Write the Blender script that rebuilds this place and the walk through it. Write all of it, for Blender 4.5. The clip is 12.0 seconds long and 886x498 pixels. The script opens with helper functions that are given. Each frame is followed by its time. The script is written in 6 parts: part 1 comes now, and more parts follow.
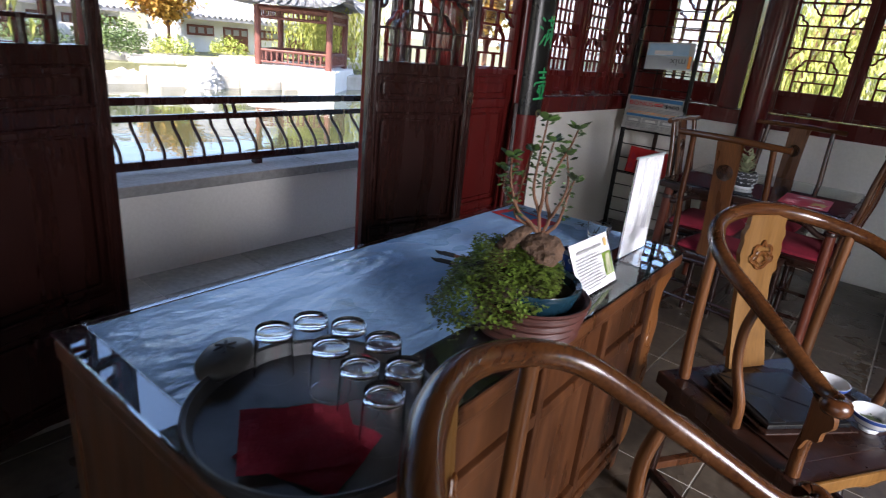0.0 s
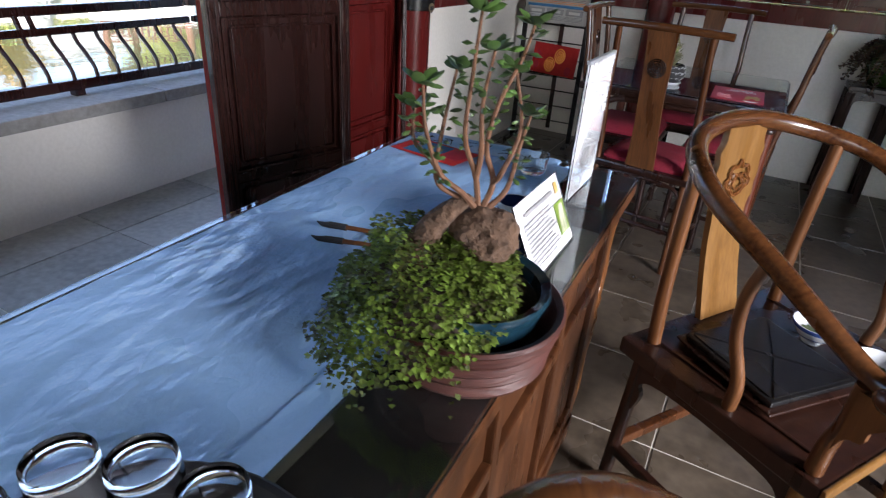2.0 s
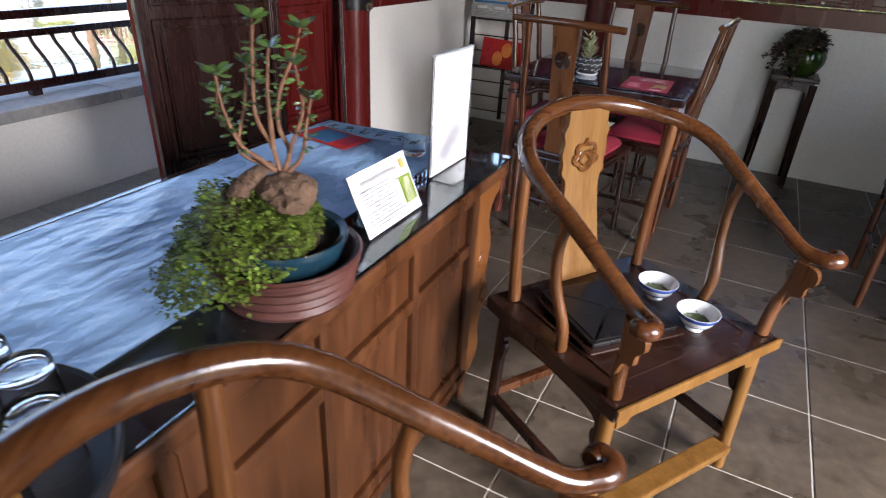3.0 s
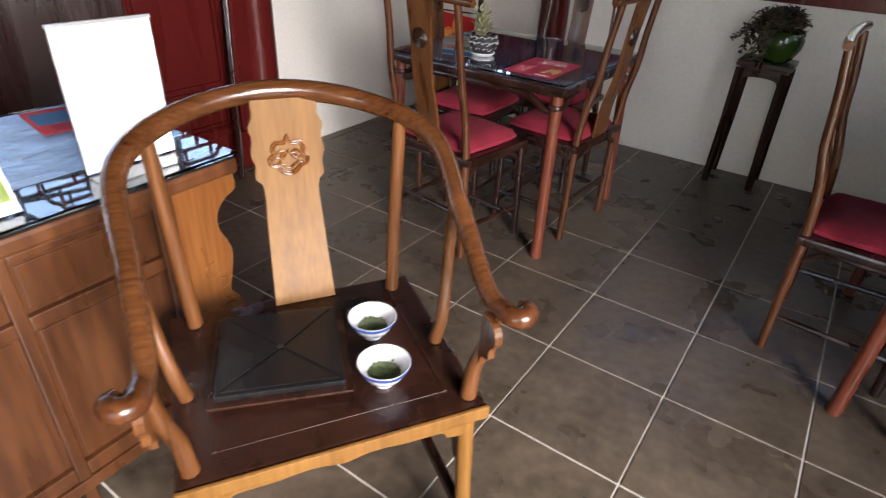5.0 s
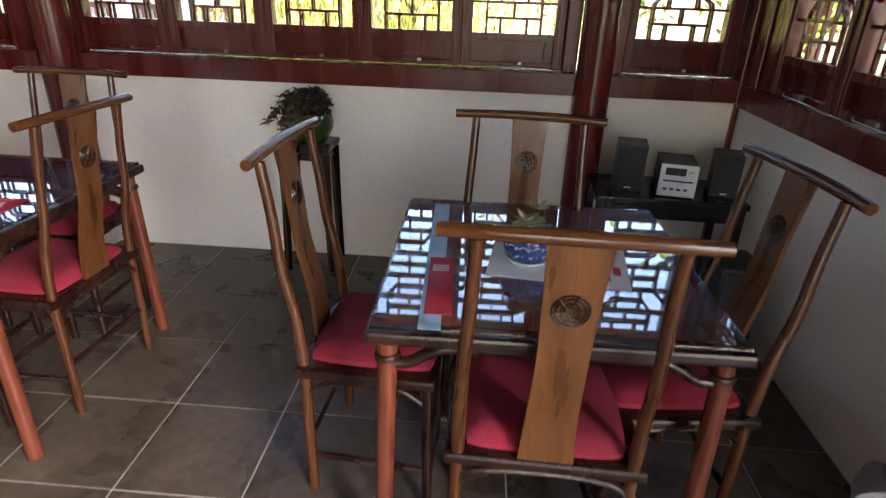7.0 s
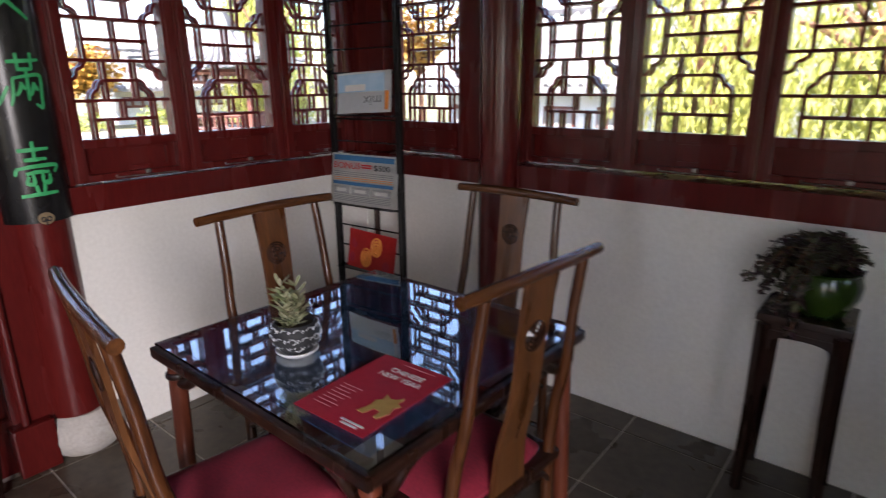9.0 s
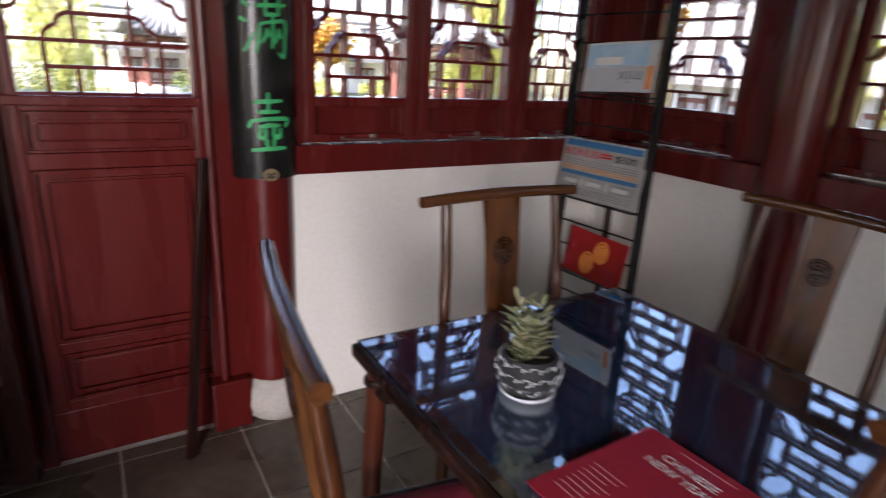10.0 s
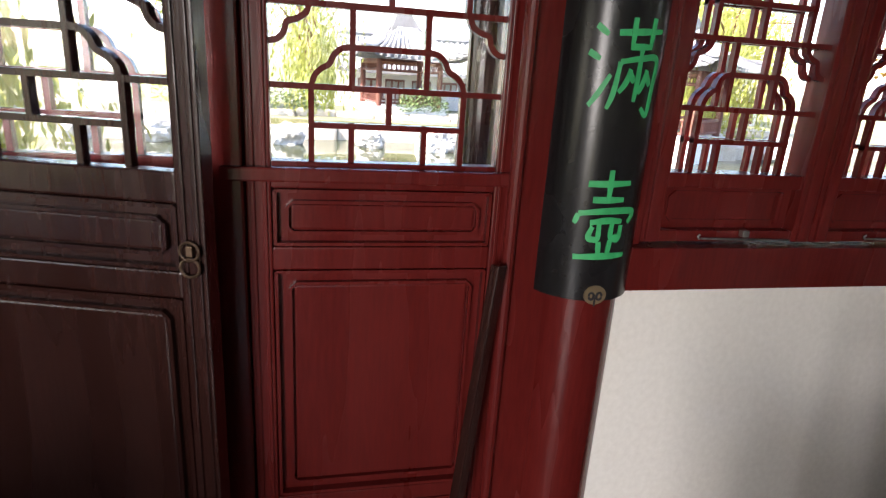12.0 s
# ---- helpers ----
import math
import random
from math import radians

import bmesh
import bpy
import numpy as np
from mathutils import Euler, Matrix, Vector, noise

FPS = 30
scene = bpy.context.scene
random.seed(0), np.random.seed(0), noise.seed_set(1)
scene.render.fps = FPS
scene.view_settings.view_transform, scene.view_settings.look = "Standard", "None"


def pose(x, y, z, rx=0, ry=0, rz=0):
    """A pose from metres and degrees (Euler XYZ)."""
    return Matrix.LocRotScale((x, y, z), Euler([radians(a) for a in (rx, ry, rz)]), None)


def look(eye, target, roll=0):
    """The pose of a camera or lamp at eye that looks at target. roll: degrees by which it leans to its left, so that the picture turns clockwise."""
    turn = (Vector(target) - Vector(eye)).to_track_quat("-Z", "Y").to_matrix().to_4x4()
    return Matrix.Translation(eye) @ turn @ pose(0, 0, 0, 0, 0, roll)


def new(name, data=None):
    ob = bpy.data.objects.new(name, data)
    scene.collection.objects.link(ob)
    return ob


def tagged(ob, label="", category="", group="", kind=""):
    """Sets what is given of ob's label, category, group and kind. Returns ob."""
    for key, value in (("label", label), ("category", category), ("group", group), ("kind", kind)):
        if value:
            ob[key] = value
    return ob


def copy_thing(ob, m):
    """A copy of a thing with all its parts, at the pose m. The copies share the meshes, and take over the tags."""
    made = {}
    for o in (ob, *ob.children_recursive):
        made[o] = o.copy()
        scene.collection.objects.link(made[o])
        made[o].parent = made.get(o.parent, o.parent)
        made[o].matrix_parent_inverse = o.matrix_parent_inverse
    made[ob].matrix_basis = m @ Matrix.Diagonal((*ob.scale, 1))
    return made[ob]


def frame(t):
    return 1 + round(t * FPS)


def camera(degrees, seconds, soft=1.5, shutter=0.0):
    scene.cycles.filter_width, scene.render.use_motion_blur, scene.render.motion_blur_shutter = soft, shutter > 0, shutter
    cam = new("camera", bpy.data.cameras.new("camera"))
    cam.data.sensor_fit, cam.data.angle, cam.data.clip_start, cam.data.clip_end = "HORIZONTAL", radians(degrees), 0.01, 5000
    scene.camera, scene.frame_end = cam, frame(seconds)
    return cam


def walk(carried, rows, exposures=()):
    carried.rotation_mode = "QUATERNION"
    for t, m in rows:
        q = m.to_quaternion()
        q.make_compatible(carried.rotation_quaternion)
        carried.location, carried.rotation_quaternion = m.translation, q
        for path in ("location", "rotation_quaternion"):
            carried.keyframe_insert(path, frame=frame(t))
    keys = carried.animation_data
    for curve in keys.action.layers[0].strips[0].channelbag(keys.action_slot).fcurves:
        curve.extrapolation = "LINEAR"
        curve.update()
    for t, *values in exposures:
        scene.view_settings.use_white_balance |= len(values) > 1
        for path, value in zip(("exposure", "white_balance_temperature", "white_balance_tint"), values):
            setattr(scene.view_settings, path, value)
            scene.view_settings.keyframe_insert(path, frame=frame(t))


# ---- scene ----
cam = camera(75.1, 12.0, soft=1.1, shutter=0.35)
PATH = [
    (0, (0.294, 0.314, 1.364), (-0.867, 1.795, 0.686), 5.7),
    (0.5, (0.214, 0.487, 1.361), (-0.864, 2.011, 0.643), 5.4),
    (1, (0.063, 0.614, 1.34), (-0.932, 2.17, 0.573), 5.7),
    (1.5, (-0.023, 0.705, 1.311), (-0.901, 2.281, 0.448), 5.2),
    (2, (0.0, 0.733, 1.298), (-0.799, 2.308, 0.359), 4.1),
    (2.5, (0.171, 0.704, 1.34), (-0.621, 2.269, 0.379), 2.9),
    (2.7, (0.243, 0.675, 1.349), (-0.517, 2.262, 0.399), 3.4),
    (3.5, (0.56, 0.815, 1.335), (-0.315, 2.355, 0.39), 2.6),
    (4.3, (0.769, 1.176, 1.301), (-0.183, 2.652, 0.345), 2.2),
    (4.5, (0.84, 1.26, 1.308), (-0.111, 2.717, 0.322), 2.6),
    (5, (0.979, 1.431, 1.337), (0.034, 2.864, 0.312), 3.2),
    (5.5, (1.081, 1.643, 1.381), (0.245, 3.147, 0.362), 4.8),
    (6, (1.268, 1.822, 1.404), (0.764, 3.504, 0.446), 4.7),
    (6.5, (1.468, 1.976, 1.436), (1.273, 3.755, 0.543), 2.6),
    (6.7, (1.503, 2.03, 1.444), (1.4, 3.83, 0.579), 2.3),
    (7.5, (1.47, 2.425, 1.462), (1.32, 4.27, 0.71), 0.7),
    (8.3, (1.12, 2.728, 1.467), (0.427, 4.504, 0.862), -0.7),
    (8.5, (1.041, 2.784, 1.452), (0.155, 4.479, 0.868), -0.9),
    (9, (0.806, 2.884, 1.45), (-0.412, 4.37, 0.898), -0.5),
    (9.5, (0.59, 3.004, 1.386), (-0.795, 4.338, 0.836), 0.0),
    (10, (0.385, 3.021, 1.389), (-1.227, 4.035, 0.776), 3.1),
    (10.5, (0.129, 2.908, 1.397), (-1.677, 3.462, 0.739), 3.3),
    (11, (-0.121, 2.892, 1.403), (-1.981, 3.201, 0.737), 3.2),
    (11.5, (-0.359, 2.98, 1.449), (-2.229, 3.284, 0.807), 2.9),
    (12, (-0.515, 2.961, 1.438), (-2.381, 3.382, 0.853), 3.7),
]
EXPOSURES = [(0, 2.05, 6150, 18), (1.0, 2.2, 6100, 16), (1.5, 2.35, 6100, 15), (2.5, 2.7, 6200, 17), (4.5, 2.75, 6600, 18), (5.0, 2.9, 6700, 18), (5.5, 3.1, 6800, 20), (6.5, 3.5, 6900, 20), (8.5, 2.6, 6550, 23), (9.0, 2.5, 6450, 23), (10.0, 2.55, 6500, 23), (11.0, 2.75, 6850, 24), (11.5, 2.75, 6750, 22), (12.0, 2.6, 6650, 17)]
walk(cam, [(t, look(eye, target, roll)) for t, eye, target, roll in PATH], EXPOSURES)

# ---- world, sun, exposure ----
SUN_EL, SUN_AZ = 50.0, 160.0  # degrees; compass-like turn of the sun about z, from +y
world = bpy.data.worlds.new("sky_world")
world.use_nodes = True
scene.world = world
wn = world.node_tree.nodes
sky = wn.new("ShaderNodeTexSky")
sky.sky_type, sky.sun_disc = "NISHITA", False
sky.sun_elevation, sky.sun_rotation = radians(SUN_EL), radians(SUN_AZ)
world.node_tree.links.new(sky.outputs[0], wn["Background"].inputs[0])
wn["Background"].inputs[1].default_value = 0.15
sun_data = bpy.data.lights.new("sun", "SUN")
sun_data.energy, sun_data.angle, sun_data.color = 4.6, radians(0.6), (1.0, 0.94, 0.85)
sun = new("sun", sun_data)
az, el = radians(SUN_AZ), radians(SUN_EL)
sun_dir = Vector((math.sin(az) * math.cos(el), math.cos(az) * math.cos(el), math.sin(el)))
sun.matrix_world = Matrix.Translation((0, 0, 20)) @ sun_dir.to_track_quat("Z", "Y").to_matrix().to_4x4()


EX_DOOR = 2.87


def window_lamp(x, y, z, tx, ty, tz, w, h, power, spread=180):
    """Skylight that enters by an opening which the walk never faces."""
    data = bpy.data.lights.new("skylight", "AREA")
    data.shape, data.size, data.size_y, data.energy, data.color = "RECTANGLE", w, h, power, (1.0, 0.975, 0.94)
    data.spread = radians(spread)
    lamp = new("skylight", data)
    lamp.matrix_world = look((x, y, z), (tx, ty, tz))


window_lamp(EX_DOOR, 0.98, 1.55, -0.1, 2.15, 0.0, 1.0, 1.3, 10.0, 75)

# ---- materials ----
def surf(name, c1, c2, rough=0.5, grain=30.0, stain=2.0, bump=0.15, metal=0.0, stretch=(1, 1, 1), coat=0.0, rnd=0.0, rough2=None, dist=0.004, spread=0.35, world_co=False, spec=0.5, island=0.0):
    """A surface of two tones: fine grain and broad stains, gloss that varies, small relief."""
    m = bpy.data.materials.new(name)
    m.use_nodes = True
    t = m.node_tree
    p = t.nodes["Principled BSDF"]
    co = t.nodes.new("ShaderNodeTexCoord")
    mp = t.nodes.new("ShaderNodeMapping")
    mp.inputs["Scale"].default_value = stretch
    t.links.new(t.nodes.new("ShaderNodeNewGeometry").outputs["Position"] if world_co else co.outputs["Object"], mp.inputs[0])
    n1, n2 = t.nodes.new("ShaderNodeTexNoise"), t.nodes.new("ShaderNodeTexNoise")
    for n, s, d in ((n1, grain, 6), (n2, stain, 3)):
        n.inputs["Scale"].default_value, n.inputs["Detail"].default_value = s, d
        t.links.new(mp.outputs[0], n.inputs["Vector"])
    mix = t.nodes.new("ShaderNodeMath")
    mix.operation = "ADD"
    t.links.new(n1.outputs[0], mix.inputs[0])
    t.links.new(n2.outputs[0], mix.inputs[1])
    last = mix
    p.inputs["Specular IOR Level"].default_value = spec
    if rnd or island:
        info, mul, add = t.nodes.new("ShaderNodeNewGeometry" if island else "ShaderNodeObjectInfo"), t.nodes.new("ShaderNodeMath"), t.nodes.new("ShaderNodeMath")
        mul.operation, mul.inputs[1].default_value = "MULTIPLY", rnd or island
        t.links.new(info.outputs["Random Per Island" if island else "Random"], mul.inputs[0])
        t.links.new(mix.outputs[0], add.inputs[0])
        t.links.new(mul.outputs[0], add.inputs[1])
        last = add
    ramp = t.nodes.new("ShaderNodeMapRange")
    ramp.inputs[1].default_value, ramp.inputs[2].default_value = 1.0 - spread + (rnd or island) / 2, 1.0 + spread + (rnd or island) / 2
    t.links.new(last.outputs[0], ramp.inputs[0])
    col = t.nodes.new("ShaderNodeMix")
    col.data_type = "RGBA"
    col.inputs[6].default_value, col.inputs[7].default_value = (*c1, 1), (*c2, 1)
    t.links.new(ramp.outputs[0], col.inputs[0])
    t.links.new(col.outputs[2], p.inputs["Base Color"])
    rr = t.nodes.new("ShaderNodeMapRange")
    rr.inputs[1].default_value, rr.inputs[2].default_value = 0.3, 0.7
    rr.inputs[3].default_value, rr.inputs[4].default_value = rough, rough2 if rough2 is not None else min(1, rough * 1.35)
    t.links.new(n2.outputs[0], rr.inputs[0])
    t.links.new(rr.outputs[0], p.inputs["Roughness"])
    p.inputs["Metallic"].default_value = metal
    p.inputs["Coat Weight"].default_value, p.inputs["Coat Roughness"].default_value = coat, 0.12
    if bump:
        b = t.nodes.new("ShaderNodeBump")
        b.inputs["Strength"].default_value, b.inputs["Distance"].default_value = bump, dist
        t.links.new(n1.outputs[0], b.inputs["Height"])
        t.links.new(b.outputs[0], p.inputs["Normal"])
    return m


def glassy(name, tint=(1, 1, 1), rough=0.0, ior=1.45):
    m = bpy.data.materials.new(name)
    m.use_nodes = True
    p = m.node_tree.nodes["Principled BSDF"]
    p.inputs["Base Color"].default_value = (*tint, 1)
    p.inputs["Roughness"].default_value, p.inputs["IOR"].default_value = rough, ior
    p.inputs["Transmission Weight"].default_value = 1.0
    return m


PLASTER = surf("white_plaster", (0.70, 0.67, 0.61), (0.81, 0.78, 0.72), 0.75, 60, 1.2, 0.08)
CEILING = surf("ceiling_boards", (0.045, 0.03, 0.022), (0.08, 0.05, 0.035), 0.6, 20, 2, 0.1)
RED_LACQUER = surf("red_brown_lacquer", (0.072, 0.0066, 0.0058), (0.112, 0.0106, 0.0088), 0.18, 40, 2.5, 0.10, stretch=(3, 3, 0.35), rough2=0.34, spec=0.34)
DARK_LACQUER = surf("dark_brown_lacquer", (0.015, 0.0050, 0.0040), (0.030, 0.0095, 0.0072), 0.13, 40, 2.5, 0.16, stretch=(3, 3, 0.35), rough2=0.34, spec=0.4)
BLACK_PAINT = surf("black_lacquer", (0.005, 0.005, 0.006), (0.012, 0.011, 0.011), 0.22, 50, 3, 0.06, spec=0.35)
TILE = surf("slate_floor_tile", (0.031, 0.0232, 0.0165), (0.126, 0.097, 0.069), 0.20, 24, 4.0, 0.16, rnd=0.20, rough2=0.46, dist=0.003, spread=0.42, world_co=True)
TILE_OUT = surf("grey_paving", (0.17, 0.165, 0.15), (0.33, 0.315, 0.28), 0.5, 30, 3, 0.2, rnd=0.3, world_co=True)
MORTAR = surf("tile_mortar", (0.42, 0.39, 0.34), (0.58, 0.54, 0.48), 0.9, 60, 3, 0.2)
WOOD = surf("oiled_brown_wood", (0.024, 0.0068, 0.0027), (0.100, 0.034, 0.0105), 0.14, 14, 2.2, 0.10, stretch=(6, 6, 0.5), rnd=0.12, rough2=0.36)
WOOD_H = surf("oiled_brown_wood_long", (0.032, 0.010, 0.0035), (0.115, 0.043, 0.014), 0.12, 20, 2.2, 0.10, stretch=(6, 0.5, 6), rnd=0.12, rough2=0.30)
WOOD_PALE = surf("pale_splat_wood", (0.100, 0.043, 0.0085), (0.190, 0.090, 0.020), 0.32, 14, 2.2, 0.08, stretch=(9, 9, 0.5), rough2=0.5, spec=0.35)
WOOD_ORANGE = surf("orange_bracket_wood", (0.095, 0.030, 0.007), (0.21, 0.080, 0.020), 0.3, 10, 2.6, 0.08, stretch=(9, 9, 0.5), rough2=0.45)
WOOD_MID = surf("honey_splat_wood", (0.050, 0.0165, 0.005), (0.155, 0.060, 0.018), 0.24, 14, 2.2, 0.08, stretch=(9, 9, 0.5), rnd=0.25, rough2=0.4)
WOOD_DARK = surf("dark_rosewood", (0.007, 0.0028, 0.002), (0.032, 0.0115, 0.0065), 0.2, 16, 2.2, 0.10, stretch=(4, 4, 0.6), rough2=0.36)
WOOD_RED = surf("reddish_rosewood", (0.065, 0.014, 0.007), (0.18, 0.045, 0.020), 0.26, 16, 2.2, 0.10, stretch=(6, 6, 0.5), rough2=0.42)
DESK_WOOD = surf("desk_panel_wood", (0.020, 0.0064, 0.0029), (0.118, 0.042, 0.0138), 0.24, 7, 3.0, 0.12, stretch=(4.5, 4.5, 0.6), rough2=0.42, rnd=0.12, spread=0.40)
CLOTH_BLUE = surf("blue_paper_cover", (0.25, 0.44, 0.70), (0.37, 0.56, 0.82), 0.20, 8, 3, 1.0, dist=0.03, spread=0.5, stretch=(1, 0.6, 1), rough2=0.38)
CLOTH_NAVY = surf("navy_table_top", (0.010, 0.022, 0.055), (0.018, 0.038, 0.085), 0.04, 40, 3, 0.0, rough2=0.08, spec=1.0)
CUSHION = surf("red_velvet", (0.16, 0.006, 0.018), (0.30, 0.014, 0.036), 0.85, 120, 5, 0.3, dist=0.002)
STONE = surf("pale_stone", (0.34, 0.31, 0.27), (0.50, 0.46, 0.41), 0.8, 70, 4, 0.4)
STONE_GREY = surf("grey_coping_stone", (0.21, 0.20, 0.19), (0.36, 0.35, 0.33), 0.75, 40, 3, 0.3)
BRASS = surf("aged_brass", (0.28, 0.20, 0.11), (0.42, 0.33, 0.20), 0.4, 50, 6, 0.1, metal=0.9)
SHEET_BACK = surf("thin_sheet_back", (0.43, 0.435, 0.45), (0.48, 0.485, 0.50), 0.5, 40, 2, 0.02)
BRONZE = surf("dark_bronze", (0.07, 0.042, 0.028), (0.13, 0.085, 0.055), 0.4, 50, 6, 0.1, metal=0.8)
STEEL = surf("dull_steel", (0.35, 0.34, 0.33), (0.5, 0.49, 0.47), 0.4, 50, 6, 0.05, metal=1.0)
GREEN_PAINT = surf("bright_green_paint", (0.02, 0.30, 0.095), (0.03, 0.42, 0.14), 0.45, 60, 8, 0.15)
GLASS = glassy("window_glass")
GLASS_TOP = glassy("table_glass", (0.93, 0.985, 0.97), 0.0, 1.75)
CUP_GLASS = glassy("tumbler_glass", (0.97, 0.985, 1.0), 0.0, 1.5)
ACRYLIC = glassy("clear_acrylic", (0.98, 0.985, 0.99))
PAPER = surf("white_paper", (0.66, 0.66, 0.66), (0.74, 0.74, 0.74), 0.6, 40, 2, 0.02)
NEWSPAPER = surf("newsprint", (0.50, 0.49, 0.46), (0.60, 0.59, 0.56), 0.75, 60, 4, 0.05)
INK_BLUE = surf("printed_blue", (0.02, 0.11, 0.24), (0.04, 0.16, 0.32), 0.6, 50, 5, 0)
INK_SKY = surf("printed_pale_blue", (0.22, 0.44, 0.66), (0.55, 0.68, 0.80), 0.6, 14, 5, 0)
INK_RED = surf("printed_red", (0.50, 0.012, 0.014), (0.62, 0.03, 0.025), 0.5, 50, 5, 0)
INK_CRIMSON = surf("crimson_card", (0.40, 0.010, 0.030), (0.50, 0.020, 0.045), 0.5, 50, 5, 0)
INK_ORANGE = surf("printed_orange", (0.75, 0.22, 0.03), (0.85, 0.32, 0.06), 0.5, 50, 9, 0)
INK_GREY = surf("printed_grey", (0.20, 0.20, 0.20), (0.32, 0.32, 0.31), 0.7, 30, 9, 0)
INK_BLACK = surf("black_ink", (0.008, 0.008, 0.01), (0.02, 0.02, 0.022), 0.6, 50, 9, 0)
INK_WHITE = surf("printed_white", (0.70, 0.66, 0.64), (0.78, 0.74, 0.72), 0.6, 50, 9, 0)
INK_PINK = surf("printed_pink", (0.58, 0.22, 0.25), (0.68, 0.30, 0.32), 0.6, 50, 9, 0)
INK_GOLD = surf("printed_gold", (0.42, 0.26, 0.07), (0.55, 0.36, 0.11), 0.5, 50, 9, 0)
CERAMIC_W = surf("white_porcelain", (0.50, 0.515, 0.53), (0.60, 0.615, 0.63), 0.12, 20, 3, 0)
CERAMIC_BLUE = surf("cobalt_glaze", (0.02, 0.04, 0.16), (0.05, 0.09, 0.26), 0.12, 40, 8, 0)
CERAMIC_NAVY = surf("blue_green_glaze", (0.006, 0.020, 0.036), (0.014, 0.048, 0.068), 0.12, 14, 4, 0.05)
CERAMIC_GREEN = surf("green_glaze", (0.015, 0.036, 0.005), (0.036, 0.068, 0.011), 0.14, 14, 4, 0.05)
CLAY = surf("red_brown_clay", (0.045, 0.015, 0.011), (0.115, 0.036, 0.027), 0.42, 40, 3, 0.3, stretch=(1, 1, 6))
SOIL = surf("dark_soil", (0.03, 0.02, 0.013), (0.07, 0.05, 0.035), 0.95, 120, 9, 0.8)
LEAF_MOSS = surf("small_green_leaves", (0.044, 0.044, 0.012), (0.19, 0.29, 0.036), 0.45, 26, 14, 0, spread=0.42, island=0.7)
LEAF_JADE = surf("fleshy_green_leaves", (0.035, 0.055, 0.022), (0.10, 0.19, 0.045), 0.3, 26, 9, 0, island=0.6)
LEAF_PURPLE = surf("purple_green_leaves", (0.040, 0.011, 0.018), (0.085, 0.090, 0.042), 0.4, 30, 9, 0, island=0.9)
LEAF_SUCC = surf("pale_succulent_leaves", (0.20, 0.24, 0.11), (0.46, 0.42, 0.28), 0.45, 30, 9, 0, island=0.6)
BARK = surf("brown_bark", (0.085, 0.038, 0.020), (0.25, 0.12, 0.065), 0.7, 60, 8, 0.6)
ROCK_BROWN = surf("porous_brown_rock", (0.045, 0.026, 0.017), (0.17, 0.098, 0.060), 0.95, 45, 14, 1.0, dist=0.02)
NAPKIN = surf("red_napkin", (0.22, 0.006, 0.022), (0.32, 0.014, 0.04), 0.8, 200, 6, 0.2)
DARK_STONE = surf("dark_pebble", (0.011, 0.010, 0.009), (0.030, 0.027, 0.024), 0.45, 40, 6, 0.3)
PLASTIC_BLACK = surf("black_plastic", (0.010, 0.010, 0.012), (0.02, 0.02, 0.023), 0.4, 60, 5, 0.03)
PLASTIC_SILVER = surf("silver_plastic", (0.36, 0.38, 0.40), (0.46, 0.48, 0.50), 0.35, 60, 5, 0.02, metal=0.4)
TEA = surf("tea_leaves", (0.02, 0.045, 0.012), (0.06, 0.10, 0.03), 0.7, 120, 20, 0.6)
TEA_WATER = surf("tea_water", (0.10, 0.13, 0.05), (0.14, 0.17, 0.07), 0.05, 10, 5, 0)


# ---- mesh helpers ----
def part(name, bm, material, parent=None, label="", smooth=False):
    me = bpy.data.meshes.new(name)
    bmesh.ops.recalc_face_normals(bm, faces=bm.faces)
    if smooth:
        for f in bm.faces:
            f.smooth = True
    bm.to_mesh(me)
    bm.free()
    me.materials.append(material)
    if smooth:
        me.set_sharp_from_angle(angle=radians(40))
    ob = new(name, me)
    if parent:
        ob.parent = parent
    if label:
        ob["label"] = label
    return ob


def thing(name, m, label, category, group="", kind=""):
    ob = new(name)
    ob.empty_display_size = 0.05
    ob.matrix_world = m
    return tagged(ob, label, category, group, kind)


def bx(x0, x1, y0, y1, z0, z1, bev=0.0, bm=None):
    """A box, added to bm; bev rounds its edges."""
    own = bmesh.new()
    bmesh.ops.create_cube(own, size=1)
    bmesh.ops.scale(own, vec=(x1 - x0, y1 - y0, z1 - z0), verts=own.verts)
    bmesh.ops.translate(own, vec=((x0 + x1) / 2, (y0 + y1) / 2, (z0 + z1) / 2), verts=own.verts)
    if bev:
        bmesh.ops.bevel(own, geom=own.edges[:], offset=bev, segments=2, affect="EDGES", profile=0.6)
    return merge(bm, own)


def merge(bm, own, m=None):
    if m is not None:
        bmesh.ops.transform(own, matrix=m, verts=own.verts)
    if bm is None:
        return own
    me = bpy.data.meshes.new("scratch")
    own.to_mesh(me)
    own.free()
    bm.from_mesh(me)
    bpy.data.meshes.remove(me)
    return bm


def curve(points, n=8):
    """Smooth line through the points."""
    p = [Vector(a) for a in points]
    p = [p[0] * 2 - p[1]] + p + [p[-1] * 2 - p[-2]]
    out = []
    for i in range(1, len(p) - 2):
        a, b, c, d = p[i - 1:i + 3]
        for k in range(n):
            t = k / n
            out.append(0.5 * (2 * b + (c - a) * t + (2 * a - 5 * b + 4 * c - d) * t * t + (3 * b - a - 3 * c + d) * t ** 3))
    return out + [p[-2]]


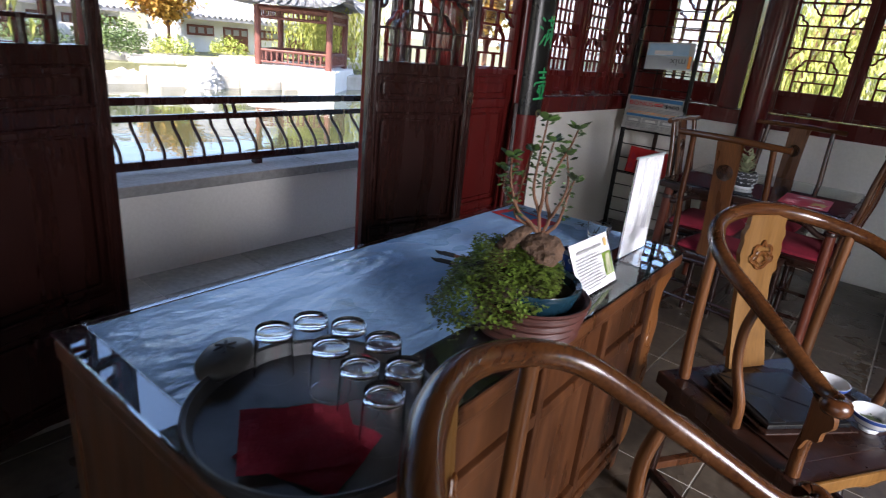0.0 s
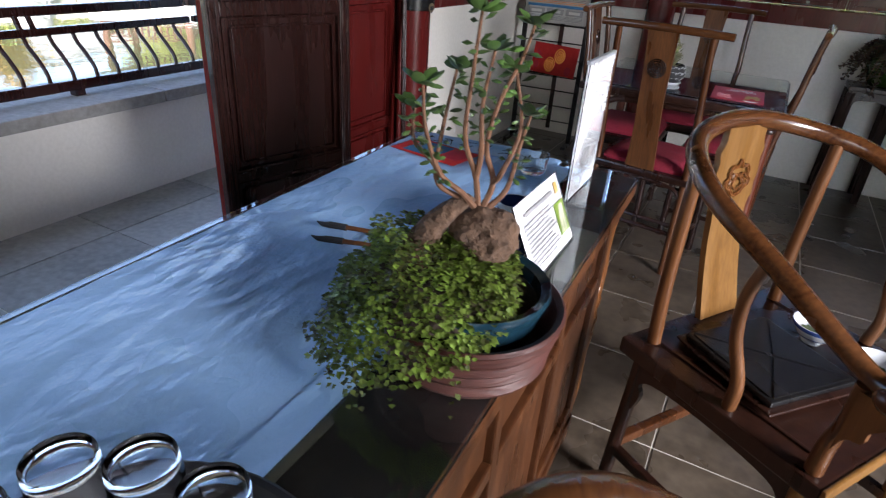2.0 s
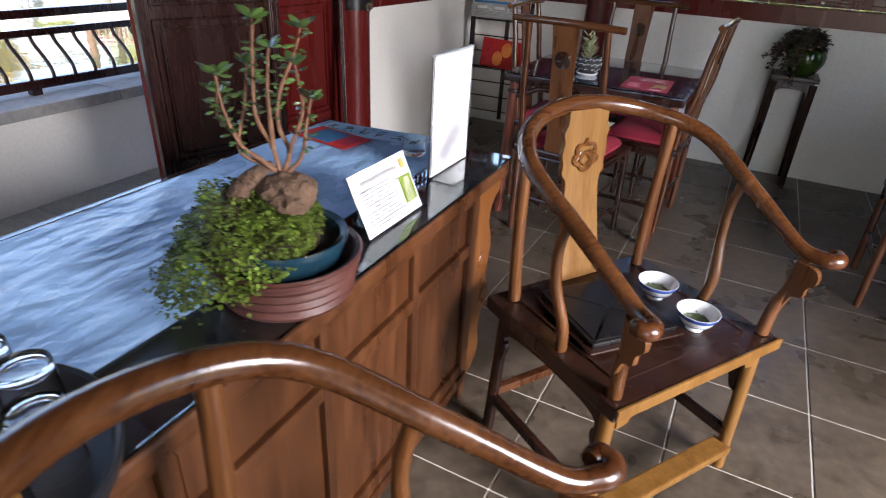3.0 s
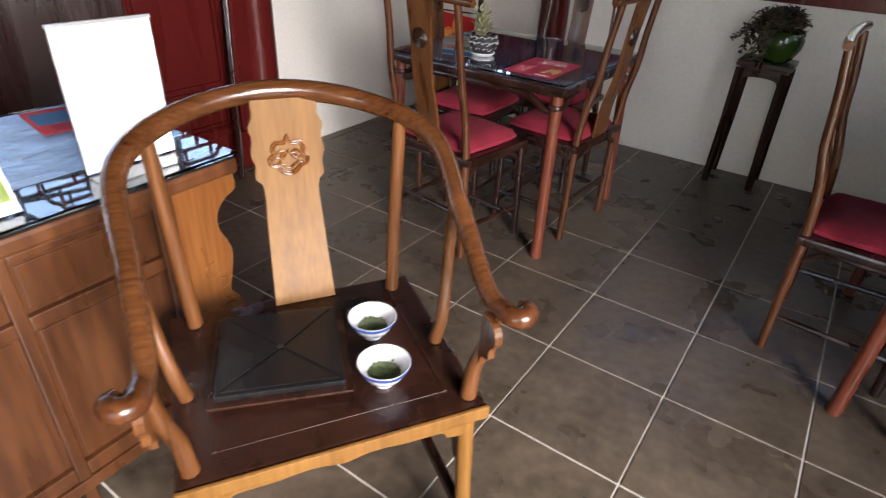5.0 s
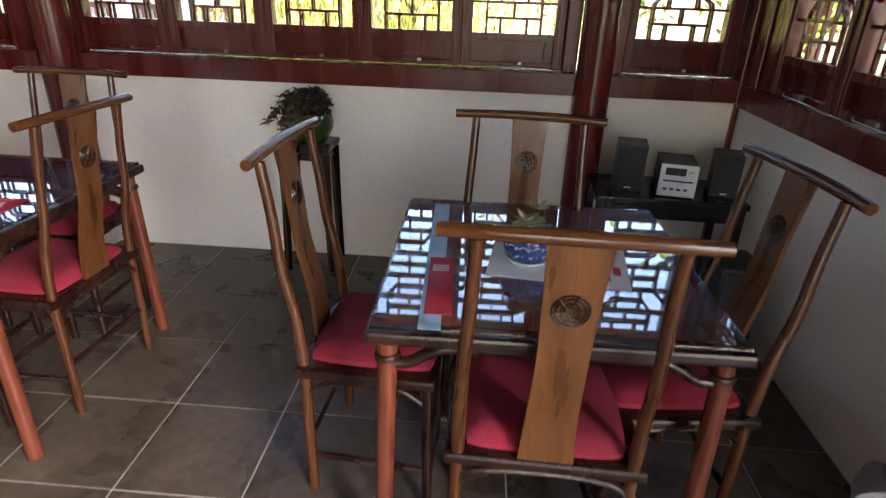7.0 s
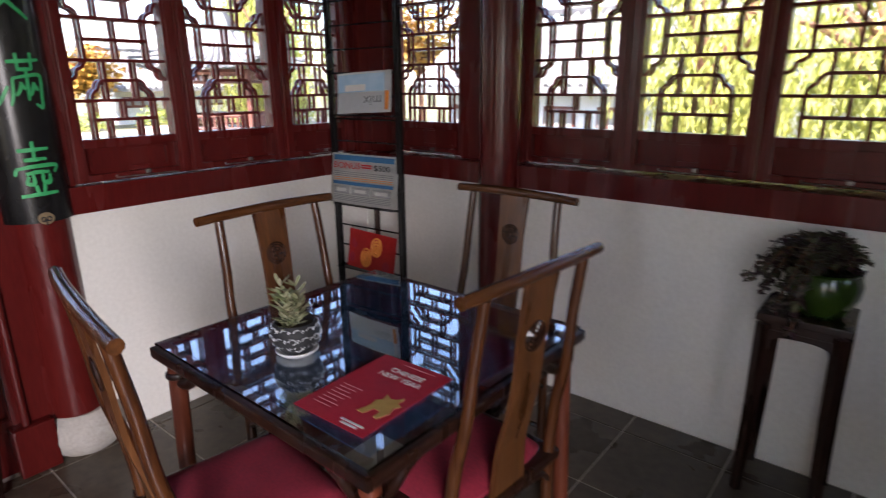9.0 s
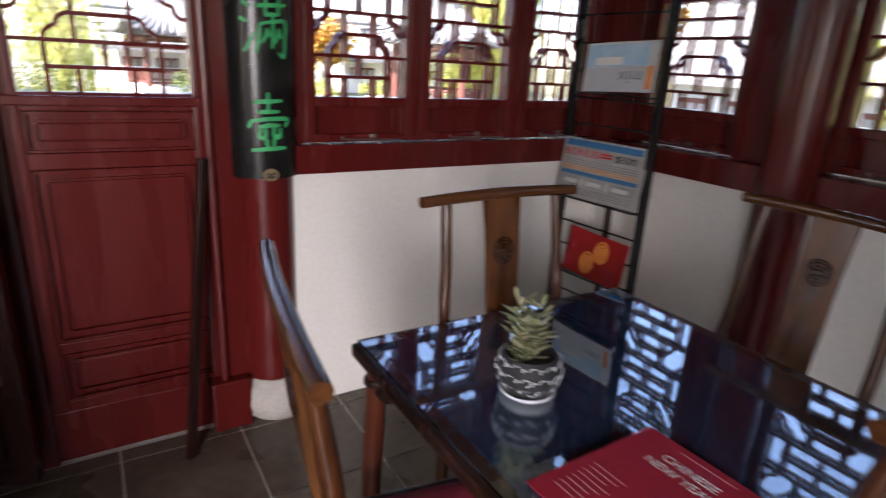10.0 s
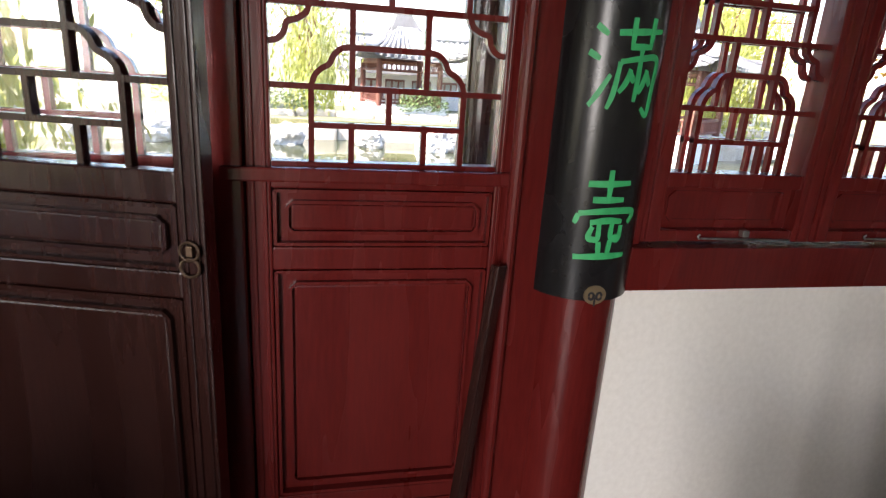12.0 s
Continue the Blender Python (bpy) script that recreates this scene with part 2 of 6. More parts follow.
def sweep(points, r, n=10, bm=None, flat=1.0):
    """A rod along the points; r is one radius or one for each end or each point; flat squeezes it along its second axis."""
    bm = bm or bmesh.new()
    pts = [Vector(p) for p in points]
    if isinstance(r, (int, float)):
        r = [r, r]
    rings, up = [], None
    for i, p in enumerate(pts):
        d = (pts[min(i + 1, len(pts) - 1)] - pts[max(i - 1, 0)]).normalized()
        if up is None:
            up = Vector((0, 0, 1)) if abs(d.z) < 0.9 else Vector((1, 0, 0))
        u = d.cross(up).normalized()
        up = u.cross(d).normalized()
        f = i / max(1, len(pts) - 1) * (len(r) - 1)
        k = min(int(f), len(r) - 2)
        rad = r[k] + (r[k + 1] - r[k]) * (f - k)
        rings.append([bm.verts.new(p + (u * math.cos(a) + up * math.sin(a) * flat) * rad) for a in (2 * math.pi * j / n for j in range(n))])
    for a, b in zip(rings, rings[1:]):
        for j in range(n):
            bm.faces.new((a[j], a[(j + 1) % n], b[(j + 1) % n], b[j]))
    bm.faces.new(rings[0])
    bm.faces.new(rings[-1])
    return bm


def lathe(profile, n=28, bm=None, squash=1.0):
    """A turned body; profile: (radius, height) from the bottom up; it closes where the radius is 0."""
    bm = bm or bmesh.new()
    rings = []
    for r, z in profile:
        if r < 1e-6:
            rings.append([bm.verts.new((0, 0, z))])
        else:
            rings.append([bm.verts.new((r * math.cos(2 * math.pi * j / n), r * squash * math.sin(2 * math.pi * j / n), z)) for j in range(n)])
    for a, b in zip(rings, rings[1:]):
        for j in range(n):
            q = [a[j % len(a)], a[(j + 1) % len(a)], b[(j + 1) % len(b)], b[j % len(b)]]
            q = list(dict.fromkeys(q))
            if len(q) > 2:
                bm.faces.new(q)
    return bm


def slab(outline, depth, bm=None, m=None):
    """A flat outline in x and y, given depth along z."""
    own = bmesh.new()
    a = [own.verts.new((x, y, 0)) for x, y in outline]
    b = [own.verts.new((x, y, depth)) for x, y in outline]
    own.faces.new(a[::-1])
    own.faces.new(b)
    for i in range(len(a)):
        j = (i + 1) % len(a)
        own.faces.new((a[i], a[j], b[j], b[i]))
    return merge(bm, own, m)


def writing(text, size, m, material, parent, name="lettering", depth=0.0006, align="LEFT"):
    data = bpy.data.curves.new("scratch_text", "FONT")
    data.body, data.size, data.extrude, data.align_x, data.resolution_u = text, size, depth, align, 3
    ob = bpy.data.objects.new("scratch_text", data)
    scene.collection.objects.link(ob)
    bpy.context.view_layer.update()
    me = bpy.data.meshes.new_from_object(ob.evaluated_get(bpy.context.evaluated_depsgraph_get()))
    bpy.data.objects.remove(ob)
    bpy.data.curves.remove(data)
    me.materials.clear()
    me.materials.append(material)
    out = new(name, me)
    out.parent = parent
    out.matrix_local = m
    return out


def no_shadow(ob):
    ob.visible_shadow = False
    return ob

# ---- the room ----
WX, NY, EX, SY, CEIL = -1.685, 5.205, 2.795, -2.6, 2.9  # inner faces of the walls, height of the ceiling
SILL0, SILL1, OPEN0, OPEN_H = 0.975, 1.08, 1.25, 0.75  # sill beam, foot and height of the window openings


def structure(name, bm, material, label, category):
    return tagged(part(name, bm, material), label, category, kind="structure")


structure("floor_base", bx(WX - 0.06, EX + 0.2, SY - 0.2, NY + 0.2, -0.12, -0.004), MORTAR, "pale mortar bed under the slate floor tiles", "floor")
structure("ceiling", bx(-3.14, EX + 1.0, SY - 0.5, NY + 0.45, CEIL, CEIL + 0.12), CEILING, "dark stained boarded ceiling with wide eaves", "ceiling")

walls = [
    ("wall_west", (WX - 0.18, WX, 3.62, NY + 0.18, 0, SILL0), "low white plastered wall under the lattice windows"),
    ("wall_west_south", (WX - 0.18, WX, SY - 0.18, -0.04, 0, CEIL), "plain white plastered wall beyond the doors"),
    ("wall_north", (WX + 0.002, EX - 0.002, NY, NY + 0.2, 0, SILL0), "low white plastered wall under the long row of windows"),
    ("wall_east", (EX, EX + 0.18, 2.6, NY + 0.2, 0, SILL0 - 0.015), "low white plastered wall beside the second table"),
    ("wall_east_jamb", (EX, EX + 0.18, 2.25, 2.598, 0, CEIL), "plain white plastered side wall by the side entrance"),
    ("wall_east_south", (EX, EX + 0.18, SY - 0.18, 0.45, 0, CEIL), "plain white plastered side wall"),
    ("wall_east_head", (EX, EX + 0.18, 0.452, 2.248, 2.2, CEIL), "plain white wall above the side entrance"),
    ("wall_south", (WX + 0.002, 1.10, SY - 0.18, SY, 0, CEIL), "plain white plastered wall beside the entrance"),
    ("wall_south_head", (1.102, EX - 0.002, SY - 0.18, SY, 2.3, CEIL), "plain white plastered wall above the entrance"),
]
for n, b, lab in walls:
    structure(n, bx(*b), PLASTER, lab, "wall")

beams = [
    ("sill_beam_west", (WX - 0.19, WX + 0.025, 3.655, NY - 0.03, SILL0, SILL1), RED_LACQUER),
    ("sill_beam_north", (WX + 0.03, EX - 0.03, NY - 0.025, NY + 0.2, SILL0, SILL1), RED_LACQUER),
    ("sill_beam_east", (EX - 0.025, EX + 0.19, 2.6, NY - 0.03, SILL0 - 0.015, SILL1 - 0.015), RED_LACQUER),
    ("head_beam_west", (WX - 0.15, WX + 0.02, 0.0, NY, 2.13, 2.33), RED_LACQUER),
    ("head_beam_north", (WX + 0.03, EX - 0.03, NY + 0.002, NY + 0.2, 2.13, 2.33), RED_LACQUER),
    ("head_beam_east", (EX - 0.02, EX + 0.19, 2.6, NY, 2.13, 2.33), RED_LACQUER),
    ("upper_wall_west", (WX - 0.15, WX - 0.01, 0.0, NY, 2.332, CEIL), PLASTER),
    ("upper_wall_north", (WX + 0.03, EX - 0.03, NY + 0.03, NY + 0.2, 2.332, CEIL), PLASTER),
    ("upper_wall_east", (EX + 0.01, EX + 0.19, 2.6, NY, 2.332, CEIL), PLASTER),
]
for n, b, m in beams:
    structure(n, bx(*b, bev=0.003 if m is RED_LACQUER else 0), m, "red-brown lacquered timber beam along the windows" if m is RED_LACQUER else "white plaster above the head beam", "beam" if m is RED_LACQUER else "wall")

# corner posts and the posts that close the bays
for n, b in [("corner_post", (WX - 0.12, WX + 0.03, NY - 0.03, NY + 0.14, SILL0, 2.33)), ("corner_post", (EX - 0.03, EX + 0.14, NY - 0.03, NY + 0.14, SILL0, 2.33)),
             ("jamb_post", (WX - 0.08, WX + 0.004, 3.382, 3.50, 0, 2.13)), ("window_post", (WX - 0.10, WX - 0.002, 3.63, 3.698, SILL1, 2.13)), ("window_post", (EX + 0.005, EX + 0.09, 4.979, 5.06, SILL1 - 0.014, 2.13)), ("window_post", (EX - 0.008, EX + 0.10, 5.062, NY - 0.032, SILL1 - 0.014, 2.13)), ("window_post", (WX - 0.10, WX - 0.005, 5.152, NY - 0.032, SILL1, 2.13)), ("window_post", (-1.010, -0.86, NY + 0.04, NY + 0.16, SILL1, 2.13)),
             ("window_post", (1.90, 1.97, NY + 0.04, NY + 0.16, SILL1, 2.13)), ("window_post", (2.12, 2.20, NY + 0.04, NY + 0.16, SILL1, 2.13)),
             ("window_post", (-1.66, -1.54, NY + 0.04, NY + 0.16, SILL1, 2.13)), ("window_post", (-0.80, -0.665, NY + 0.04, NY + 0.16, SILL1, 2.13))]:
    structure(n, bx(*b, bev=0.006), RED_LACQUER, "upright red-brown lacquered timber post", "post")
structure("corner_strip", bx(EX - 0.028, EX - 0.004, NY - 0.028, NY - 0.004, 0, SILL0, 0.003), RED_LACQUER, "thin dark timber strip in the wall corner", "trim")
structure("threshold", bx(WX - 0.075, WX - 0.02, 2.79, 3.38, 0, 0.19, 0.006), RED_LACQUER, "tall red-brown lacquered door threshold board", "threshold")
# the doorway length takes the darker lacquer, the rest the red
structure("threshold_dark", bx(WX - 0.077, WX - 0.018, 0.0, 2.788, 0, 0.185, 0.006), DARK_LACQUER, "dark lacquered threshold board in the doorway", "threshold")
structure("door_stop_block", bx(WX - 0.05, WX + 0.05, 3.315, 3.455, 0, 0.205, 0.008), RED_LACQUER, "red lacquered block holding the threshold end", "block")


def column(x, y, r, material, label, ball=0.142, shift=0.0):
    t = thing("column", pose(x, y, 0), label, "column", kind="structure")
    part("shaft", lathe([(0, 0.17), (r, 0.17), (r * 0.985, CEIL - 0.002), (0, CEIL - 0.002)], 32), material, t, smooth=True)
    part("stone_base", lathe([(0, 0), (ball * 0.72, 0), (ball * 0.92, 0.03), (ball, 0.085), (ball * 0.94, 0.14), (r * 1.12, 0.178), (0, 0.178)], 32), STONE, t, "pale rounded drum stone", smooth=True).location = (0, shift, 0)


column(-1.722, 3.562, 0.10, RED_LACQUER, "round red lacquered column on a pale stone drum", 0.155, 0.015)
column(-0.72, 5.17, 0.095, RED_LACQUER, "round dark red lacquered column between the north windows")
column(2.05, 5.17, 0.088, RED_LACQUER, "round red lacquered column near the corner")
column(2.86, 3.50, 0.095, DARK_LACQUER, "round dark column on a stone drum in the side wall", 0.16)


def bar(bm, x0, z0, x1, z1, y0, y1, w=0.0115):
    h, d = w / 2, 0.0012 if abs(x1 - x0) < abs(z1 - z0) else 0.0
    return bx(min(x0, x1) - h, max(x0, x1) + h, y0 + d, y1 - d, min(z0, z1) - h, max(z0, z1) + h, 0.0, bm)


def ribbon(bm, pts, y0, y1, w=0.0115):
    """A curved bar of the lattice, in x and z."""
    own = bmesh.new()
    rows = []
    for i, (x, z) in enumerate(pts):
        dx = pts[min(i + 1, len(pts) - 1)][0] - pts[max(i - 1, 0)][0]
        dz = pts[min(i + 1, len(pts) - 1)][1] - pts[max(i - 1, 0)][1]
        k = w / 2 / math.hypot(dx, dz)
        rows.append([own.verts.new((x + s * -dz * k, y, z + s * dx * k)) for s, y in ((1, y0), (1, y1), (-1, y1), (-1, y0))])
    for a, b in zip(rows, rows[1:]):
        for j in range(4):
            own.faces.new((a[j], a[(j + 1) % 4], b[(j + 1) % 4], b[j]))
    own.faces.new(rows[0])
    own.faces.new(rows[-1])
    return merge(bm, own)


def lattice(w, h, y0, y1):
    """Cloud-and-step lattice; the upper half mirrors the lower one."""
    bm = bmesh.new()
    k = h / 0.75
    for mir in (0, 1):
        def zz(z):
            return h - z * k if mir else z * k
        def seg(u0, z0, u1, z1):
            bar(bm, u0 * w, zz(z0), u1 * w, zz(z1), y0, y1)
        seg(0, 0.146, 1, 0.146)
        seg(0, 0.298, 1, 0.298)
        for u in (0.17, 0.83):
            seg(u, 0, u, 0.146)
            seg(u, 0.298, u, 0.375)
        seg(0.17, 0.072, 0.83, 0.072)
        for u in (0.34, 0.66):
            seg(u, 0, u, 0.072)
            seg(u, 0.146, u, 0.298)
        seg(0.5, 0.072, 0.5, 0.146)
        seg(0.5, 0.298, 0.5, 0.375)
        seg(0.33, 0.223, 0.67, 0.223)
        for s in (0, 1):
            def uu(u):
                return (1 - u if s else u) * w
            arch = curve([(0.17, 0.146, 0), (0.185, 0.168, 0), (0.215, 0.182, 0), (0.245, 0.190, 0), (0.262, 0.207, 0), (0.295, 0.220, 0), (0.335, 0.223, 0)], 3)
            ribbon(bm, [(uu(a.x), zz(a.y)) for a in arch], y0 + 0.0006, y1 - 0.0006)
            hook = curve([(0.0, 0.226, 0), (0.035, 0.230, 0), (0.062, 0.243, 0), (0.075, 0.262, 0), (0.112, 0.268, 0), (0.150, 0.280, 0), (0.165, 0.300, 0)], 3)
            ribbon(bm, [(uu(a.x), zz(a.y)) for a in hook], y0 + 0.0006, y1 - 0.0006)
    bar(bm, 0.17 * w, h / 2, 0.83 * w, h / 2, y0, y1)
    return bm


def moulding(bm, x0, x1, z0, z1, y, r=0.004, cut=0.012):
    """A raised line with cut corners round a panel."""
    p = [(x0 + cut, z0), (x1 - cut, z0), (x1, z0 + cut), (x1, z1 - cut), (x1 - cut, z1), (x0 + cut, z1), (x0, z1 - cut), (x0, z0 + cut)]
    ribbon(bm, p + [p[0]], y - r, y + r, 0.007)
    return bm


win_no = 0


def window(m, w, stile_l=0.05, stile_r=0.05, material=RED_LACQUER):
    """A lattice casement: m puts its opening's lower left corner; x runs along the wall, y into the open air."""
    global win_no
    win_no += 1
    t = thing(f"window_{win_no}", m, "tall lattice casement window in red-brown lacquer, shut", "window", "lattice windows", "structure")
    zb, h = SILL1 + 0.004 - OPEN0, OPEN_H
    fr = bmesh.new()
    for x0, x1 in ((-stile_l, 0), (w, w + stile_r)):
        bx(x0, x1, -0.022, 0.05, zb, h + 0.13, 0.004, fr)
        bx(x0 + 0.012, x1 - 0.012, -0.030, -0.02, zb + 0.004, h + 0.12, 0.003, fr)
    for z0, z1 in ((zb, zb + 0.028), (-0.034, 0), (h, h + 0.13)):
        bx(0, w, -0.018, 0.05, z0, z1, 0.003, fr)
    part("sash_frame", fr, material, t)
    inset = bx(0, w, 0.012, 0.035, zb + 0.028, -0.034, 0.0)
    moulding(inset, 0.03, w - 0.03, zb + 0.046, -0.05, 0.010)
    part("lower_panel", inset, material, t)
    part("latch_block", bx(w - 0.045, w - 0.033, -0.004, 0.014, zb + 0.04, -0.045, 0.003), material, t)
    part("lattice", lattice(w, h, -0.004, 0.014), material, t)
    part("outer_lattice", lattice(w, h, 0.036, 0.052), material, t)
    no_shadow(part("pane", bx(-0.002, w + 0.002, 0.022, 0.025, -0.002, h + 0.002), GLASS, t))
    rod = sweep([(w * 0.28, -0.034, zb + 0.012), (w * 0.95, -0.037, zb + 0.008)], 0.0028, 6)
    sweep([(w * 0.27, -0.034, zb + 0.010), (w * 0.255, -0.034, zb + 0.017), (w * 0.27, -0.034, zb + 0.022)], 0.0025, 6, rod)
    part("window_stay", rod, STEEL, t, "thin dull steel stay")
    part("stay_bracket", bx(w * 0.58, w * 0.63, -0.038, -0.022, zb + 0.016, zb + 0.032, 0.002), STEEL, t, "small steel bracket")
    return t


def along_west(y):
    return pose(WX - 0.035, y, OPEN0, 0, 0, 90)


for y0, y1, a, b in ((3.752, 4.121, 0.053, 0.053), (4.228, 4.620, 0.053, 0.057), (4.737, 5.06, 0.058, 0.09)):
    window(along_west(y0), y1 - y0, a, b)
for x0, x1, a, b in ((-1.50, -1.068, 0.056, 0.056), (-0.628, -0.227, 0.05, 0.052), (-0.120, 0.295, 0.053, 0.047), (0.392, 0.812, 0.047, 0.049), (0.911, 1.326, 0.049, 0.051), (1.43, 1.85, 0.052, 0.05), (2.255, 2.69, 0.055, 0.07)):
    window(pose(x0, NY + 0.12, OPEN0, 0, 0, 0), x1 - x0, a, b)
for y1, y0, a, b in ((4.887, 4.47, 0.09, 0.05), (4.37, 3.95, 0.05, 0.05), (3.25, 2.84, 0.05, 0.05)):
    window(pose(EX + 0.025, y1, OPEN0 - 0.015, 0, 0, -90), y1 - y0, a, b)
structure("wall_east_pier", bx(EX + 0.02, EX + 0.18, 3.31, 3.89, SILL1, 2.13), PLASTER, "white plaster round the column in the side wall", "wall")
structure("wall_east_end", bx(EX + 0.02, EX + 0.18, 2.6, 2.785, SILL1, 2.13), PLASTER, "white plaster at the end of the side windows", "wall")

door_no = 0


def door_leaf(m, w, material, label, top=2.13, foot=0.19, lock=False):
    """A tall panelled leaf with lattice above; x runs along it, its face is towards -y."""
    global door_no
    door_no += 1
    t = thing(f"door_{door_no}", m, label, "door", "lattice doors", "structure")
    s, o0, o1 = 0.048, OPEN0, OPEN0 + OPEN_H
    fr = bmesh.new()
    for x0, x1 in ((0, s), (w - s, w)):
        bx(x0, x1, 0, 0.045, foot, top, 0.004, fr)
        bx(x0 + 0.008, x0 + 0.017, -0.005, 0.002, foot + 0.01, top - 0.01, 0.002, fr)
        bx(x1 - 0.017, x1 - 0.008, -0.005, 0.002, foot + 0.01, top - 0.01, 0.002, fr)
    for z0, z1 in ((foot, foot + 0.04), (0.405, 0.445), (1.02, 1.07), (1.195, o0), (o1, top)):
        bx(s, w - s, 0.002, 0.043, z0, z1, 0.004, fr)
    part("stiles_and_rails", fr, material, t)
    for z0, z1 in ((foot + 0.04, 0.405), (0.445, 1.02), (1.07, 1.195)):
        p = bx(s, w - s, 0.021, 0.036, z0, z1)
        e = 0.030 if z1 - z0 < 0.2 else 0.034
        bx(s + e + 0.008, w - s - e - 0.008, 0.013, 0.024, z0 + e + 0.006, z1 - e - 0.006, 0.004, p)
        moulding(p, s + e, w - s - e, z0 + e, z1 - e, 0.015, 0.008)
        moulding(p, s + 0.006, w - s - 0.006, z0 + 0.006, z1 - 0.006, 0.012, 0.010, cut=0.001)
        part("door_panel", p, material, t)
    lat = part("lattice", lattice(w - 2 * s, OPEN_H, 0.012, 0.034), material, t)
    lat.location = (s, 0, o0)
    no_shadow(part("pane", bx(s - 0.002, w - s + 0.002, 0.036, 0.039, o0, o1), GLASS, t))
    if lock:
        ring = bmesh.new()
        for dz in (0, -0.03):
            sweep([(w - 0.024 + 0.017 * math.cos(a), -0.012, 1.115 + dz + 0.017 * math.sin(a)) for a in (2 * math.pi * k / 18 for k in range(19))], 0.0028, 6, ring)
        bx(w - 0.030, w - 0.018, -0.014, 0.0, 1.105, 1.125, 0.002, ring)
        part("ring_lock", ring, BRONZE, t, "pair of dark bronze rings")
    return t


def leaf_between(a, b, *args, **kw):
    """A leaf from the point a to the point b of the plan, its face to the room."""
    d = Vector(b) - Vector(a)
    return door_leaf(Matrix.Translation((*a, 0)) @ pose(0, 0, 0, 0, 0, math.degrees(math.atan2(d.y, d.x))), d.length, *args, **kw)


leaf_between((-1.70, 2.819), (-1.70, 3.382), RED_LACQUER, "closed red lacquered lattice door leaf with panels")
leaf_between((-1.715, 2.20), (-1.715, 2.75), RED_LACQUER, "closed red lacquered lattice door leaf behind the folded one")
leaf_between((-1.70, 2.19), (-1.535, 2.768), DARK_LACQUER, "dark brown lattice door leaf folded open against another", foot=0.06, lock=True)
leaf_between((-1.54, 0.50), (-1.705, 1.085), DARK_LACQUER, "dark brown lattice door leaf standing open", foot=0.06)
leaf_between((-1.715, 0.52), (-1.715, 1.07), RED_LACQUER, "closed red lacquered lattice door leaf beside the opening")
leaf_between((-1.715, -0.03), (-1.715, 0.515), RED_LACQUER, "closed red lacquered lattice door leaf at the wall")
structure("door_post", bx(WX - 0.05, WX + 0.0, 2.753, 2.816, 0, 2.13, 0.005), RED_LACQUER, "slim red-brown post between the door leaves", "post")
structure("door_post_backing", bx(WX - 0.115, WX - 0.085, 2.69, 2.86, 0, 2.13, 0.003), RED_LACQUER, "red-brown lacquered strip closing the gap of the leaves", "post")
structure("door_pivot_pole", sweep([(WX + 0.020, 3.368, 0.206), (WX + 0.020, 3.368, 2.13)], 0.014, 12), RED_LACQUER, "slim round red lacquered pivot pole in its socket", "post")
structure("door_ledge", bx(WX - 0.01, WX + 0.016, 2.775, 3.38, 1.213, 1.242, 0.004), RED_LACQUER, "narrow lacquered ledge across the closed leaf", "trim")

# ---- the veranda ----
structure("veranda_base", bx(-3.05, WX - 0.06, -4.5, 8.5, -0.9, -0.006), MORTAR, "bed of the veranda paving", "floor")
structure("parapet", bx(-3.06, -2.77, -4.5, 8.5, -0.006, 0.45), PLASTER, "low white plastered parapet of the veranda", "wall")
t = thing("parapet_coping", pose(0, 0, 0), "grey stone coping slabs on the white parapet", "coping", kind="structure")
for i in range(9):
    y = -4.5 + i * 1.45
    part("slab", bx(-3.10, -2.735, y + 0.004, y + 1.446, 0.452, 0.512, 0.006), STONE_GREY, t)
structure("veranda_column", lathe([(0, 0), (0.075, 0), (0.072, CEIL - 0.002), (0, CEIL - 0.002)], 24), DARK_LACQUER, "round dark veranda column on the parapet", "column").location = (-2.92, 3.63, 0)


def railing(y0, y1):
    t = thing("railing", pose(0, 0, 0), "dark timber railing with goose-neck balusters on the parapet", "railing")
    for z, x, r in ((0.565, -2.945, 0.024), (0.795, -3.085, 0.018), (0.885, -3.125, 0.022)):
        part("rail", bx(x - r, x + r, y0, y1, z - r, z + r, 0.006), DARK_LACQUER, t)
    n = round((y1 - y0) / 0.118)
    pts = curve([(-2.945, 0, 0.58), (-2.955, 0, 0.63), (-3.005, 0, 0.69), (-3.06, 0, 0.74), (-3.082, 0, 0.785)], 4)
    first = None
    for i in range(n):
        y = y0 + 0.05 + i * 0.118
        if first is None:
            first = part("baluster", sweep(pts, 0.0105, 6), DARK_LACQUER, t, smooth=True)
            ob = first
        else:
            ob = new("baluster", first.data)
            ob.parent = t
        ob.location = (0, y, 0)
        if i % 11 == 5:
            for dy in (0.0, 0.06):
                part("post", sweep([(-3.08, y + dy, 0.79), (-3.122, y + dy, 0.885)], 0.014, 6), DARK_LACQUER, t)
        if i % 11 == 6:
            part("foot", bx(-2.97, -2.92, y - 0.025, y + 0.025, 0.512, 0.545, 0.003), DARK_LACQUER, t)


railing(-2.9, 0.33)
railing(0.36, 3.24)
railing(3.27, 6.2)

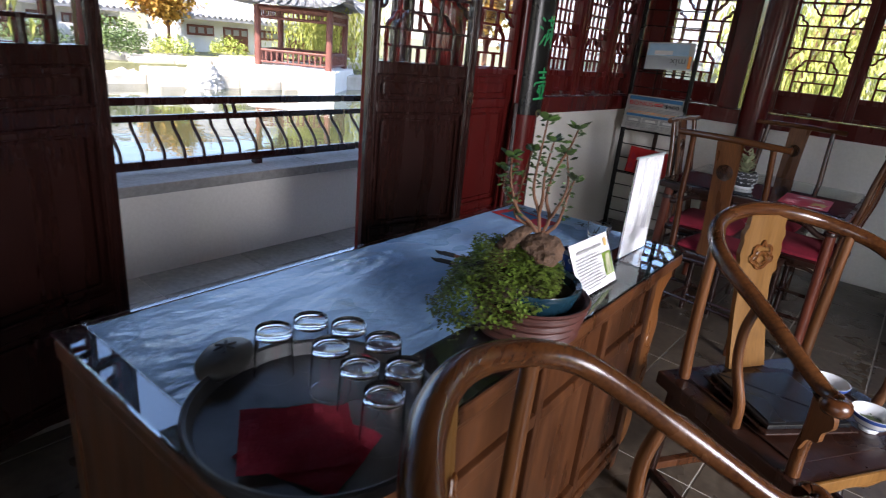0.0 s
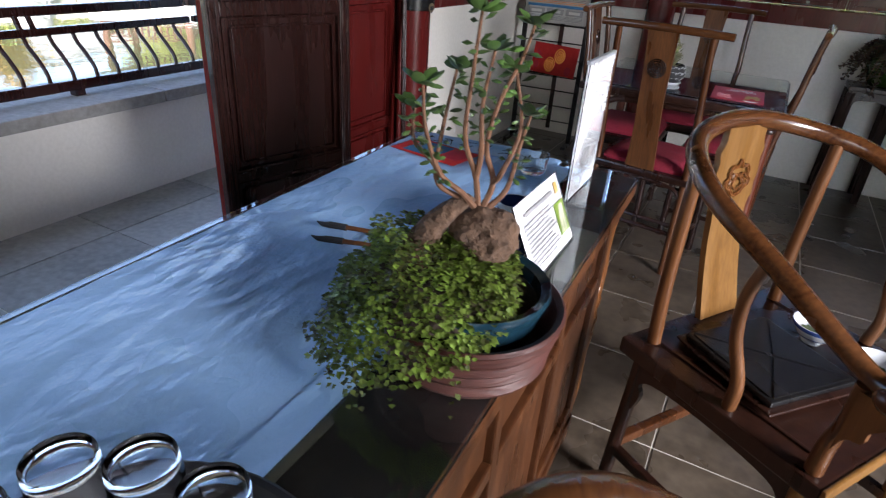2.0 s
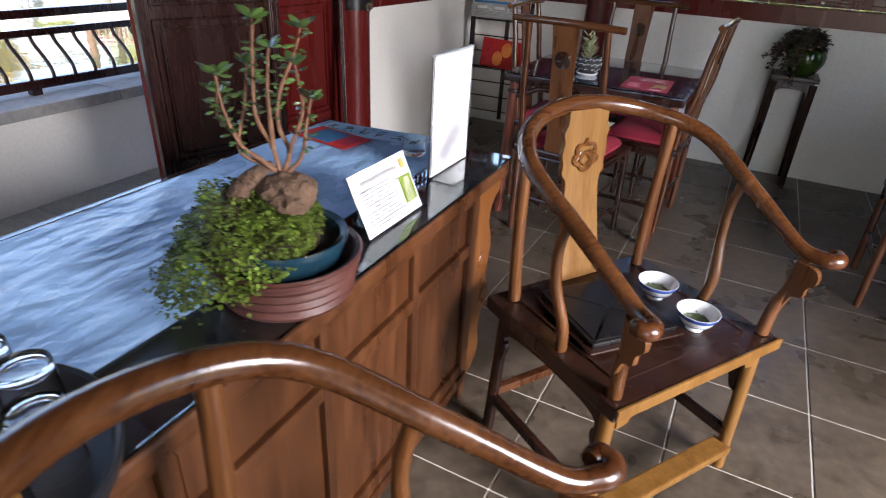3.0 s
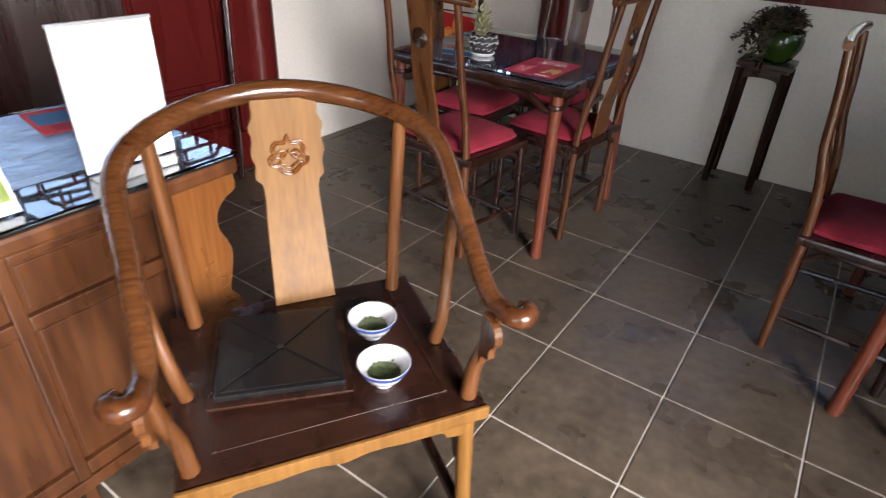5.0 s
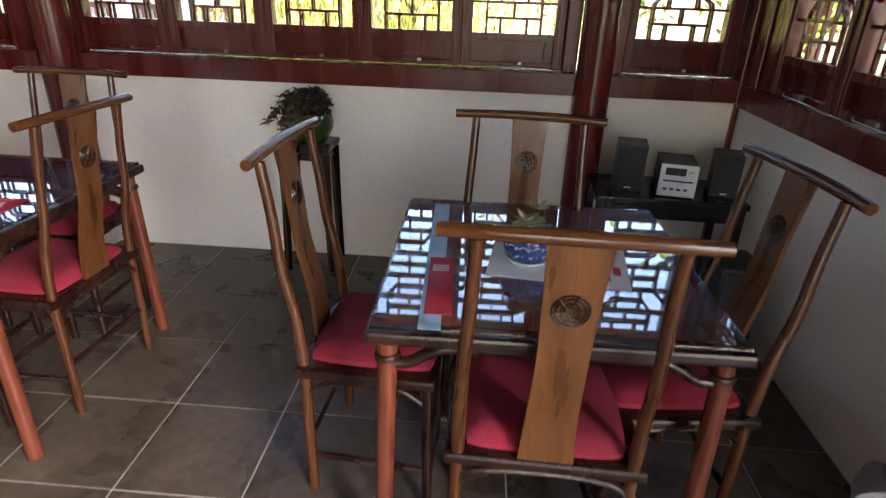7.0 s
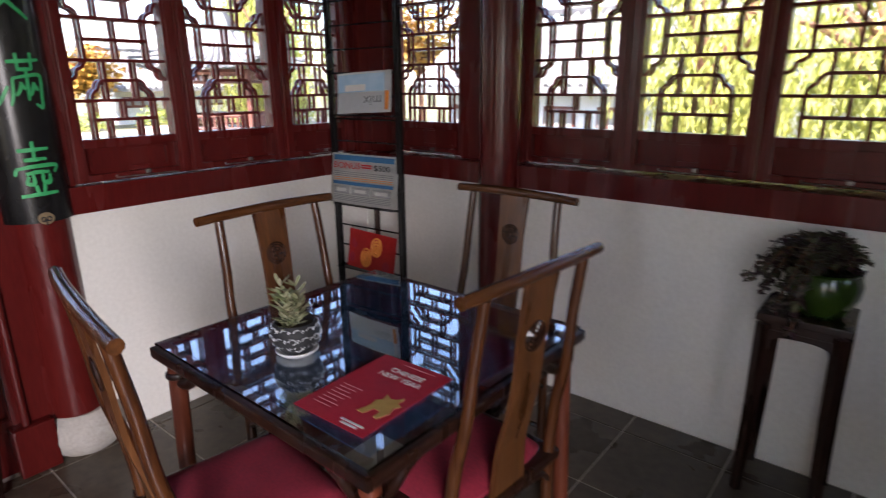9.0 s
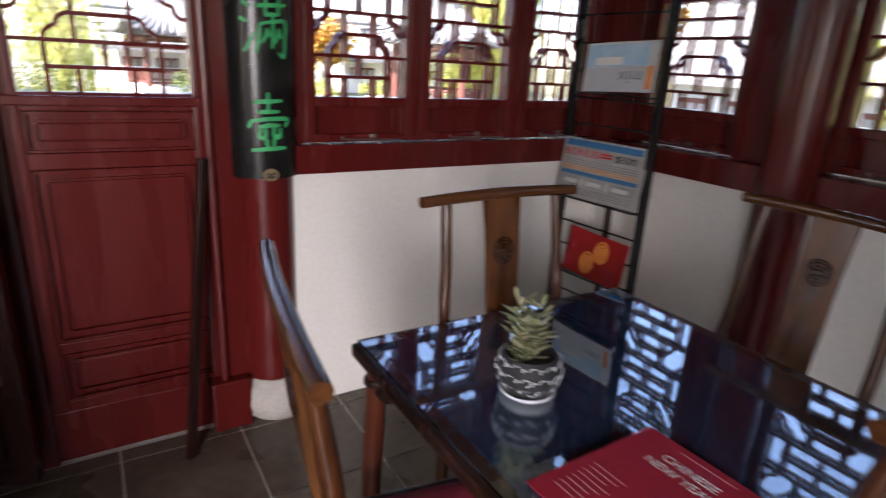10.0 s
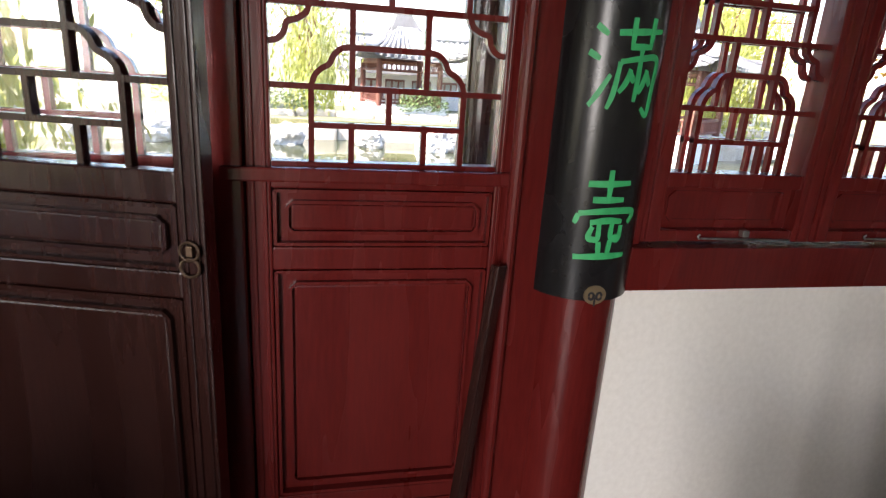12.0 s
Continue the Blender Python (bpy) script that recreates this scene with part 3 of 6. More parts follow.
# ---- yoke-back chairs ----
def yoke_chair(m, group):
    t = thing("yoke_back_chair", m, "reddish-brown wooden yoke-back chair with a carved honey splat", "chair", group)
    for s in (-1, 1):
        part("back_post", sweep(curve([(-0.175, s * 0.205, 0), (-0.178, s * 0.204, 0.25), (-0.18, s * 0.203, 0.46), (-0.195, s * 0.201, 0.62), (-0.225, s * 0.197, 0.76), (-0.24, s * 0.19, 0.90), (-0.262, s * 0.185, 1.045)], 5), [0.016, 0.017, 0.0165, 0.015, 0.014], 10), WOOD, t, smooth=True)
        part("front_leg", sweep([(0.185, s * 0.225, 0), (0.178, s * 0.215, 0.455)], [0.0155, 0.017], 10), WOOD_DARK, t, smooth=True)
        part("side_stretcher", sweep([(-0.176, s * 0.205, 0.14), (0.182, s * 0.221, 0.14)], 0.0105, 8), WOOD_DARK, t, smooth=True)
        part("side_brace", sweep(curve([(-0.17, s * 0.206, 0.375), (-0.10, s * 0.207, 0.418), (0.0, s * 0.21, 0.422), (0.10, s * 0.213, 0.418), (0.172, s * 0.216, 0.375)], 5), 0.009, 8), WOOD_DARK, t, smooth=True)
    part("crest_rail", sweep(curve([(-0.262, -0.258, 1.056), (-0.269, -0.15, 1.059), (-0.272, 0, 1.061), (-0.269, 0.15, 1.059), (-0.262, 0.258, 1.056)], 6), [0.0145, 0.0155, 0.016, 0.0155, 0.0145], 12), WOOD_H, t, smooth=True)
    prof = curve([(-0.19, 0.47, 0), (-0.20, 0.60, 0), (-0.235, 0.76, 0), (-0.25, 0.90, 0), (-0.272, 1.05, 0)], 5)
    bm = bmesh.new()
    rows = []
    for p in prof:
        w = 0.064 - 0.010 * math.sin((p.y - 0.47) / 0.58 * math.pi) - 0.006 * (p.y - 0.47)
        rows.append([bm.verts.new((p.x + dx, y, p.y)) for dx, y in ((0.006, -w), (0.006, w), (-0.006, w), (-0.006, -w))])
    for a, b in zip(rows, rows[1:]):
        for j in range(4):
            bm.faces.new((a[j], a[(j + 1) % 4], b[(j + 1) % 4], b[j]))
    bm.faces.new(rows[0])
    bm.faces.new(rows[-1])
    splat = part("splat", bm, WOOD_MID, t, "honey-brown curved board")
    for side, name in ((1, "roundel"), (-1, "roundel")):
        rb = bmesh.new()
        for r in (0.036, 0.028, 0.018, 0.009):
            sweep([(r * math.cos(a), r * math.sin(a), 0) for a in (2 * math.pi * k / 20 for k in range(21))], 0.0025, 5, rb)
        for k in range(6):
            a = k * math.pi / 3
            sweep([(0.010 * math.cos(a), 0.010 * math.sin(a), 0), (0.033 * math.cos(a + 0.3), 0.033 * math.sin(a + 0.3), 0)], 0.0022, 5, rb)
        merge(None, rb, Matrix.Translation((-0.2515 + side * 0.0075, 0, 0.905)) @ pose(0, 0, 0, 0, 84, 0))
        part(name, rb, WOOD_DARK, splat, "round carved medallion")
    seat = bx(-0.20, 0.20, -0.235, 0.235, 0.435, 0.468, 0.010)
    part("seat", seat, WOOD_DARK, t)
    for x, z in ((-0.177, 0.20), (0.183, 0.09)):
        part("cross_stretcher", sweep([(x, -0.21, z), (x, 0.21, z)], 0.0105, 8), WOOD_DARK, t, smooth=True)
    for x in (-0.185, 0.182):
        part("apron", sweep(curve([(x, -0.205, 0.372), (x, -0.16, 0.412), (x, -0.05, 0.425), (x, 0.05, 0.425), (x, 0.16, 0.412), (x, 0.205, 0.372)], 5), 0.009, 8), WOOD_DARK, t, smooth=True)
    return t


def cushion(m, group):
    bm = bmesh.new()
    bmesh.ops.create_grid(bm, x_segments=16, y_segments=16, size=0.5)
    top = bm.verts[:]
    ret = bmesh.ops.extrude_face_region(bm, geom=bm.faces[:])
    up = [v for v in ret["geom"] if isinstance(v, bmesh.types.BMVert)]
    for v in bm.verts:
        u, w = abs(v.co.x) * 2, abs(v.co.y) * 2
        k = 1.0 - 0.07 * (u * w) ** 4
        e = max(0.0, 1 - max(u ** 7, w ** 7) * 0.9 - 0.1 * (u * w) ** 3)
        hi = v in up
        v.co = Vector((v.co.x * 0.365 * k, v.co.y * 0.39 * k, 0.004 + (0.012 + 0.034 * e + 0.003 * noise.noise(v.co * 9)) * (1 if hi else 0)))
    t = tagged(part("seat_cushion", bm, CUSHION, smooth=True), "flat crimson velvet cushion on a chair seat", "cushion", group)
    t.matrix_world = m @ pose(0.008, 0, 0.467)
    return t


def facing(crest_a, crest_b, degrees):
    """Pose of a chair from the ends of its crest rail and the way it faces."""
    c = (Vector(crest_a) + Vector(crest_b)) / 2
    a = radians(degrees)
    return pose(c.x + 0.27 * math.cos(a), c.y + 0.27 * math.sin(a), 0, 0, 0, degrees)


first_table = [facing((-0.645, 3.272), (-0.105, 3.190), 81), facing((0.205, 3.675), (0.243, 4.188), 176), facing((-0.063, 4.68), (-0.585, 4.692), -91), facing((-0.834, 3.713), (-0.845, 4.235), 0)]
second_table = [facing((1.443, 3.114), (1.942, 3.09), 88), facing((0.954, 3.429), (0.973, 3.955), -3), facing((1.415, 4.19), (1.93, 4.15), -95), facing((2.290, 3.87), (2.345, 3.37), 186)]
chair = yoke_chair(first_table[0], "chairs round the first table")
pad = cushion(first_table[0], "cushions round the first table")
for m in first_table[1:]:
    copy_thing(chair, m)
    copy_thing(pad, m @ pose(0.008, 0, 0.467))
for m in second_table:
    c = tagged(copy_thing(chair, m), group="chairs round the second table")
    c = tagged(copy_thing(pad, m @ pose(0.008, 0, 0.467)), group="cushions round the second table")


# ---- square tables ----
def square_table(m, w, d, h, top_material, label):
    t = thing("square_table", m, label, "table", "square tea tables")
    a, b = w / 2, d / 2
    part("tabletop", bx(-a, a, -b, b, h - 0.042, h - 0.010, 0.008), WOOD_DARK, t)
    part("inlaid_top", bx(-a + 0.045, a - 0.045, -b + 0.045, b - 0.045, h - 0.020, h - 0.0075, 0.001), top_material, t, "dark polished centre under glass")
    no_shadow(part("glass_sheet", bx(-a + 0.012, a - 0.012, -b + 0.012, b - 0.012, h - 0.006, h + 0.001, 0.0015), GLASS_TOP, t, "clear glass sheet with green edges"))
    for sx in (-1, 1):
        for sy in (-1, 1):
            part("leg", sweep([(sx * (a - 0.048), sy * (b - 0.048), h - 0.04), (sx * (a - 0.046), sy * (b - 0.046), h - 0.12), (sx * (a - 0.032), sy * (b - 0.032), 0)], [0.024, 0.0245, 0.0235], 12), WOOD_RED, t, smooth=True)
            part("leg_collar", lathe([(0.025, -0.010), (0.031, -0.006), (0.032, 0.002), (0.030, 0.008), (0.025, 0.011)], 14), WOOD_DARK, t, smooth=True).location = (sx * (a - 0.047), sy * (b - 0.047), h - 0.095)
    for s in (-1, 1):
        for swap in (0, 1):
            L, o = (a, b) if not swap else (b, a)
            pts = curve([(-L + 0.05, 0, h - 0.115), (-L + 0.10, 0, h - 0.112), (-L + 0.15, 0, h - 0.082), (-L + 0.21, 0, h - 0.066), (0, 0, h - 0.064), (L - 0.21, 0, h - 0.066), (L - 0.15, 0, h - 0.082), (L - 0.10, 0, h - 0.112), (L - 0.05, 0, h - 0.115)], 5)
            pts = [Vector((p.x, s * (o - 0.047), p.z)) if not swap else Vector((s * (o - 0.047), p.x, p.z)) for p in pts]
            part("humpback_stretcher", sweep(pts, 0.0145, 10), WOOD_DARK, t, smooth=True)
    part("frieze", bx(-a + 0.03, a - 0.03, -b + 0.03, -b + 0.045, h - 0.056, h - 0.04, 0.002), WOOD_DARK, t)
    part("frieze", bx(-a + 0.03, a - 0.03, b - 0.045, b - 0.03, h - 0.056, h - 0.04, 0.002), WOOD_DARK, t)
    part("frieze", bx(-a + 0.03, -a + 0.045, -b + 0.05, b - 0.05, h - 0.056, h - 0.04, 0.002), WOOD_DARK, t)
    part("frieze", bx(a - 0.045, a - 0.03, -b + 0.05, b - 0.05, h - 0.056, h - 0.04, 0.002), WOOD_DARK, t)
    return t


T1 = pose(-0.297, 3.915, 0, 0, 0, -0.8)
T2 = pose(1.70, 3.69, 0, 0, 0, 0.5)
square_table(T1, 0.88, 0.86, 0.770, CLOTH_NAVY, "square reddish wooden table with a glass top")
square_table(T2, 0.87, 0.90, 0.756, WOOD_RED, "square reddish wooden table with a green-edged glass top")

# ---- the long desk ----
DESK = pose(-0.531, 1.440, 0, 0, 0, 1.2)
DW, DL, DH = 0.340, 0.82, 0.780  # half width, half length, height
desk = thing("long_desk", DESK, "long brown wooden desk with panelled sides and glass top", "desk")
part("desktop", bx(-DW, DW, -DL, DL, DH - 0.055, DH - 0.014, 0.010), DESK_WOOD, desk)
part("black_border", bx(-DW + 0.006, DW - 0.006, -DL + 0.006, DL - 0.006, DH - 0.02, DH - 0.0115, 0.001), BLACK_PAINT, desk, "glossy black lacquered top")
part("underlay", bx(-DW + 0.018, DW - 0.214, -DL + 0.056, DL - 0.004, DH - 0.0116, DH - 0.003, 0.001), CLOTH_BLUE, desk, "pale blue sheet under the paper")
no_shadow(part("glass_sheet", bx(-DW - 0.002, DW - 0.212, -DL - 0.002, -DL + 0.054, DH - 0.0055, DH + 0.0015, 0.0015), GLASS_TOP, desk, "clear glass sheet with green edges"))
no_shadow(part("glass_sheet", bx(-DW - 0.002, -DW + 0.015, -DL + 0.056, DL + 0.002, DH - 0.0055, DH + 0.0015, 0.0015), GLASS_TOP, desk, "clear glass edge strip"))
no_shadow(part("glass_sheet", bx(DW - 0.210, DW + 0.002, -DL - 0.002, DL + 0.002, DH - 0.0055, DH + 0.0015, 0.0015), GLASS_TOP, desk, "clear glass sheet with green edges"))
for s in (-1, 1):
    f = s * (DW - 0.012)
    for i, y in enumerate((-DL + 0.03, -0.43, -0.08, 0.27, DL - 0.21)):
        end = i in (0, 4)
        part("post", bx(min(f, f - s * 0.04), max(f, f - s * 0.04), y - (0.026 if end else 0.014), y + (0.026 if end else 0.014), 0, DH - 0.056, 0.004), DESK_WOOD, desk)
    for z0, z1 in ((0.10, 0.145), (DH - 0.235, DH - 0.20), (DH - 0.075, DH - 0.056)):
        for y0, y1 in zip((-DL + 0.056, -0.416, -0.066, 0.284), (-0.444, -0.094, 0.256, DL - 0.236)):
            part("rail", bx(min(f, f - s * 0.034), max(f, f - s * 0.034), y0, y1, z0, z1, 0.004), DESK_WOOD, desk)
    for y0, y1 in zip((-DL + 0.056, -0.416, -0.066, 0.284), (-0.444, -0.094, 0.256, DL - 0.236)):
        for z0, z1, n in ((0.145, DH - 0.235, "side_panel"), (DH - 0.20, DH - 0.075, "drawer_front")):
            g = f - s * 0.016
            p = bx(min(g, g - s * 0.012), max(g, g - s * 0.012), y0, y1, z0, z1)
            bx(min(g + s * 0.004, g), max(g + s * 0.004, g), y0 + 0.012, y1 - 0.012, z0 + 0.012, z1 - 0.012, 0.002, p)
            part(n, p, DESK_WOOD, desk)
    part("plinth_rail", bx(min(f + s * 0.006, f - s * 0.03), max(f + s * 0.006, f - s * 0.03), -DL + 0.06, DL - 0.20, 0.06, 0.098, 0.004), DESK_WOOD, desk)
    for y, k in ((DL - 0.19, 1), (-DL + 0.004, -1)):
        part("end_rail", bx(-DW + 0.06, DW - 0.06, min(y, y - k * 0.03), max(y, y - k * 0.03), 0.10, DH - 0.058, 0.003), DESK_WOOD, desk) if s == 1 else None
# carved bracket boards at the far end of the desk
wave = curve([(0.185, 0, 0), (0.188, -0.045, 0), (0.155, -0.062, 0), (0.125, -0.095, 0), (0.122, -0.14, 0), (0.142, -0.185, 0), (0.150, -0.23, 0), (0.138, -0.29, 0), (0.128, -0.335, 0), (0.145, -0.36, 0), (0.160, -0.40, 0), (0.150, -0.445, 0), (0.118, -0.47, 0), (0.105, -0.53, 0), (0.12, -0.60, 0), (0.09, -0.66, 0), (0.0, -0.68, 0)], 4)
for s in (-1, 1):
    br = slab([(0, 0)] + [(p.x, p.y) for p in wave], 0.024)
    for side in (-0.001, 0.025):
        for c, r, a0 in (((0.085, -0.25), 0.024, 1.4), ((0.110, -0.30), 0.017, 4.2), ((0.118, -0.40), 0.026, 0.6), ((0.122, -0.43), 0.010, 0.0)):
            sweep([(c[0] + r * math.cos(a0 + a), c[1] + r * math.sin(a0 + a), side) for a in (0.3 * k for k in range(15))], 0.0026, 5, br)
        sweep([(p.x, p.y, side) for p in curve([(0.06, -0.17, 0), (0.068, -0.20, 0), (0.070, -0.235, 0), (0.085, -0.275, 0)], 4)], 0.0026, 5, br)
        sweep([(p.x, p.y, side) for p in curve([(0.092, -0.325, 0), (0.10, -0.35, 0), (0.128, -0.358, 0), (0.148, -0.39, 0)], 4)], 0.0026, 5, br)
    merge(None, br, Matrix.Translation((s * (DW - 0.034) - 0.012, DL - 0.192, DH - 0.058)) @ Matrix(((0, 0, 1, 0), (1, 0, 0, 0), (0, 1, 0, 0), (0, 0, 0, 1))))
    part("carved_bracket", br, WOOD_ORANGE, desk, "orange-brown carved scroll bracket board")


def crease(x, y):
    """Height, 0 to about 2, of soft paper with sharp folds that run aslant."""
    u, v = x + 0.45 * y, y - 0.45 * x
    fold = 1 - abs(noise.noise((u * 9, v * 6, 3.0))) * 2.2
    fine = 1 - abs(noise.noise((u * 21, v * 13, 7.0))) * 2.2
    return max(0.0, 0.55 * max(fold, 0) ** 2 + 0.35 * max(fine, 0) ** 2 + 0.5 + 0.5 * noise.noise((x * 5, y * 4, 1.0)))


def paper_sheet(name, x0, x1, y0, y1, z, material, amp, m, label, category, n=84):
    bm = bmesh.new()
    g = [[bm.verts.new((x0 + (x1 - x0) * i / n, y0 + (y1 - y0) * j / (2 * n), z + amp * crease(x0 + (x1 - x0) * i / n, y0 + (y1 - y0) * j / (2 * n)))) for j in range(2 * n + 1)] for i in range(n + 1)]
    for i in range(n):
        for j in range(2 * n):
            bm.faces.new((g[i][j], g[i + 1][j], g[i + 1][j + 1], g[i][j + 1]))
    ob = tagged(part(name, bm, material, smooth=True), label, category)
    ob.matrix_world = m
    return ob


# the blue paper lies under the glass, with a fold towards the room and a second loose strip
paper_sheet("blue_table_paper", -DW + 0.018, DW - 0.216, -DL + 0.056, DL - 0.004, DH - 0.0026, CLOTH_BLUE, 0.0030, DESK, "wrinkled pale blue paper cover lying on the desk", "table paper")
paper_sheet("loose_paper_strip", DW - 0.214, DW - 0.164, -DL + 0.056, DL - 0.06, DH + 0.0018, CLOTH_BLUE, 0.0006, DESK, "narrow loose strip of pale blue paper on glass", "paper strip")


# ---- horseshoe armchairs ----
def horseshoe_chair(m, group):
    t = thing("horseshoe_armchair", m, "polished brown wooden horseshoe armchair with a carved pale splat", "armchair", group)
    half = [(-0.312, 0, 0.978), (-0.268, 0.18, 0.958), (-0.131, 0.299, 0.914), (0.05, 0.295, 0.823), (0.19, 0.284, 0.746), (0.238, 0.286, 0.727), (0.268, 0.294, 0.726)]
    pts = curve([(x, -y, z) for x, y, z in half[:0:-1]] + half, 7)
    part("horseshoe_rail", sweep(pts, [0.019, 0.018, 0.019, 0.021, 0.0225, 0.023, 0.0225, 0.021, 0.019, 0.018, 0.019], 14), WOOD_H, t, smooth=True)
    for s in (-1, 1):
        knob = sweep(curve([(0.250, s * 0.288, 0.727), (0.282, s * 0.296, 0.726), (0.292, s * 0.315, 0.727), (0.278, s * 0.328, 0.728), (0.264, s * 0.318, 0.728)], 5), [0.018, 0.0195, 0.020, 0.019, 0.015], 12)
        part("scroll_end", knob, WOOD, t, "worn rounded scroll end", smooth=True)
        part("arm_post", sweep(curve([(0.212, s * 0.262, 0.485), (0.215, s * 0.268, 0.56), (0.228, s * 0.282, 0.63), (0.232, s * 0.293, 0.715)], 5), [0.017, 0.015, 0.014], 10), WOOD_MID, t, smooth=True)
        part("side_post", sweep(curve([(0.03, s * 0.262, 0.485), (0.035, s * 0.275, 0.56), (0.01, s * 0.292, 0.66), (0.005, s * 0.297, 0.75), (0.02, s * 0.296, 0.825)], 5), [0.015, 0.013, 0.012], 10), WOOD_MID, t, smooth=True)
        part("back_post", sweep(curve([(-0.20, s * 0.235, 0.485), (-0.205, s * 0.242, 0.65), (-0.20, s * 0.252, 0.925)], 5), [0.017, 0.016, 0.015], 10), WOOD_MID, t, smooth=True)
        wing = slab([(p.x, p.y) for p in curve([(0, 0, 0), (0.045, -0.005, 0), (0.055, -0.035, 0), (0.038, -0.06, 0), (0.035, -0.085, 0), (0.012, -0.095, 0), (0.0, -0.13, 0)], 4)], 0.014)
        merge(None, wing, Matrix.Translation((0.232, s * 0.286 - 0.007, 0.708)) @ pose(0, 0, 0, 90, 0, 0))
        part("spandrel", wing, WOOD_MID, t)
        # front legs, footrest, seat edge and apron paler: light on the front put into colour
        for x in (-0.205, 0.21):
            y = 0.262 if x > 0 else 0.25
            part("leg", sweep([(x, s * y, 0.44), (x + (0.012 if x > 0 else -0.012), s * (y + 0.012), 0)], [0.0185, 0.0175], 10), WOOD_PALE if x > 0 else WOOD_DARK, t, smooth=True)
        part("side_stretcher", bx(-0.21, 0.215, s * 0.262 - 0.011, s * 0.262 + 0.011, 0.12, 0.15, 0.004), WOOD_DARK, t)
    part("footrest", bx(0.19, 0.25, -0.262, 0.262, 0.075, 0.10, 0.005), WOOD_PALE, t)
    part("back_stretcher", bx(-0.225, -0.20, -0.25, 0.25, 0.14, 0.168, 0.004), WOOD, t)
    # splat, widest at its shaped shoulders
    bm = bmesh.new()
    rows = []
    edge = curve([(0.072, 0.485, 0), (0.068, 0.58, 0), (0.064, 0.68, 0), (0.061, 0.745, 0), (0.064, 0.775, 0), (0.076, 0.79, 0), (0.074, 0.82, 0), (0.080, 0.845, 0), (0.075, 0.88, 0), (0.080, 0.905, 0), (0.070, 0.93, 0), (0.070, 0.965, 0)], 4)
    for p in edge:
        x = -0.222 - 0.075 * ((p.y - 0.485) / 0.48) - 0.02 * math.sin((p.y - 0.485) / 0.48 * math.pi)
        rows.append([bm.verts.new((x + dx, y, p.y)) for dx, y in ((0.008, 0.02 - p.x), (0.008, 0.02 + p.x), (-0.008, 0.02 + p.x), (-0.008, 0.02 - p.x))])
    for a, b in zip(rows, rows[1:]):
        for j in range(4):
            bm.faces.new((a[j], a[(j + 1) % 4], b[(j + 1) % 4], b[j]))
    bm.faces.new(rows[0])
    bm.faces.new(rows[-1])
    splat = part("splat", bm, WOOD_PALE, t, "pale orange-brown shaped board")
    orn = bmesh.new()
    cloud = curve([(0, 0.052, 0), (0.010, 0.036, 0), (0.028, 0.036, 0), (0.036, 0.022, 0), (0.034, 0.008, 0), (0.044, 0.000, 0), (0.040, -0.016, 0), (0.026, -0.022, 0), (0.016, -0.034, 0), (0, -0.040, 0)], 4)
    for s in (-1, 1):
        sweep([(s * p.x, p.y, 0) for p in cloud], 0.0028, 5, orn)
        sweep([(s * (0.016 + 0.009 * math.cos(0.5 * k)), 0.008 + 0.009 * math.sin(0.5 * k), 0) for k in range(11)], 0.0024, 5, orn)
        sweep([(s * p.x * 0.45, p.y * 0.45 - 0.006, 0) for p in cloud], 0.0024, 5, orn)
        sweep([(s * (0.026 + 0.007 * math.cos(0.55 * k)), -0.006 + 0.007 * math.sin(0.55 * k), 0) for k in range(11)], 0.0022, 5, orn)
        sweep([(s * p.x * 0.86, p.y * 0.86, 0) for p in cloud], 0.0018, 5, orn)
    merge(None, orn, Matrix.Translation((-0.2775, 0.02, 0.835)) @ Matrix(((0, 0, 1, 0), (1, 0, 0, 0), (0, 1, 0, 0), (0, 0, 0, 1))) @ pose(0, 0, 0, -4.5, 0, 0))
    part("carved_cloud", orn, WOOD_ORANGE, splat)
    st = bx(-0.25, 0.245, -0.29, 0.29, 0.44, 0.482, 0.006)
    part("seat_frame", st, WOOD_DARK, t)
    part("seat_edge", bx(0.2462, 0.256, -0.291, 0.291, 0.452, 0.484, 0.004), WOOD_PALE, t, "orange-brown front edge, coloured paler as if lit")
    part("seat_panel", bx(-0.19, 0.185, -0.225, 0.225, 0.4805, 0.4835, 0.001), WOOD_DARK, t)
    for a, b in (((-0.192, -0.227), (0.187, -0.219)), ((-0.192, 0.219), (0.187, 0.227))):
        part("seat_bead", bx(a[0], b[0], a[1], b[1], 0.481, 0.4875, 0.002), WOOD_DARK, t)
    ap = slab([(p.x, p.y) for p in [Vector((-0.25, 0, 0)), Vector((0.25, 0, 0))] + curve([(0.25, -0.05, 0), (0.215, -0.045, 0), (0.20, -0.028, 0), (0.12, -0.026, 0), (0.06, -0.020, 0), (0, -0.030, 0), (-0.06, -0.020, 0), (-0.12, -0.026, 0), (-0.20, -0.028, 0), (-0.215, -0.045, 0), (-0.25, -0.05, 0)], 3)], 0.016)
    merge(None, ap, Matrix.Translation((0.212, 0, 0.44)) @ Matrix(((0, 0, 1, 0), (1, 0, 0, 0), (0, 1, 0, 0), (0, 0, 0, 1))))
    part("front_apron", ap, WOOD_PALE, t)
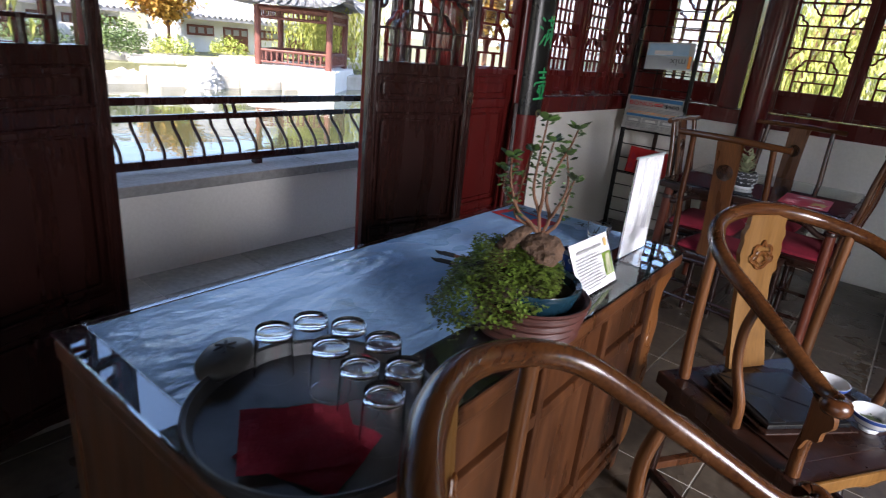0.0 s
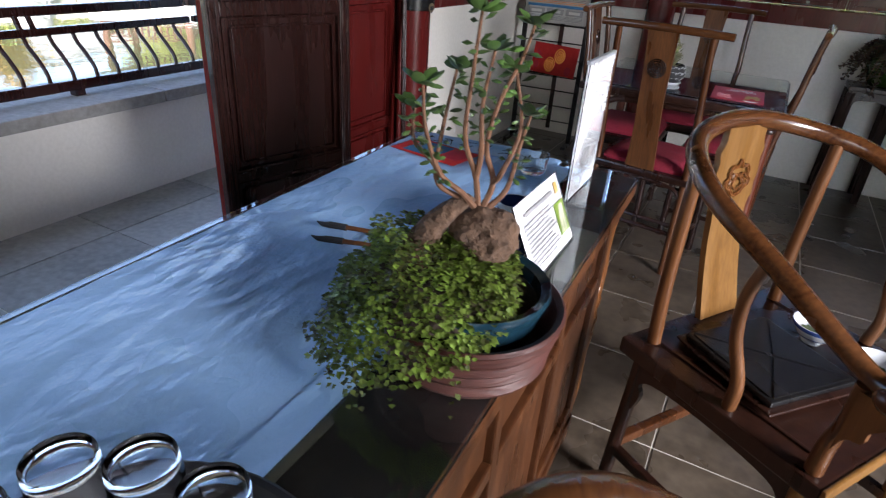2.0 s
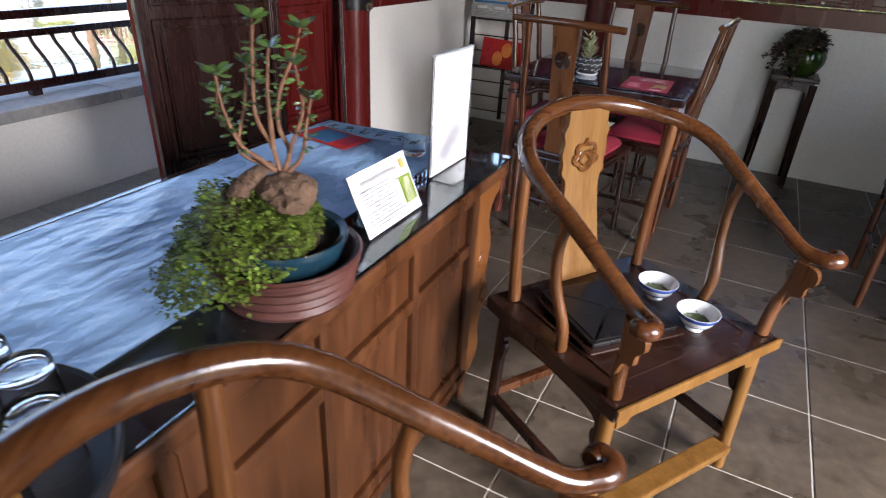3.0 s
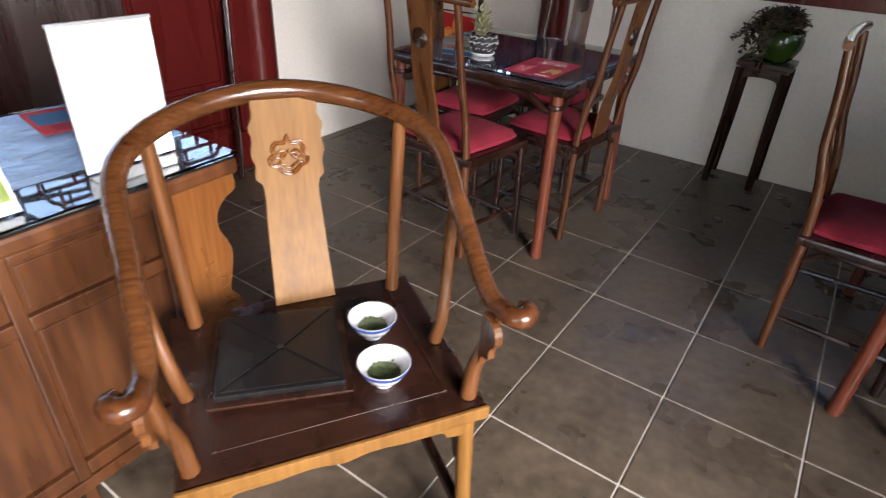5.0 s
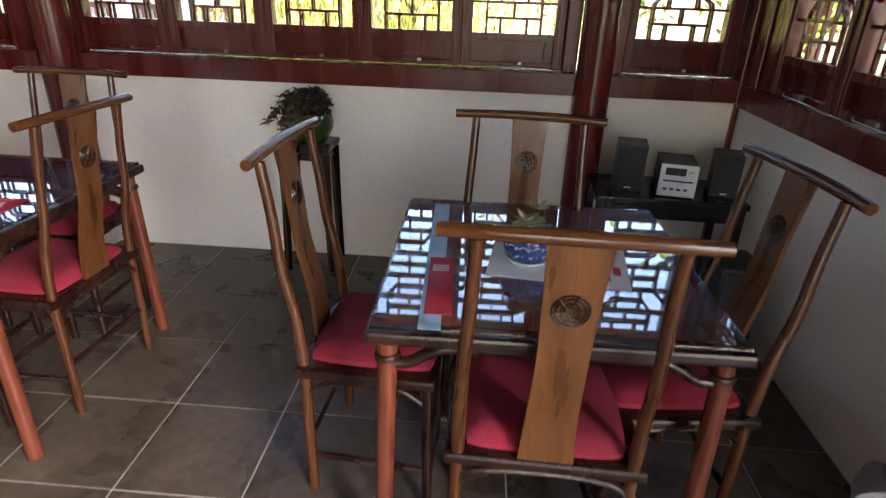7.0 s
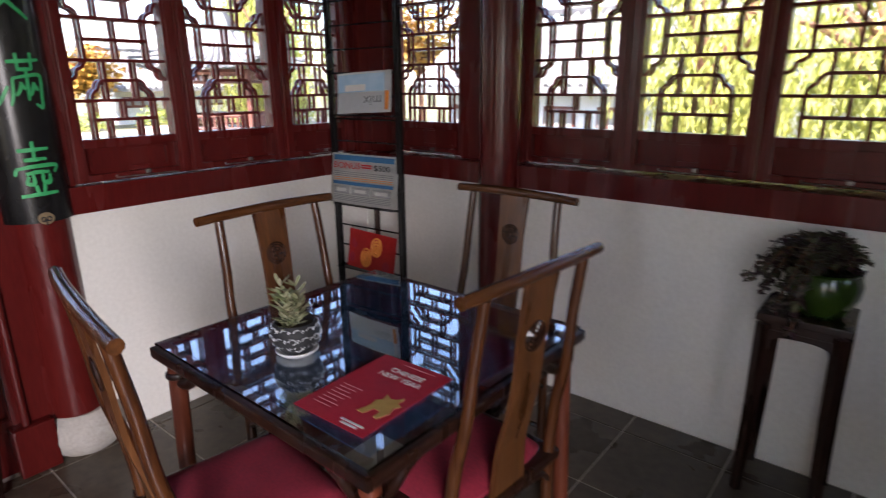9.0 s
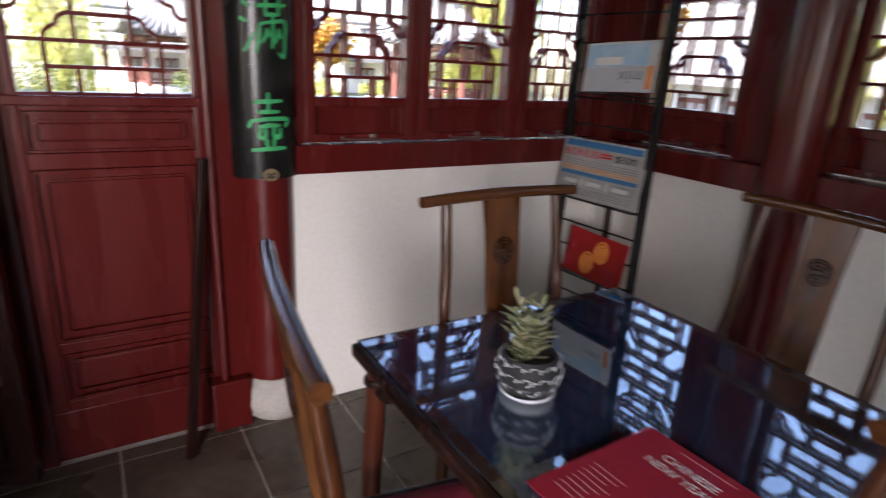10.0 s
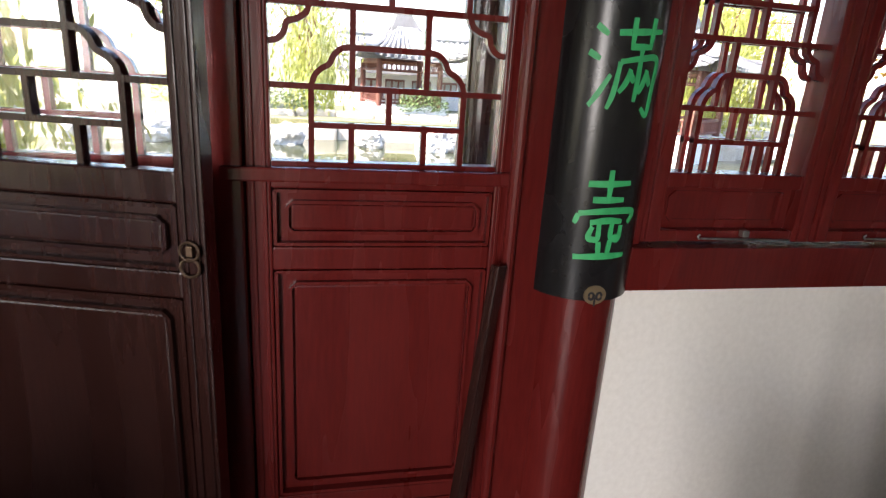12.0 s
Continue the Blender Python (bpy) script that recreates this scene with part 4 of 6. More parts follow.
    for s in (-1, 1):
        drop = [Vector((-0.205, 0, 0)), Vector((0.2, 0, 0))] + curve([(0.2, -0.16, 0), (0.185, -0.15, 0), (0.17, -0.10, 0), (0.18, -0.07, 0), (0.15, -0.045, 0), (0.05, -0.035, 0), (-0.05, -0.035, 0), (-0.15, -0.045, 0), (-0.185, -0.07, 0), (-0.175, -0.10, 0), (-0.19, -0.15, 0), (-0.205, -0.16, 0)], 3)
        sa = slab([(p.x, p.y) for p in drop], 0.014)
        merge(None, sa, Matrix.Translation((0, s * 0.258 + 0.007, 0.44)) @ pose(0, 0, 0, 90, 0, 0))
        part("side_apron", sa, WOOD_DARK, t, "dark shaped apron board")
    return t


ARM_A = pose(0.245, 2.074, 0, 0, 0, -32.3)
ARM_B = pose(0.242, 0.887, 0, 0, 0, 30.5)
arm = horseshoe_chair(ARM_A, "horseshoe armchairs by the desk")
copy_thing(arm, ARM_B)

# ---- couplet board on the column ----
def half_tube(r0, r1, z0, z1, a0, a1, n=20):
    bm = bmesh.new()
    rows = []
    for k in range(n + 1):
        a = a0 + (a1 - a0) * k / n
        rows.append([bm.verts.new((r * math.cos(a), r * math.sin(a), z)) for r, z in ((r0, z0), (r1, z0), (r1, z1), (r0, z1))])
    for a, b in zip(rows, rows[1:]):
        for j in range(4):
            bm.faces.new((a[j], a[(j + 1) % 4], b[(j + 1) % 4], b[j]))
    bm.faces.new(rows[0])
    bm.faces.new(rows[-1])
    return bm


couplet = thing("couplet_board", pose(-1.722, 3.557, -0.008, 0, 0, -2), "curved black board with green brush characters on the column", "sign board")
part("board", half_tube(0.102, 0.122, 0.985, 2.75, radians(-98), radians(98), 30), BLACK_PAINT, couplet, smooth=True)
CR = 0.1225


def stroke(bm, pts, w, z0, scale):
    """A brush stroke on the curved board: pts in a square of 0 to 1, x to the right and y up."""
    p = curve([(a[0], a[1], 0) for a in pts], 5) if len(pts) > 2 else [Vector((*pts[0], 0)), Vector(((pts[0][0] + pts[1][0]) / 2, (pts[0][1] + pts[1][1]) / 2, 0)), Vector((*pts[1], 0))]
    rows = []
    for i, c in enumerate(p):
        d = (p[min(i + 1, len(p) - 1)] - p[max(i - 1, 0)]).normalized()
        f = i / (len(p) - 1)
        k = w * (0.75 + 0.35 * math.sin(f * math.pi) + (0.25 if i == 0 else 0)) / 2
        row = []
        for s, dr in ((1, 0), (1, 0.0025), (-1, 0.0025), (-1, 0)):
            x, y = c.x - s * d.y * k, c.y + s * d.x * k
            a = (x - 0.5) * scale * 0.80 / CR
            row.append(bm.verts.new(((CR - 0.0004 + dr) * math.cos(a), (CR - 0.0004 + dr) * math.sin(a), z0 + y * scale)))
        rows.append(row)
    for a, b in zip(rows, rows[1:]):
        for j in range(4):
            bm.faces.new((a[j], a[(j + 1) % 4], b[(j + 1) % 4], b[j]))
    bm.faces.new(rows[0])
    bm.faces.new(rows[-1])


HU = [[(0.22, 0.84), (0.80, 0.86)], [(0.50, 0.99), (0.50, 0.66)], [(0.30, 0.68), (0.72, 0.69)], [(0.14, 0.52), (0.10, 0.42)], [(0.14, 0.53), (0.5, 0.57), (0.92, 0.56), (0.86, 0.44)],
      [(0.30, 0.44), (0.52, 0.47), (0.74, 0.46)], [(0.42, 0.45), (0.42, 0.28), (0.34, 0.26)], [(0.60, 0.46), (0.60, 0.30), (0.72, 0.30)], [(0.34, 0.40), (0.30, 0.28), (0.42, 0.26)], [(0.74, 0.42), (0.72, 0.28), (0.60, 0.27)],
      [(0.44, 0.24), (0.46, 0.08)], [(0.60, 0.26), (0.58, 0.08)], [(0.14, 0.06), (0.5, 0.085), (0.86, 0.09)]]
MAN = [[(0.08, 0.90), (0.22, 0.82)], [(0.02, 0.66), (0.16, 0.60)], [(0.08, 0.16), (0.18, 0.28), (0.30, 0.46)], [(0.34, 0.84), (0.96, 0.88)], [(0.52, 0.98), (0.52, 0.72)], [(0.80, 0.99), (0.78, 0.73)], [(0.50, 0.72), (0.80, 0.73)],
       [(0.40, 0.58), (0.36, 0.30), (0.30, 0.14)], [(0.40, 0.58), (0.66, 0.62), (0.94, 0.62), (0.92, 0.34), (0.88, 0.10), (0.76, 0.16)], [(0.66, 0.72), (0.65, 0.42), (0.63, 0.22)],
       [(0.54, 0.52), (0.50, 0.40), (0.42, 0.30)], [(0.54, 0.48), (0.60, 0.40)], [(0.78, 0.52), (0.74, 0.40), (0.68, 0.30)], [(0.78, 0.48), (0.85, 0.38)]]
ZUI = [[(0.10, 0.84), (0.5, 0.88), (0.90, 0.90)], [(0.5, 1.0), (0.46, 0.62), (0.14, 0.14)], [(0.30, 0.58), (0.56, 0.36), (0.92, 0.10)], [(0.30, 0.70), (0.74, 0.72), (0.56, 0.42), (0.20, 0.12)]]
for strokes, z0, sc, n in ((HU, 1.072, 0.205, "character_pot"), (MAN, 1.368, 0.205, "character_full"), (ZUI, 1.66, 0.20, "character_repeat")):
    bm = bmesh.new()
    for s in strokes:
        stroke(bm, s, 0.058 if len(strokes) > 13 else 0.064, z0, sc)
    part(n, bm, GREEN_PAINT, couplet, "bright green brush writing")
plate = slab([(0.026 * math.cos(a), 0.022 * math.sin(a)) for a in (2 * math.pi * k / 22 for k in range(22))], 0.004)
pl = part("brass_plate", merge(None, plate, Matrix.Translation((0.1215, 0, 1.0)) @ Matrix(((0, 0, 1, 0), (1, 0, 0, 0), (0, 1, 0, 0), (0, 0, 0, 1)))), BRASS, couplet, "small oval brass hanging plate")
holes = bmesh.new()
for s in (-1, 1):
    sweep([(0.1262, s * (0.009 + 0.006 * math.cos(0.6 * k)), 0.998 + 0.008 * math.sin(0.6 * k)) for k in range(11)], 0.0028, 5, holes)
sweep([(0.1262, 0, 0.996), (0.1262, 0, 0.974)], 0.0022, 5, holes)
part("keyholes", holes, INK_BLACK, pl, "dark cut-outs")

# ---- leaning door bar ----
a, b = Vector((-1.525, 3.21, 0.0)), Vector((-1.632, 3.338, 1.052))
bm = bx(-0.011, 0.011, -0.017, 0.017, 0.004, (b - a).length, 0.003)
stick = tagged(part("door_bar", bm, DARK_LACQUER), "dark wooden door bar leaning on the red leaf", "door bar")
stick.matrix_world = Matrix.Translation(a) @ (b - a).to_track_quat("Z", "Y").to_matrix().to_4x4()

# ---- paper rack in the corner ----
RACK = pose(-1.362, 4.92, 0, 0, 0, 4)
rack = thing("brochure_rack", RACK, "tall narrow black ladder rack holding newspapers", "rack")
for s in (-1, 1):
    part("upright", bx(s * 0.222 - 0.016, s * 0.222 + 0.016, -0.012, 0.012, 0, 2.05, 0.003), BLACK_PAINT, rack)
    part("foot", bx(s * 0.222 - 0.018, s * 0.222 + 0.018, -0.16, 0.10, 0.0, 0.022, 0.004), BLACK_PAINT, rack)
for i in range(17):
    z = 0.16 + i * 0.112
    part("rung", sweep([(-0.21, 0, z), (0.21, 0, z)], 0.0045, 6), BLACK_PAINT, rack)
for z in (0.85, 1.31, 0.50):
    part("ledge", bx(-0.205, 0.205, -0.05, -0.006, z - 0.012, z - 0.006, 0.001), BLACK_PAINT, rack)
part("centre_strut", bx(0.03, 0.06, 0.006, 0.02, 0.1, 1.0, 0.003), WOOD_DARK, rack)


def upright_sheet(name, w, h, m, material, label, category, curl=0.01):
    bm = bmesh.new()
    n = 10
    rows = [[bm.verts.new((-w / 2 + w * i / n, -curl * math.sin(i / n * math.pi * 1.3) - 0.006 * (j / n) ** 2, h * j / n)) for j in range(n + 1)] for i in range(n + 1)]
    for i in range(n):
        for j in range(n):
            bm.faces.new((rows[i][j], rows[i + 1][j], rows[i + 1][j + 1], rows[i][j + 1]))
    bmesh.ops.solidify(bm, geom=bm.faces[:], thickness=0.003)
    ob = tagged(part(name, bm, material, smooth=True), label, category)
    ob.matrix_world = m
    return ob


def strip(parent, x0, x1, z0, z1, material, y=-0.004, curl=0.0, w=1.0, name="print"):
    """A printed block on a sheet; it follows the sheet's curl."""
    bm = bmesh.new()
    n = 8
    a = []
    for i in range(n + 1):
        x = x0 + (x1 - x0) * i / n
        yy = y - curl * math.sin((x / w + 0.5) * math.pi * 1.3)
        a.append([bm.verts.new((x, yy - d, z)) for d, z in ((0, z0), (0.0012, z0), (0.0012, z1), (0, z1))])
    for p, q in zip(a, a[1:]):
        for j in range(4):
            bm.faces.new((p[j], p[(j + 1) % 4], q[(j + 1) % 4], q[j]))
    bm.faces.new(a[0])
    bm.faces.new(a[-1])
    return part(name, bm, material, parent)


UP = pose(0, 0, 0, 90, 0, 0)
LEAN = pose(0, 0, 0, -9, 0, 0)
news = upright_sheet("newspaper", 0.42, 0.315, RACK @ pose(-0.005, -0.046, 0.850) @ LEAN @ Matrix.Diagonal((1.06, 1, 0.82, 1)), NEWSPAPER, "folded advertising newspaper standing on the rack", "newspaper", 0.012)
strip(news, -0.19, 0.19, 0.272, 0.304, INK_BLUE, -0.0105, 0.012, 0.42, "masthead")
writing("STOREWIDE", 0.036, pose(-0.165, -0.0155, 0.277, 90, 0, 0), INK_WHITE, news, "masthead_word")
writing("BONUS", 0.054, pose(-0.185, -0.0205, 0.222, 90, 0, 0), INK_RED, news, "headline_word")
writing("$500", 0.050, pose(0.075, -0.0155, 0.222, 90, 0, 0), INK_BLACK, news, "price_word")
for i, z in enumerate((0.245, 0.230)):
    strip(news, 0.0, 0.06, z, z + 0.009, INK_RED, -0.0085, 0.012, 0.42)
for z in (0.198, 0.186, 0.174, 0.162, 0.150):
    strip(news, -0.185, 0.185, z, z + 0.004, INK_ORANGE if z < 0.17 else INK_GREY, -0.0075, 0.012, 0.42, "text_line")
strip(news, -0.19, 0.19, 0.120, 0.140, INK_BLUE, -0.0075, 0.012, 0.42)
for x in (-0.18, -0.055, 0.07):
    strip(news, x, x + 0.11, 0.062, 0.108, INK_GREY, -0.007, 0.012, 0.42, "car_picture")
    strip(news, x + 0.02, x + 0.09, 0.075, 0.095, NEWSPAPER, -0.0085, 0.012, 0.42, "car_shape")
for z in (0.05, 0.04, 0.03, 0.02):
    strip(news, -0.18, 0.18, z, z + 0.004, INK_GREY, -0.007, 0.012, 0.42, "text_line")
sheet = upright_sheet("blue_white_brochure", 0.31, 0.195, RACK @ pose(0.035, -0.046, 1.314) @ LEAN @ pose(0, 0, 0, 0, -3, 0) @ Matrix.Diagonal((1.12, 1, 1, 1)), PAPER, "white brochure with pale blue picture, upside down", "brochure", 0.006)
strip(sheet, -0.145, 0.12, 0.10, 0.185, INK_SKY, -0.007, 0.006, 0.31, "sky_picture")
strip(sheet, -0.10, 0.02, 0.105, 0.135, INK_WHITE, -0.009, 0.006, 0.31, "cloud_shape")
strip(sheet, 0.125, 0.145, 0.012, 0.10, INK_ORANGE, -0.007, 0.006, 0.31, "edge_mark")
writing("mix", 0.07, pose(0.115, -0.0135, 0.078, 90, 180, 0), INK_GREY, sheet, "upside_down_word")
card = upright_sheet("orange_ring_card", 0.33, 0.155, RACK @ pose(0.030, -0.046, 0.502) @ LEAN @ pose(0, 0, 0, 0, 3, 0) @ Matrix.Diagonal((0.98, 1, 1.32, 1)), INK_RED, "red card with orange fruit rings, on the rack", "card", 0.004)
for cx, cz in ((-0.03, 0.05), (0.035, 0.10)):
    ring = slab([(0.040 * math.cos(0.2 * k), 0.040 * math.sin(0.2 * k)) for k in range(31)], 0.0008, None, Matrix.Translation((cx, -0.0045, cz)) @ UP)
    for r in (0.036, 0.024, 0.013):
        sweep([(cx + r * math.cos(0.42 * k), -0.0065, cz + r * math.sin(0.42 * k)) for k in range(16)], 0.0045, 6, ring)
    part("orange_slice", ring, INK_ORANGE, card, "printed orange slice")
for cx, cz, r in ((-0.12, 0.10, 0.022), (-0.13, 0.04, 0.02), (0.11, 0.03, 0.024), (0.0, 0.13, 0.02)):
    part("dark_fruit", slab([(r * math.cos(0.4 * k), r * math.sin(0.4 * k)) for k in range(16)], 0.001, None, Matrix.Translation((cx, -0.0042, cz)) @ UP), INK_CRIMSON, card)

# ---- plants: leaves ----
def leaf_quad(bm, at, d, w, l, droop=0.25, up=None):
    d = Vector(d).normalized()
    side = d.cross(Vector((0, 0, 1)) if abs(d.z) < 0.95 else Vector((1, 0, 0))).normalized()
    nrm = side.cross(d)
    a = Vector(at)
    pts = [a, a + d * l * 0.45 + side * w / 2 + nrm * l * 0.05, a + d * l - nrm * l * droop, a + d * l * 0.45 - side * w / 2 + nrm * l * 0.05]
    v = [bm.verts.new(p) for p in pts]
    bm.faces.new((v[0], v[1], v[2]))
    bm.faces.new((v[0], v[2], v[3]))


def thick_leaf(bm, at, d, w, l, t=0.003, roll=0.0):
    """A fleshy rounded leaf."""
    d = Vector(d).normalized()
    side = d.cross(Vector((0, 0, 1)) if abs(d.z) < 0.95 else Vector((1, 0, 0))).normalized()
    side.rotate(Matrix.Rotation(roll, 3, d))
    nrm = side.cross(d)
    a = Vector(at)
    ring = [(0.0, 0.06), (0.25, 0.36), (0.55, 0.5), (0.82, 0.40), (1.0, 0.0)]
    L = [a + d * l * u + side * w * s for u, s in ring]
    R = [a + d * l * u - side * w * s for u, s in reversed(ring[:-1])]
    rim = [bm.verts.new(p) for p in L + R]
    top = bm.verts.new(a + d * l * 0.55 + nrm * t)
    bot = bm.verts.new(a + d * l * 0.55 - nrm * t * 0.7)
    for i in range(len(rim)):
        j = (i + 1) % len(rim)
        bm.faces.new((rim[i], rim[j], top))
        bm.faces.new((rim[j], rim[i], bot))


# ---- the bonsai on the desk ----
BON = pose(-0.266, 1.352, DH + 0.002, 0, 0, 12)
bonsai = thing("bonsai", BON, "jade bonsai over a mound of creeping leaves in a dish", "potted plant")
dish = [(0, 0.004), (0.100, 0.0), (0.112, 0.004), (0.117, 0.012), (0.113, 0.022), (0.119, 0.030), (0.116, 0.040), (0.123, 0.048), (0.121, 0.058), (0.128, 0.066), (0.127, 0.078), (0.132, 0.084), (0.128, 0.088), (0.119, 0.084), (0.113, 0.05), (0.10, 0.012), (0, 0.012)]
part("clay_dish", lathe(dish, 40), CLAY, bonsai, "ribbed red-brown clay dish", smooth=True)
p = part("blue_pot", lathe([(0, 0.014), (0.072, 0.014), (0.088, 0.045), (0.098, 0.085), (0.108, 0.110), (0.106, 0.117), (0.094, 0.112), (0.09, 0.09), (0, 0.09)], 36), CERAMIC_NAVY, bonsai, "deep blue glazed pot", smooth=True)
p.location = (0.0, 0.0, 0.0)
part("soil", lathe([(0, 0.098), (0.06, 0.100), (0.092, 0.095)], 24), SOIL, bonsai, smooth=True)
rng = random.Random(4)
mound = bmesh.new()


def mound_point():
    """Places over a lopsided mound that spills over the dish on one side."""
    a, u = rng.uniform(0, 2 * math.pi), rng.random()
    spill = 0.5 + 0.5 * math.cos(a - radians(205))
    R = 0.098 + 0.072 * spill
    r = R * math.sqrt(u)
    top = 0.178 + 0.016 * spill
    z = top - (r / R) ** 2.6 * (0.055 + 0.115 * spill)
    return Vector((r * math.cos(a) - 0.035 * 1, r * math.sin(a) - 0.015, z)), a, r / R


for i in range(8000):
    q, a, f = mound_point()
    bump = 0.022 * noise.noise(q * 24) + 0.008 * noise.noise(q * 60) + rng.uniform(-0.012, 0.006)
    d = Vector((math.cos(a) * (0.3 + f) + rng.uniform(-0.8, 0.8), math.sin(a) * (0.3 + f) + rng.uniform(-0.8, 0.8), 0.55 - 0.7 * f + rng.uniform(-0.5, 0.5)))
    s = rng.uniform(0.0055, 0.010)
    leaf_quad(mound, q + Vector((math.cos(a), math.sin(a), 0.8)) * bump, d, s * 1.15, s, 0.15)
for i in range(46):
    a = radians(205) + rng.gauss(0, 0.75)
    p0 = Vector((0.10 * math.cos(a) - 0.04, 0.10 * math.sin(a) - 0.02, 0.12))
    ln = rng.uniform(0.06, 0.125)
    for k in range(16):
        f = k / 15
        q = p0 + Vector((math.cos(a) * 0.065 * f, math.sin(a) * 0.065 * f, -ln * f ** 1.3 + 0.012 * math.sin(f * 3)))
        q.z = max(q.z, 0.008)
        leaf_quad(mound, q + Vector((rng.uniform(-0.006, 0.006),) * 3), (rng.uniform(-1, 1), rng.uniform(-1, 1), rng.uniform(-0.6, 0.4)), rng.uniform(0.006, 0.0095), rng.uniform(0.007, 0.010), 0.2)
tagged(part("creeping_leaves", mound, LEAF_MOSS, bonsai, "dense tiny bright green leaves"), kind="stuff")
# added dark body inside the leaves, its soil colour stands in for shade
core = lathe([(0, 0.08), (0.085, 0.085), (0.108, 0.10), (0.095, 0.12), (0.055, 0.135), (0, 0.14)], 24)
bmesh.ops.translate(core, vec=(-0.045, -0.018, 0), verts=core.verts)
part("shade_core", core, SOIL, bonsai, "dark filler in the mound, standing in for shade", smooth=True)
rock = bmesh.new()
bmesh.ops.create_icosphere(rock, subdivisions=4, radius=0.05)
for v in rock.verts:
    v.co *= 1 + 0.22 * noise.noise(v.co * 30) + 0.13 * noise.noise(v.co * 80) + 0.07 * noise.noise(v.co * 190)
    v.co = Vector((v.co.x * 1.0 + 0.008, v.co.y * 0.9 + 0.012, v.co.z * 0.72 + 0.182))
part("root_rock", rock, ROCK_BROWN, bonsai, "porous brown rock", smooth=True)
stump = sweep(curve([(-0.075, -0.035, 0.150), (-0.060, -0.026, 0.185), (-0.040, -0.012, 0.212), (-0.012, 0.006, 0.232)], 6), [0.024, 0.019, 0.014, 0.007], 12)
for v in stump.verts:
    v.co += Vector((1, 1, 1)) * 0.004 * noise.noise(v.co * 90)
part("stump", stump, ROCK_BROWN, bonsai, "gnarled grey-brown stump", smooth=True)
jade = bmesh.new()
# x is across the view and y away from it in the plant's own axes
limbs = [
    [(0.03, 0.03, 0.205), (0.0, 0.0, 0.24), (-0.05, -0.015, 0.27), (-0.085, -0.02, 0.33), (-0.095, -0.02, 0.385)],
    [(0.03, 0.03, 0.205), (0.02, 0.02, 0.26), (-0.005, 0.0, 0.32), (0.0, 0.0, 0.40), (0.005, 0.01, 0.475)],
    [(0.035, 0.03, 0.205), (0.055, 0.04, 0.25), (0.035, 0.03, 0.30), (0.05, 0.03, 0.36), (0.085, 0.05, 0.42), (0.10, 0.06, 0.46)],
    [(0.04, 0.03, 0.205), (0.085, 0.05, 0.24), (0.10, 0.06, 0.30), (0.115, 0.065, 0.345)],
    [(0.03, 0.03, 0.21), (-0.01, 0.01, 0.23), (-0.06, -0.01, 0.26), (-0.065, 0.03, 0.33), (-0.045, 0.03, 0.40)],
    [(0.055, 0.04, 0.25), (0.075, 0.03, 0.27), (0.10, 0.05, 0.33), (0.075, 0.06, 0.40)],
    [(0.02, 0.02, 0.26), (0.03, 0.01, 0.30), (0.02, 0.02, 0.36), (0.035, 0.02, 0.43)],
    [(-0.05, -0.015, 0.27), (-0.075, 0.0, 0.28), (-0.115, -0.01, 0.31), (-0.12, 0.0, 0.35)],
]
for limb in limbs:
    pts = curve([(-0.004 + (x - 0.03) * 0.56, y * 0.8 - 0.012, 0.21 + (z - 0.205) * 0.90) for x, y, z in limb], 6)
    part("limb", sweep(pts, [0.0046, 0.0036, 0.0027, 0.0018], 7), BARK, bonsai, "knotty pale brown stem", smooth=True)
    for i, q in enumerate(pts):
        f = i / len(pts)
        if f > 0.42 and rng.random() < 0.85:
            for k in range(2):
                a = rng.uniform(0, 6.28)
                d = Vector((math.cos(a), math.sin(a), rng.uniform(0.0, 1.0)))
                s = rng.uniform(0.010, 0.023) * (1.0 if f > 0.7 else 0.8)
                d.z -= 0.35
                thick_leaf(jade, q + d * 0.004, d, s * 0.46, s, 0.0035, rng.uniform(-0.6, 0.6))
    tip = pts[-1]
    for k in range(6):
        a = k * 1.05 + rng.random()
        thick_leaf(jade, tip, (math.cos(a), math.sin(a), rng.uniform(0.25, 0.9)), 0.016, rng.uniform(0.020, 0.034), 0.004, rng.uniform(-0.5, 0.5))
tagged(part("fleshy_leaves", jade, LEAF_JADE, bonsai, "glossy oval green leaves", smooth=True), kind="stuff")

# ---- glasses, tray, napkin, stone ----
TRAY = pose(-0.310, 0.812, DH + 0.002)
tray = tagged(part("serving_tray", lathe([(0, 0.003), (0.185, 0.0), (0.198, 0.004), (0.204, 0.028), (0.2, 0.031), (0.194, 0.028), (0.186, 0.008), (0, 0.007)], 56), PLASTIC_BLACK, smooth=True), "round black serving tray on the desk", "tray")
tray.matrix_world = TRAY
cup = lathe([(0, 0.088), (0.026, 0.088), (0.0305, 0.0905), (0.0315, 0.084), (0.0345, 0.0), (0.0325, 0.0), (0.0295, 0.078), (0.024, 0.081), (0, 0.081)], 32)
cup_ob = None
for x, y in ((-0.453, 0.826), (-0.444, 0.897), (-0.385, 0.934), (-0.352, 0.866), (-0.307, 0.943), (-0.275, 0.860), (-0.226, 0.910), (-0.196, 0.836)):
    z = DH + 0.0095
    if cup_ob is None:
        cup_ob = tagged(no_shadow(part("tumbler", cup, CUP_GLASS, smooth=True)), "clear glass tumbler upside down on the tray", "glass", "tumblers on the tray")
        cup_ob.matrix_world = pose(x, y, z)
    else:
        copy_thing(cup_ob, pose(x, y, z))

# ---- other things on the desk ----
TOP = DH + 0.0022


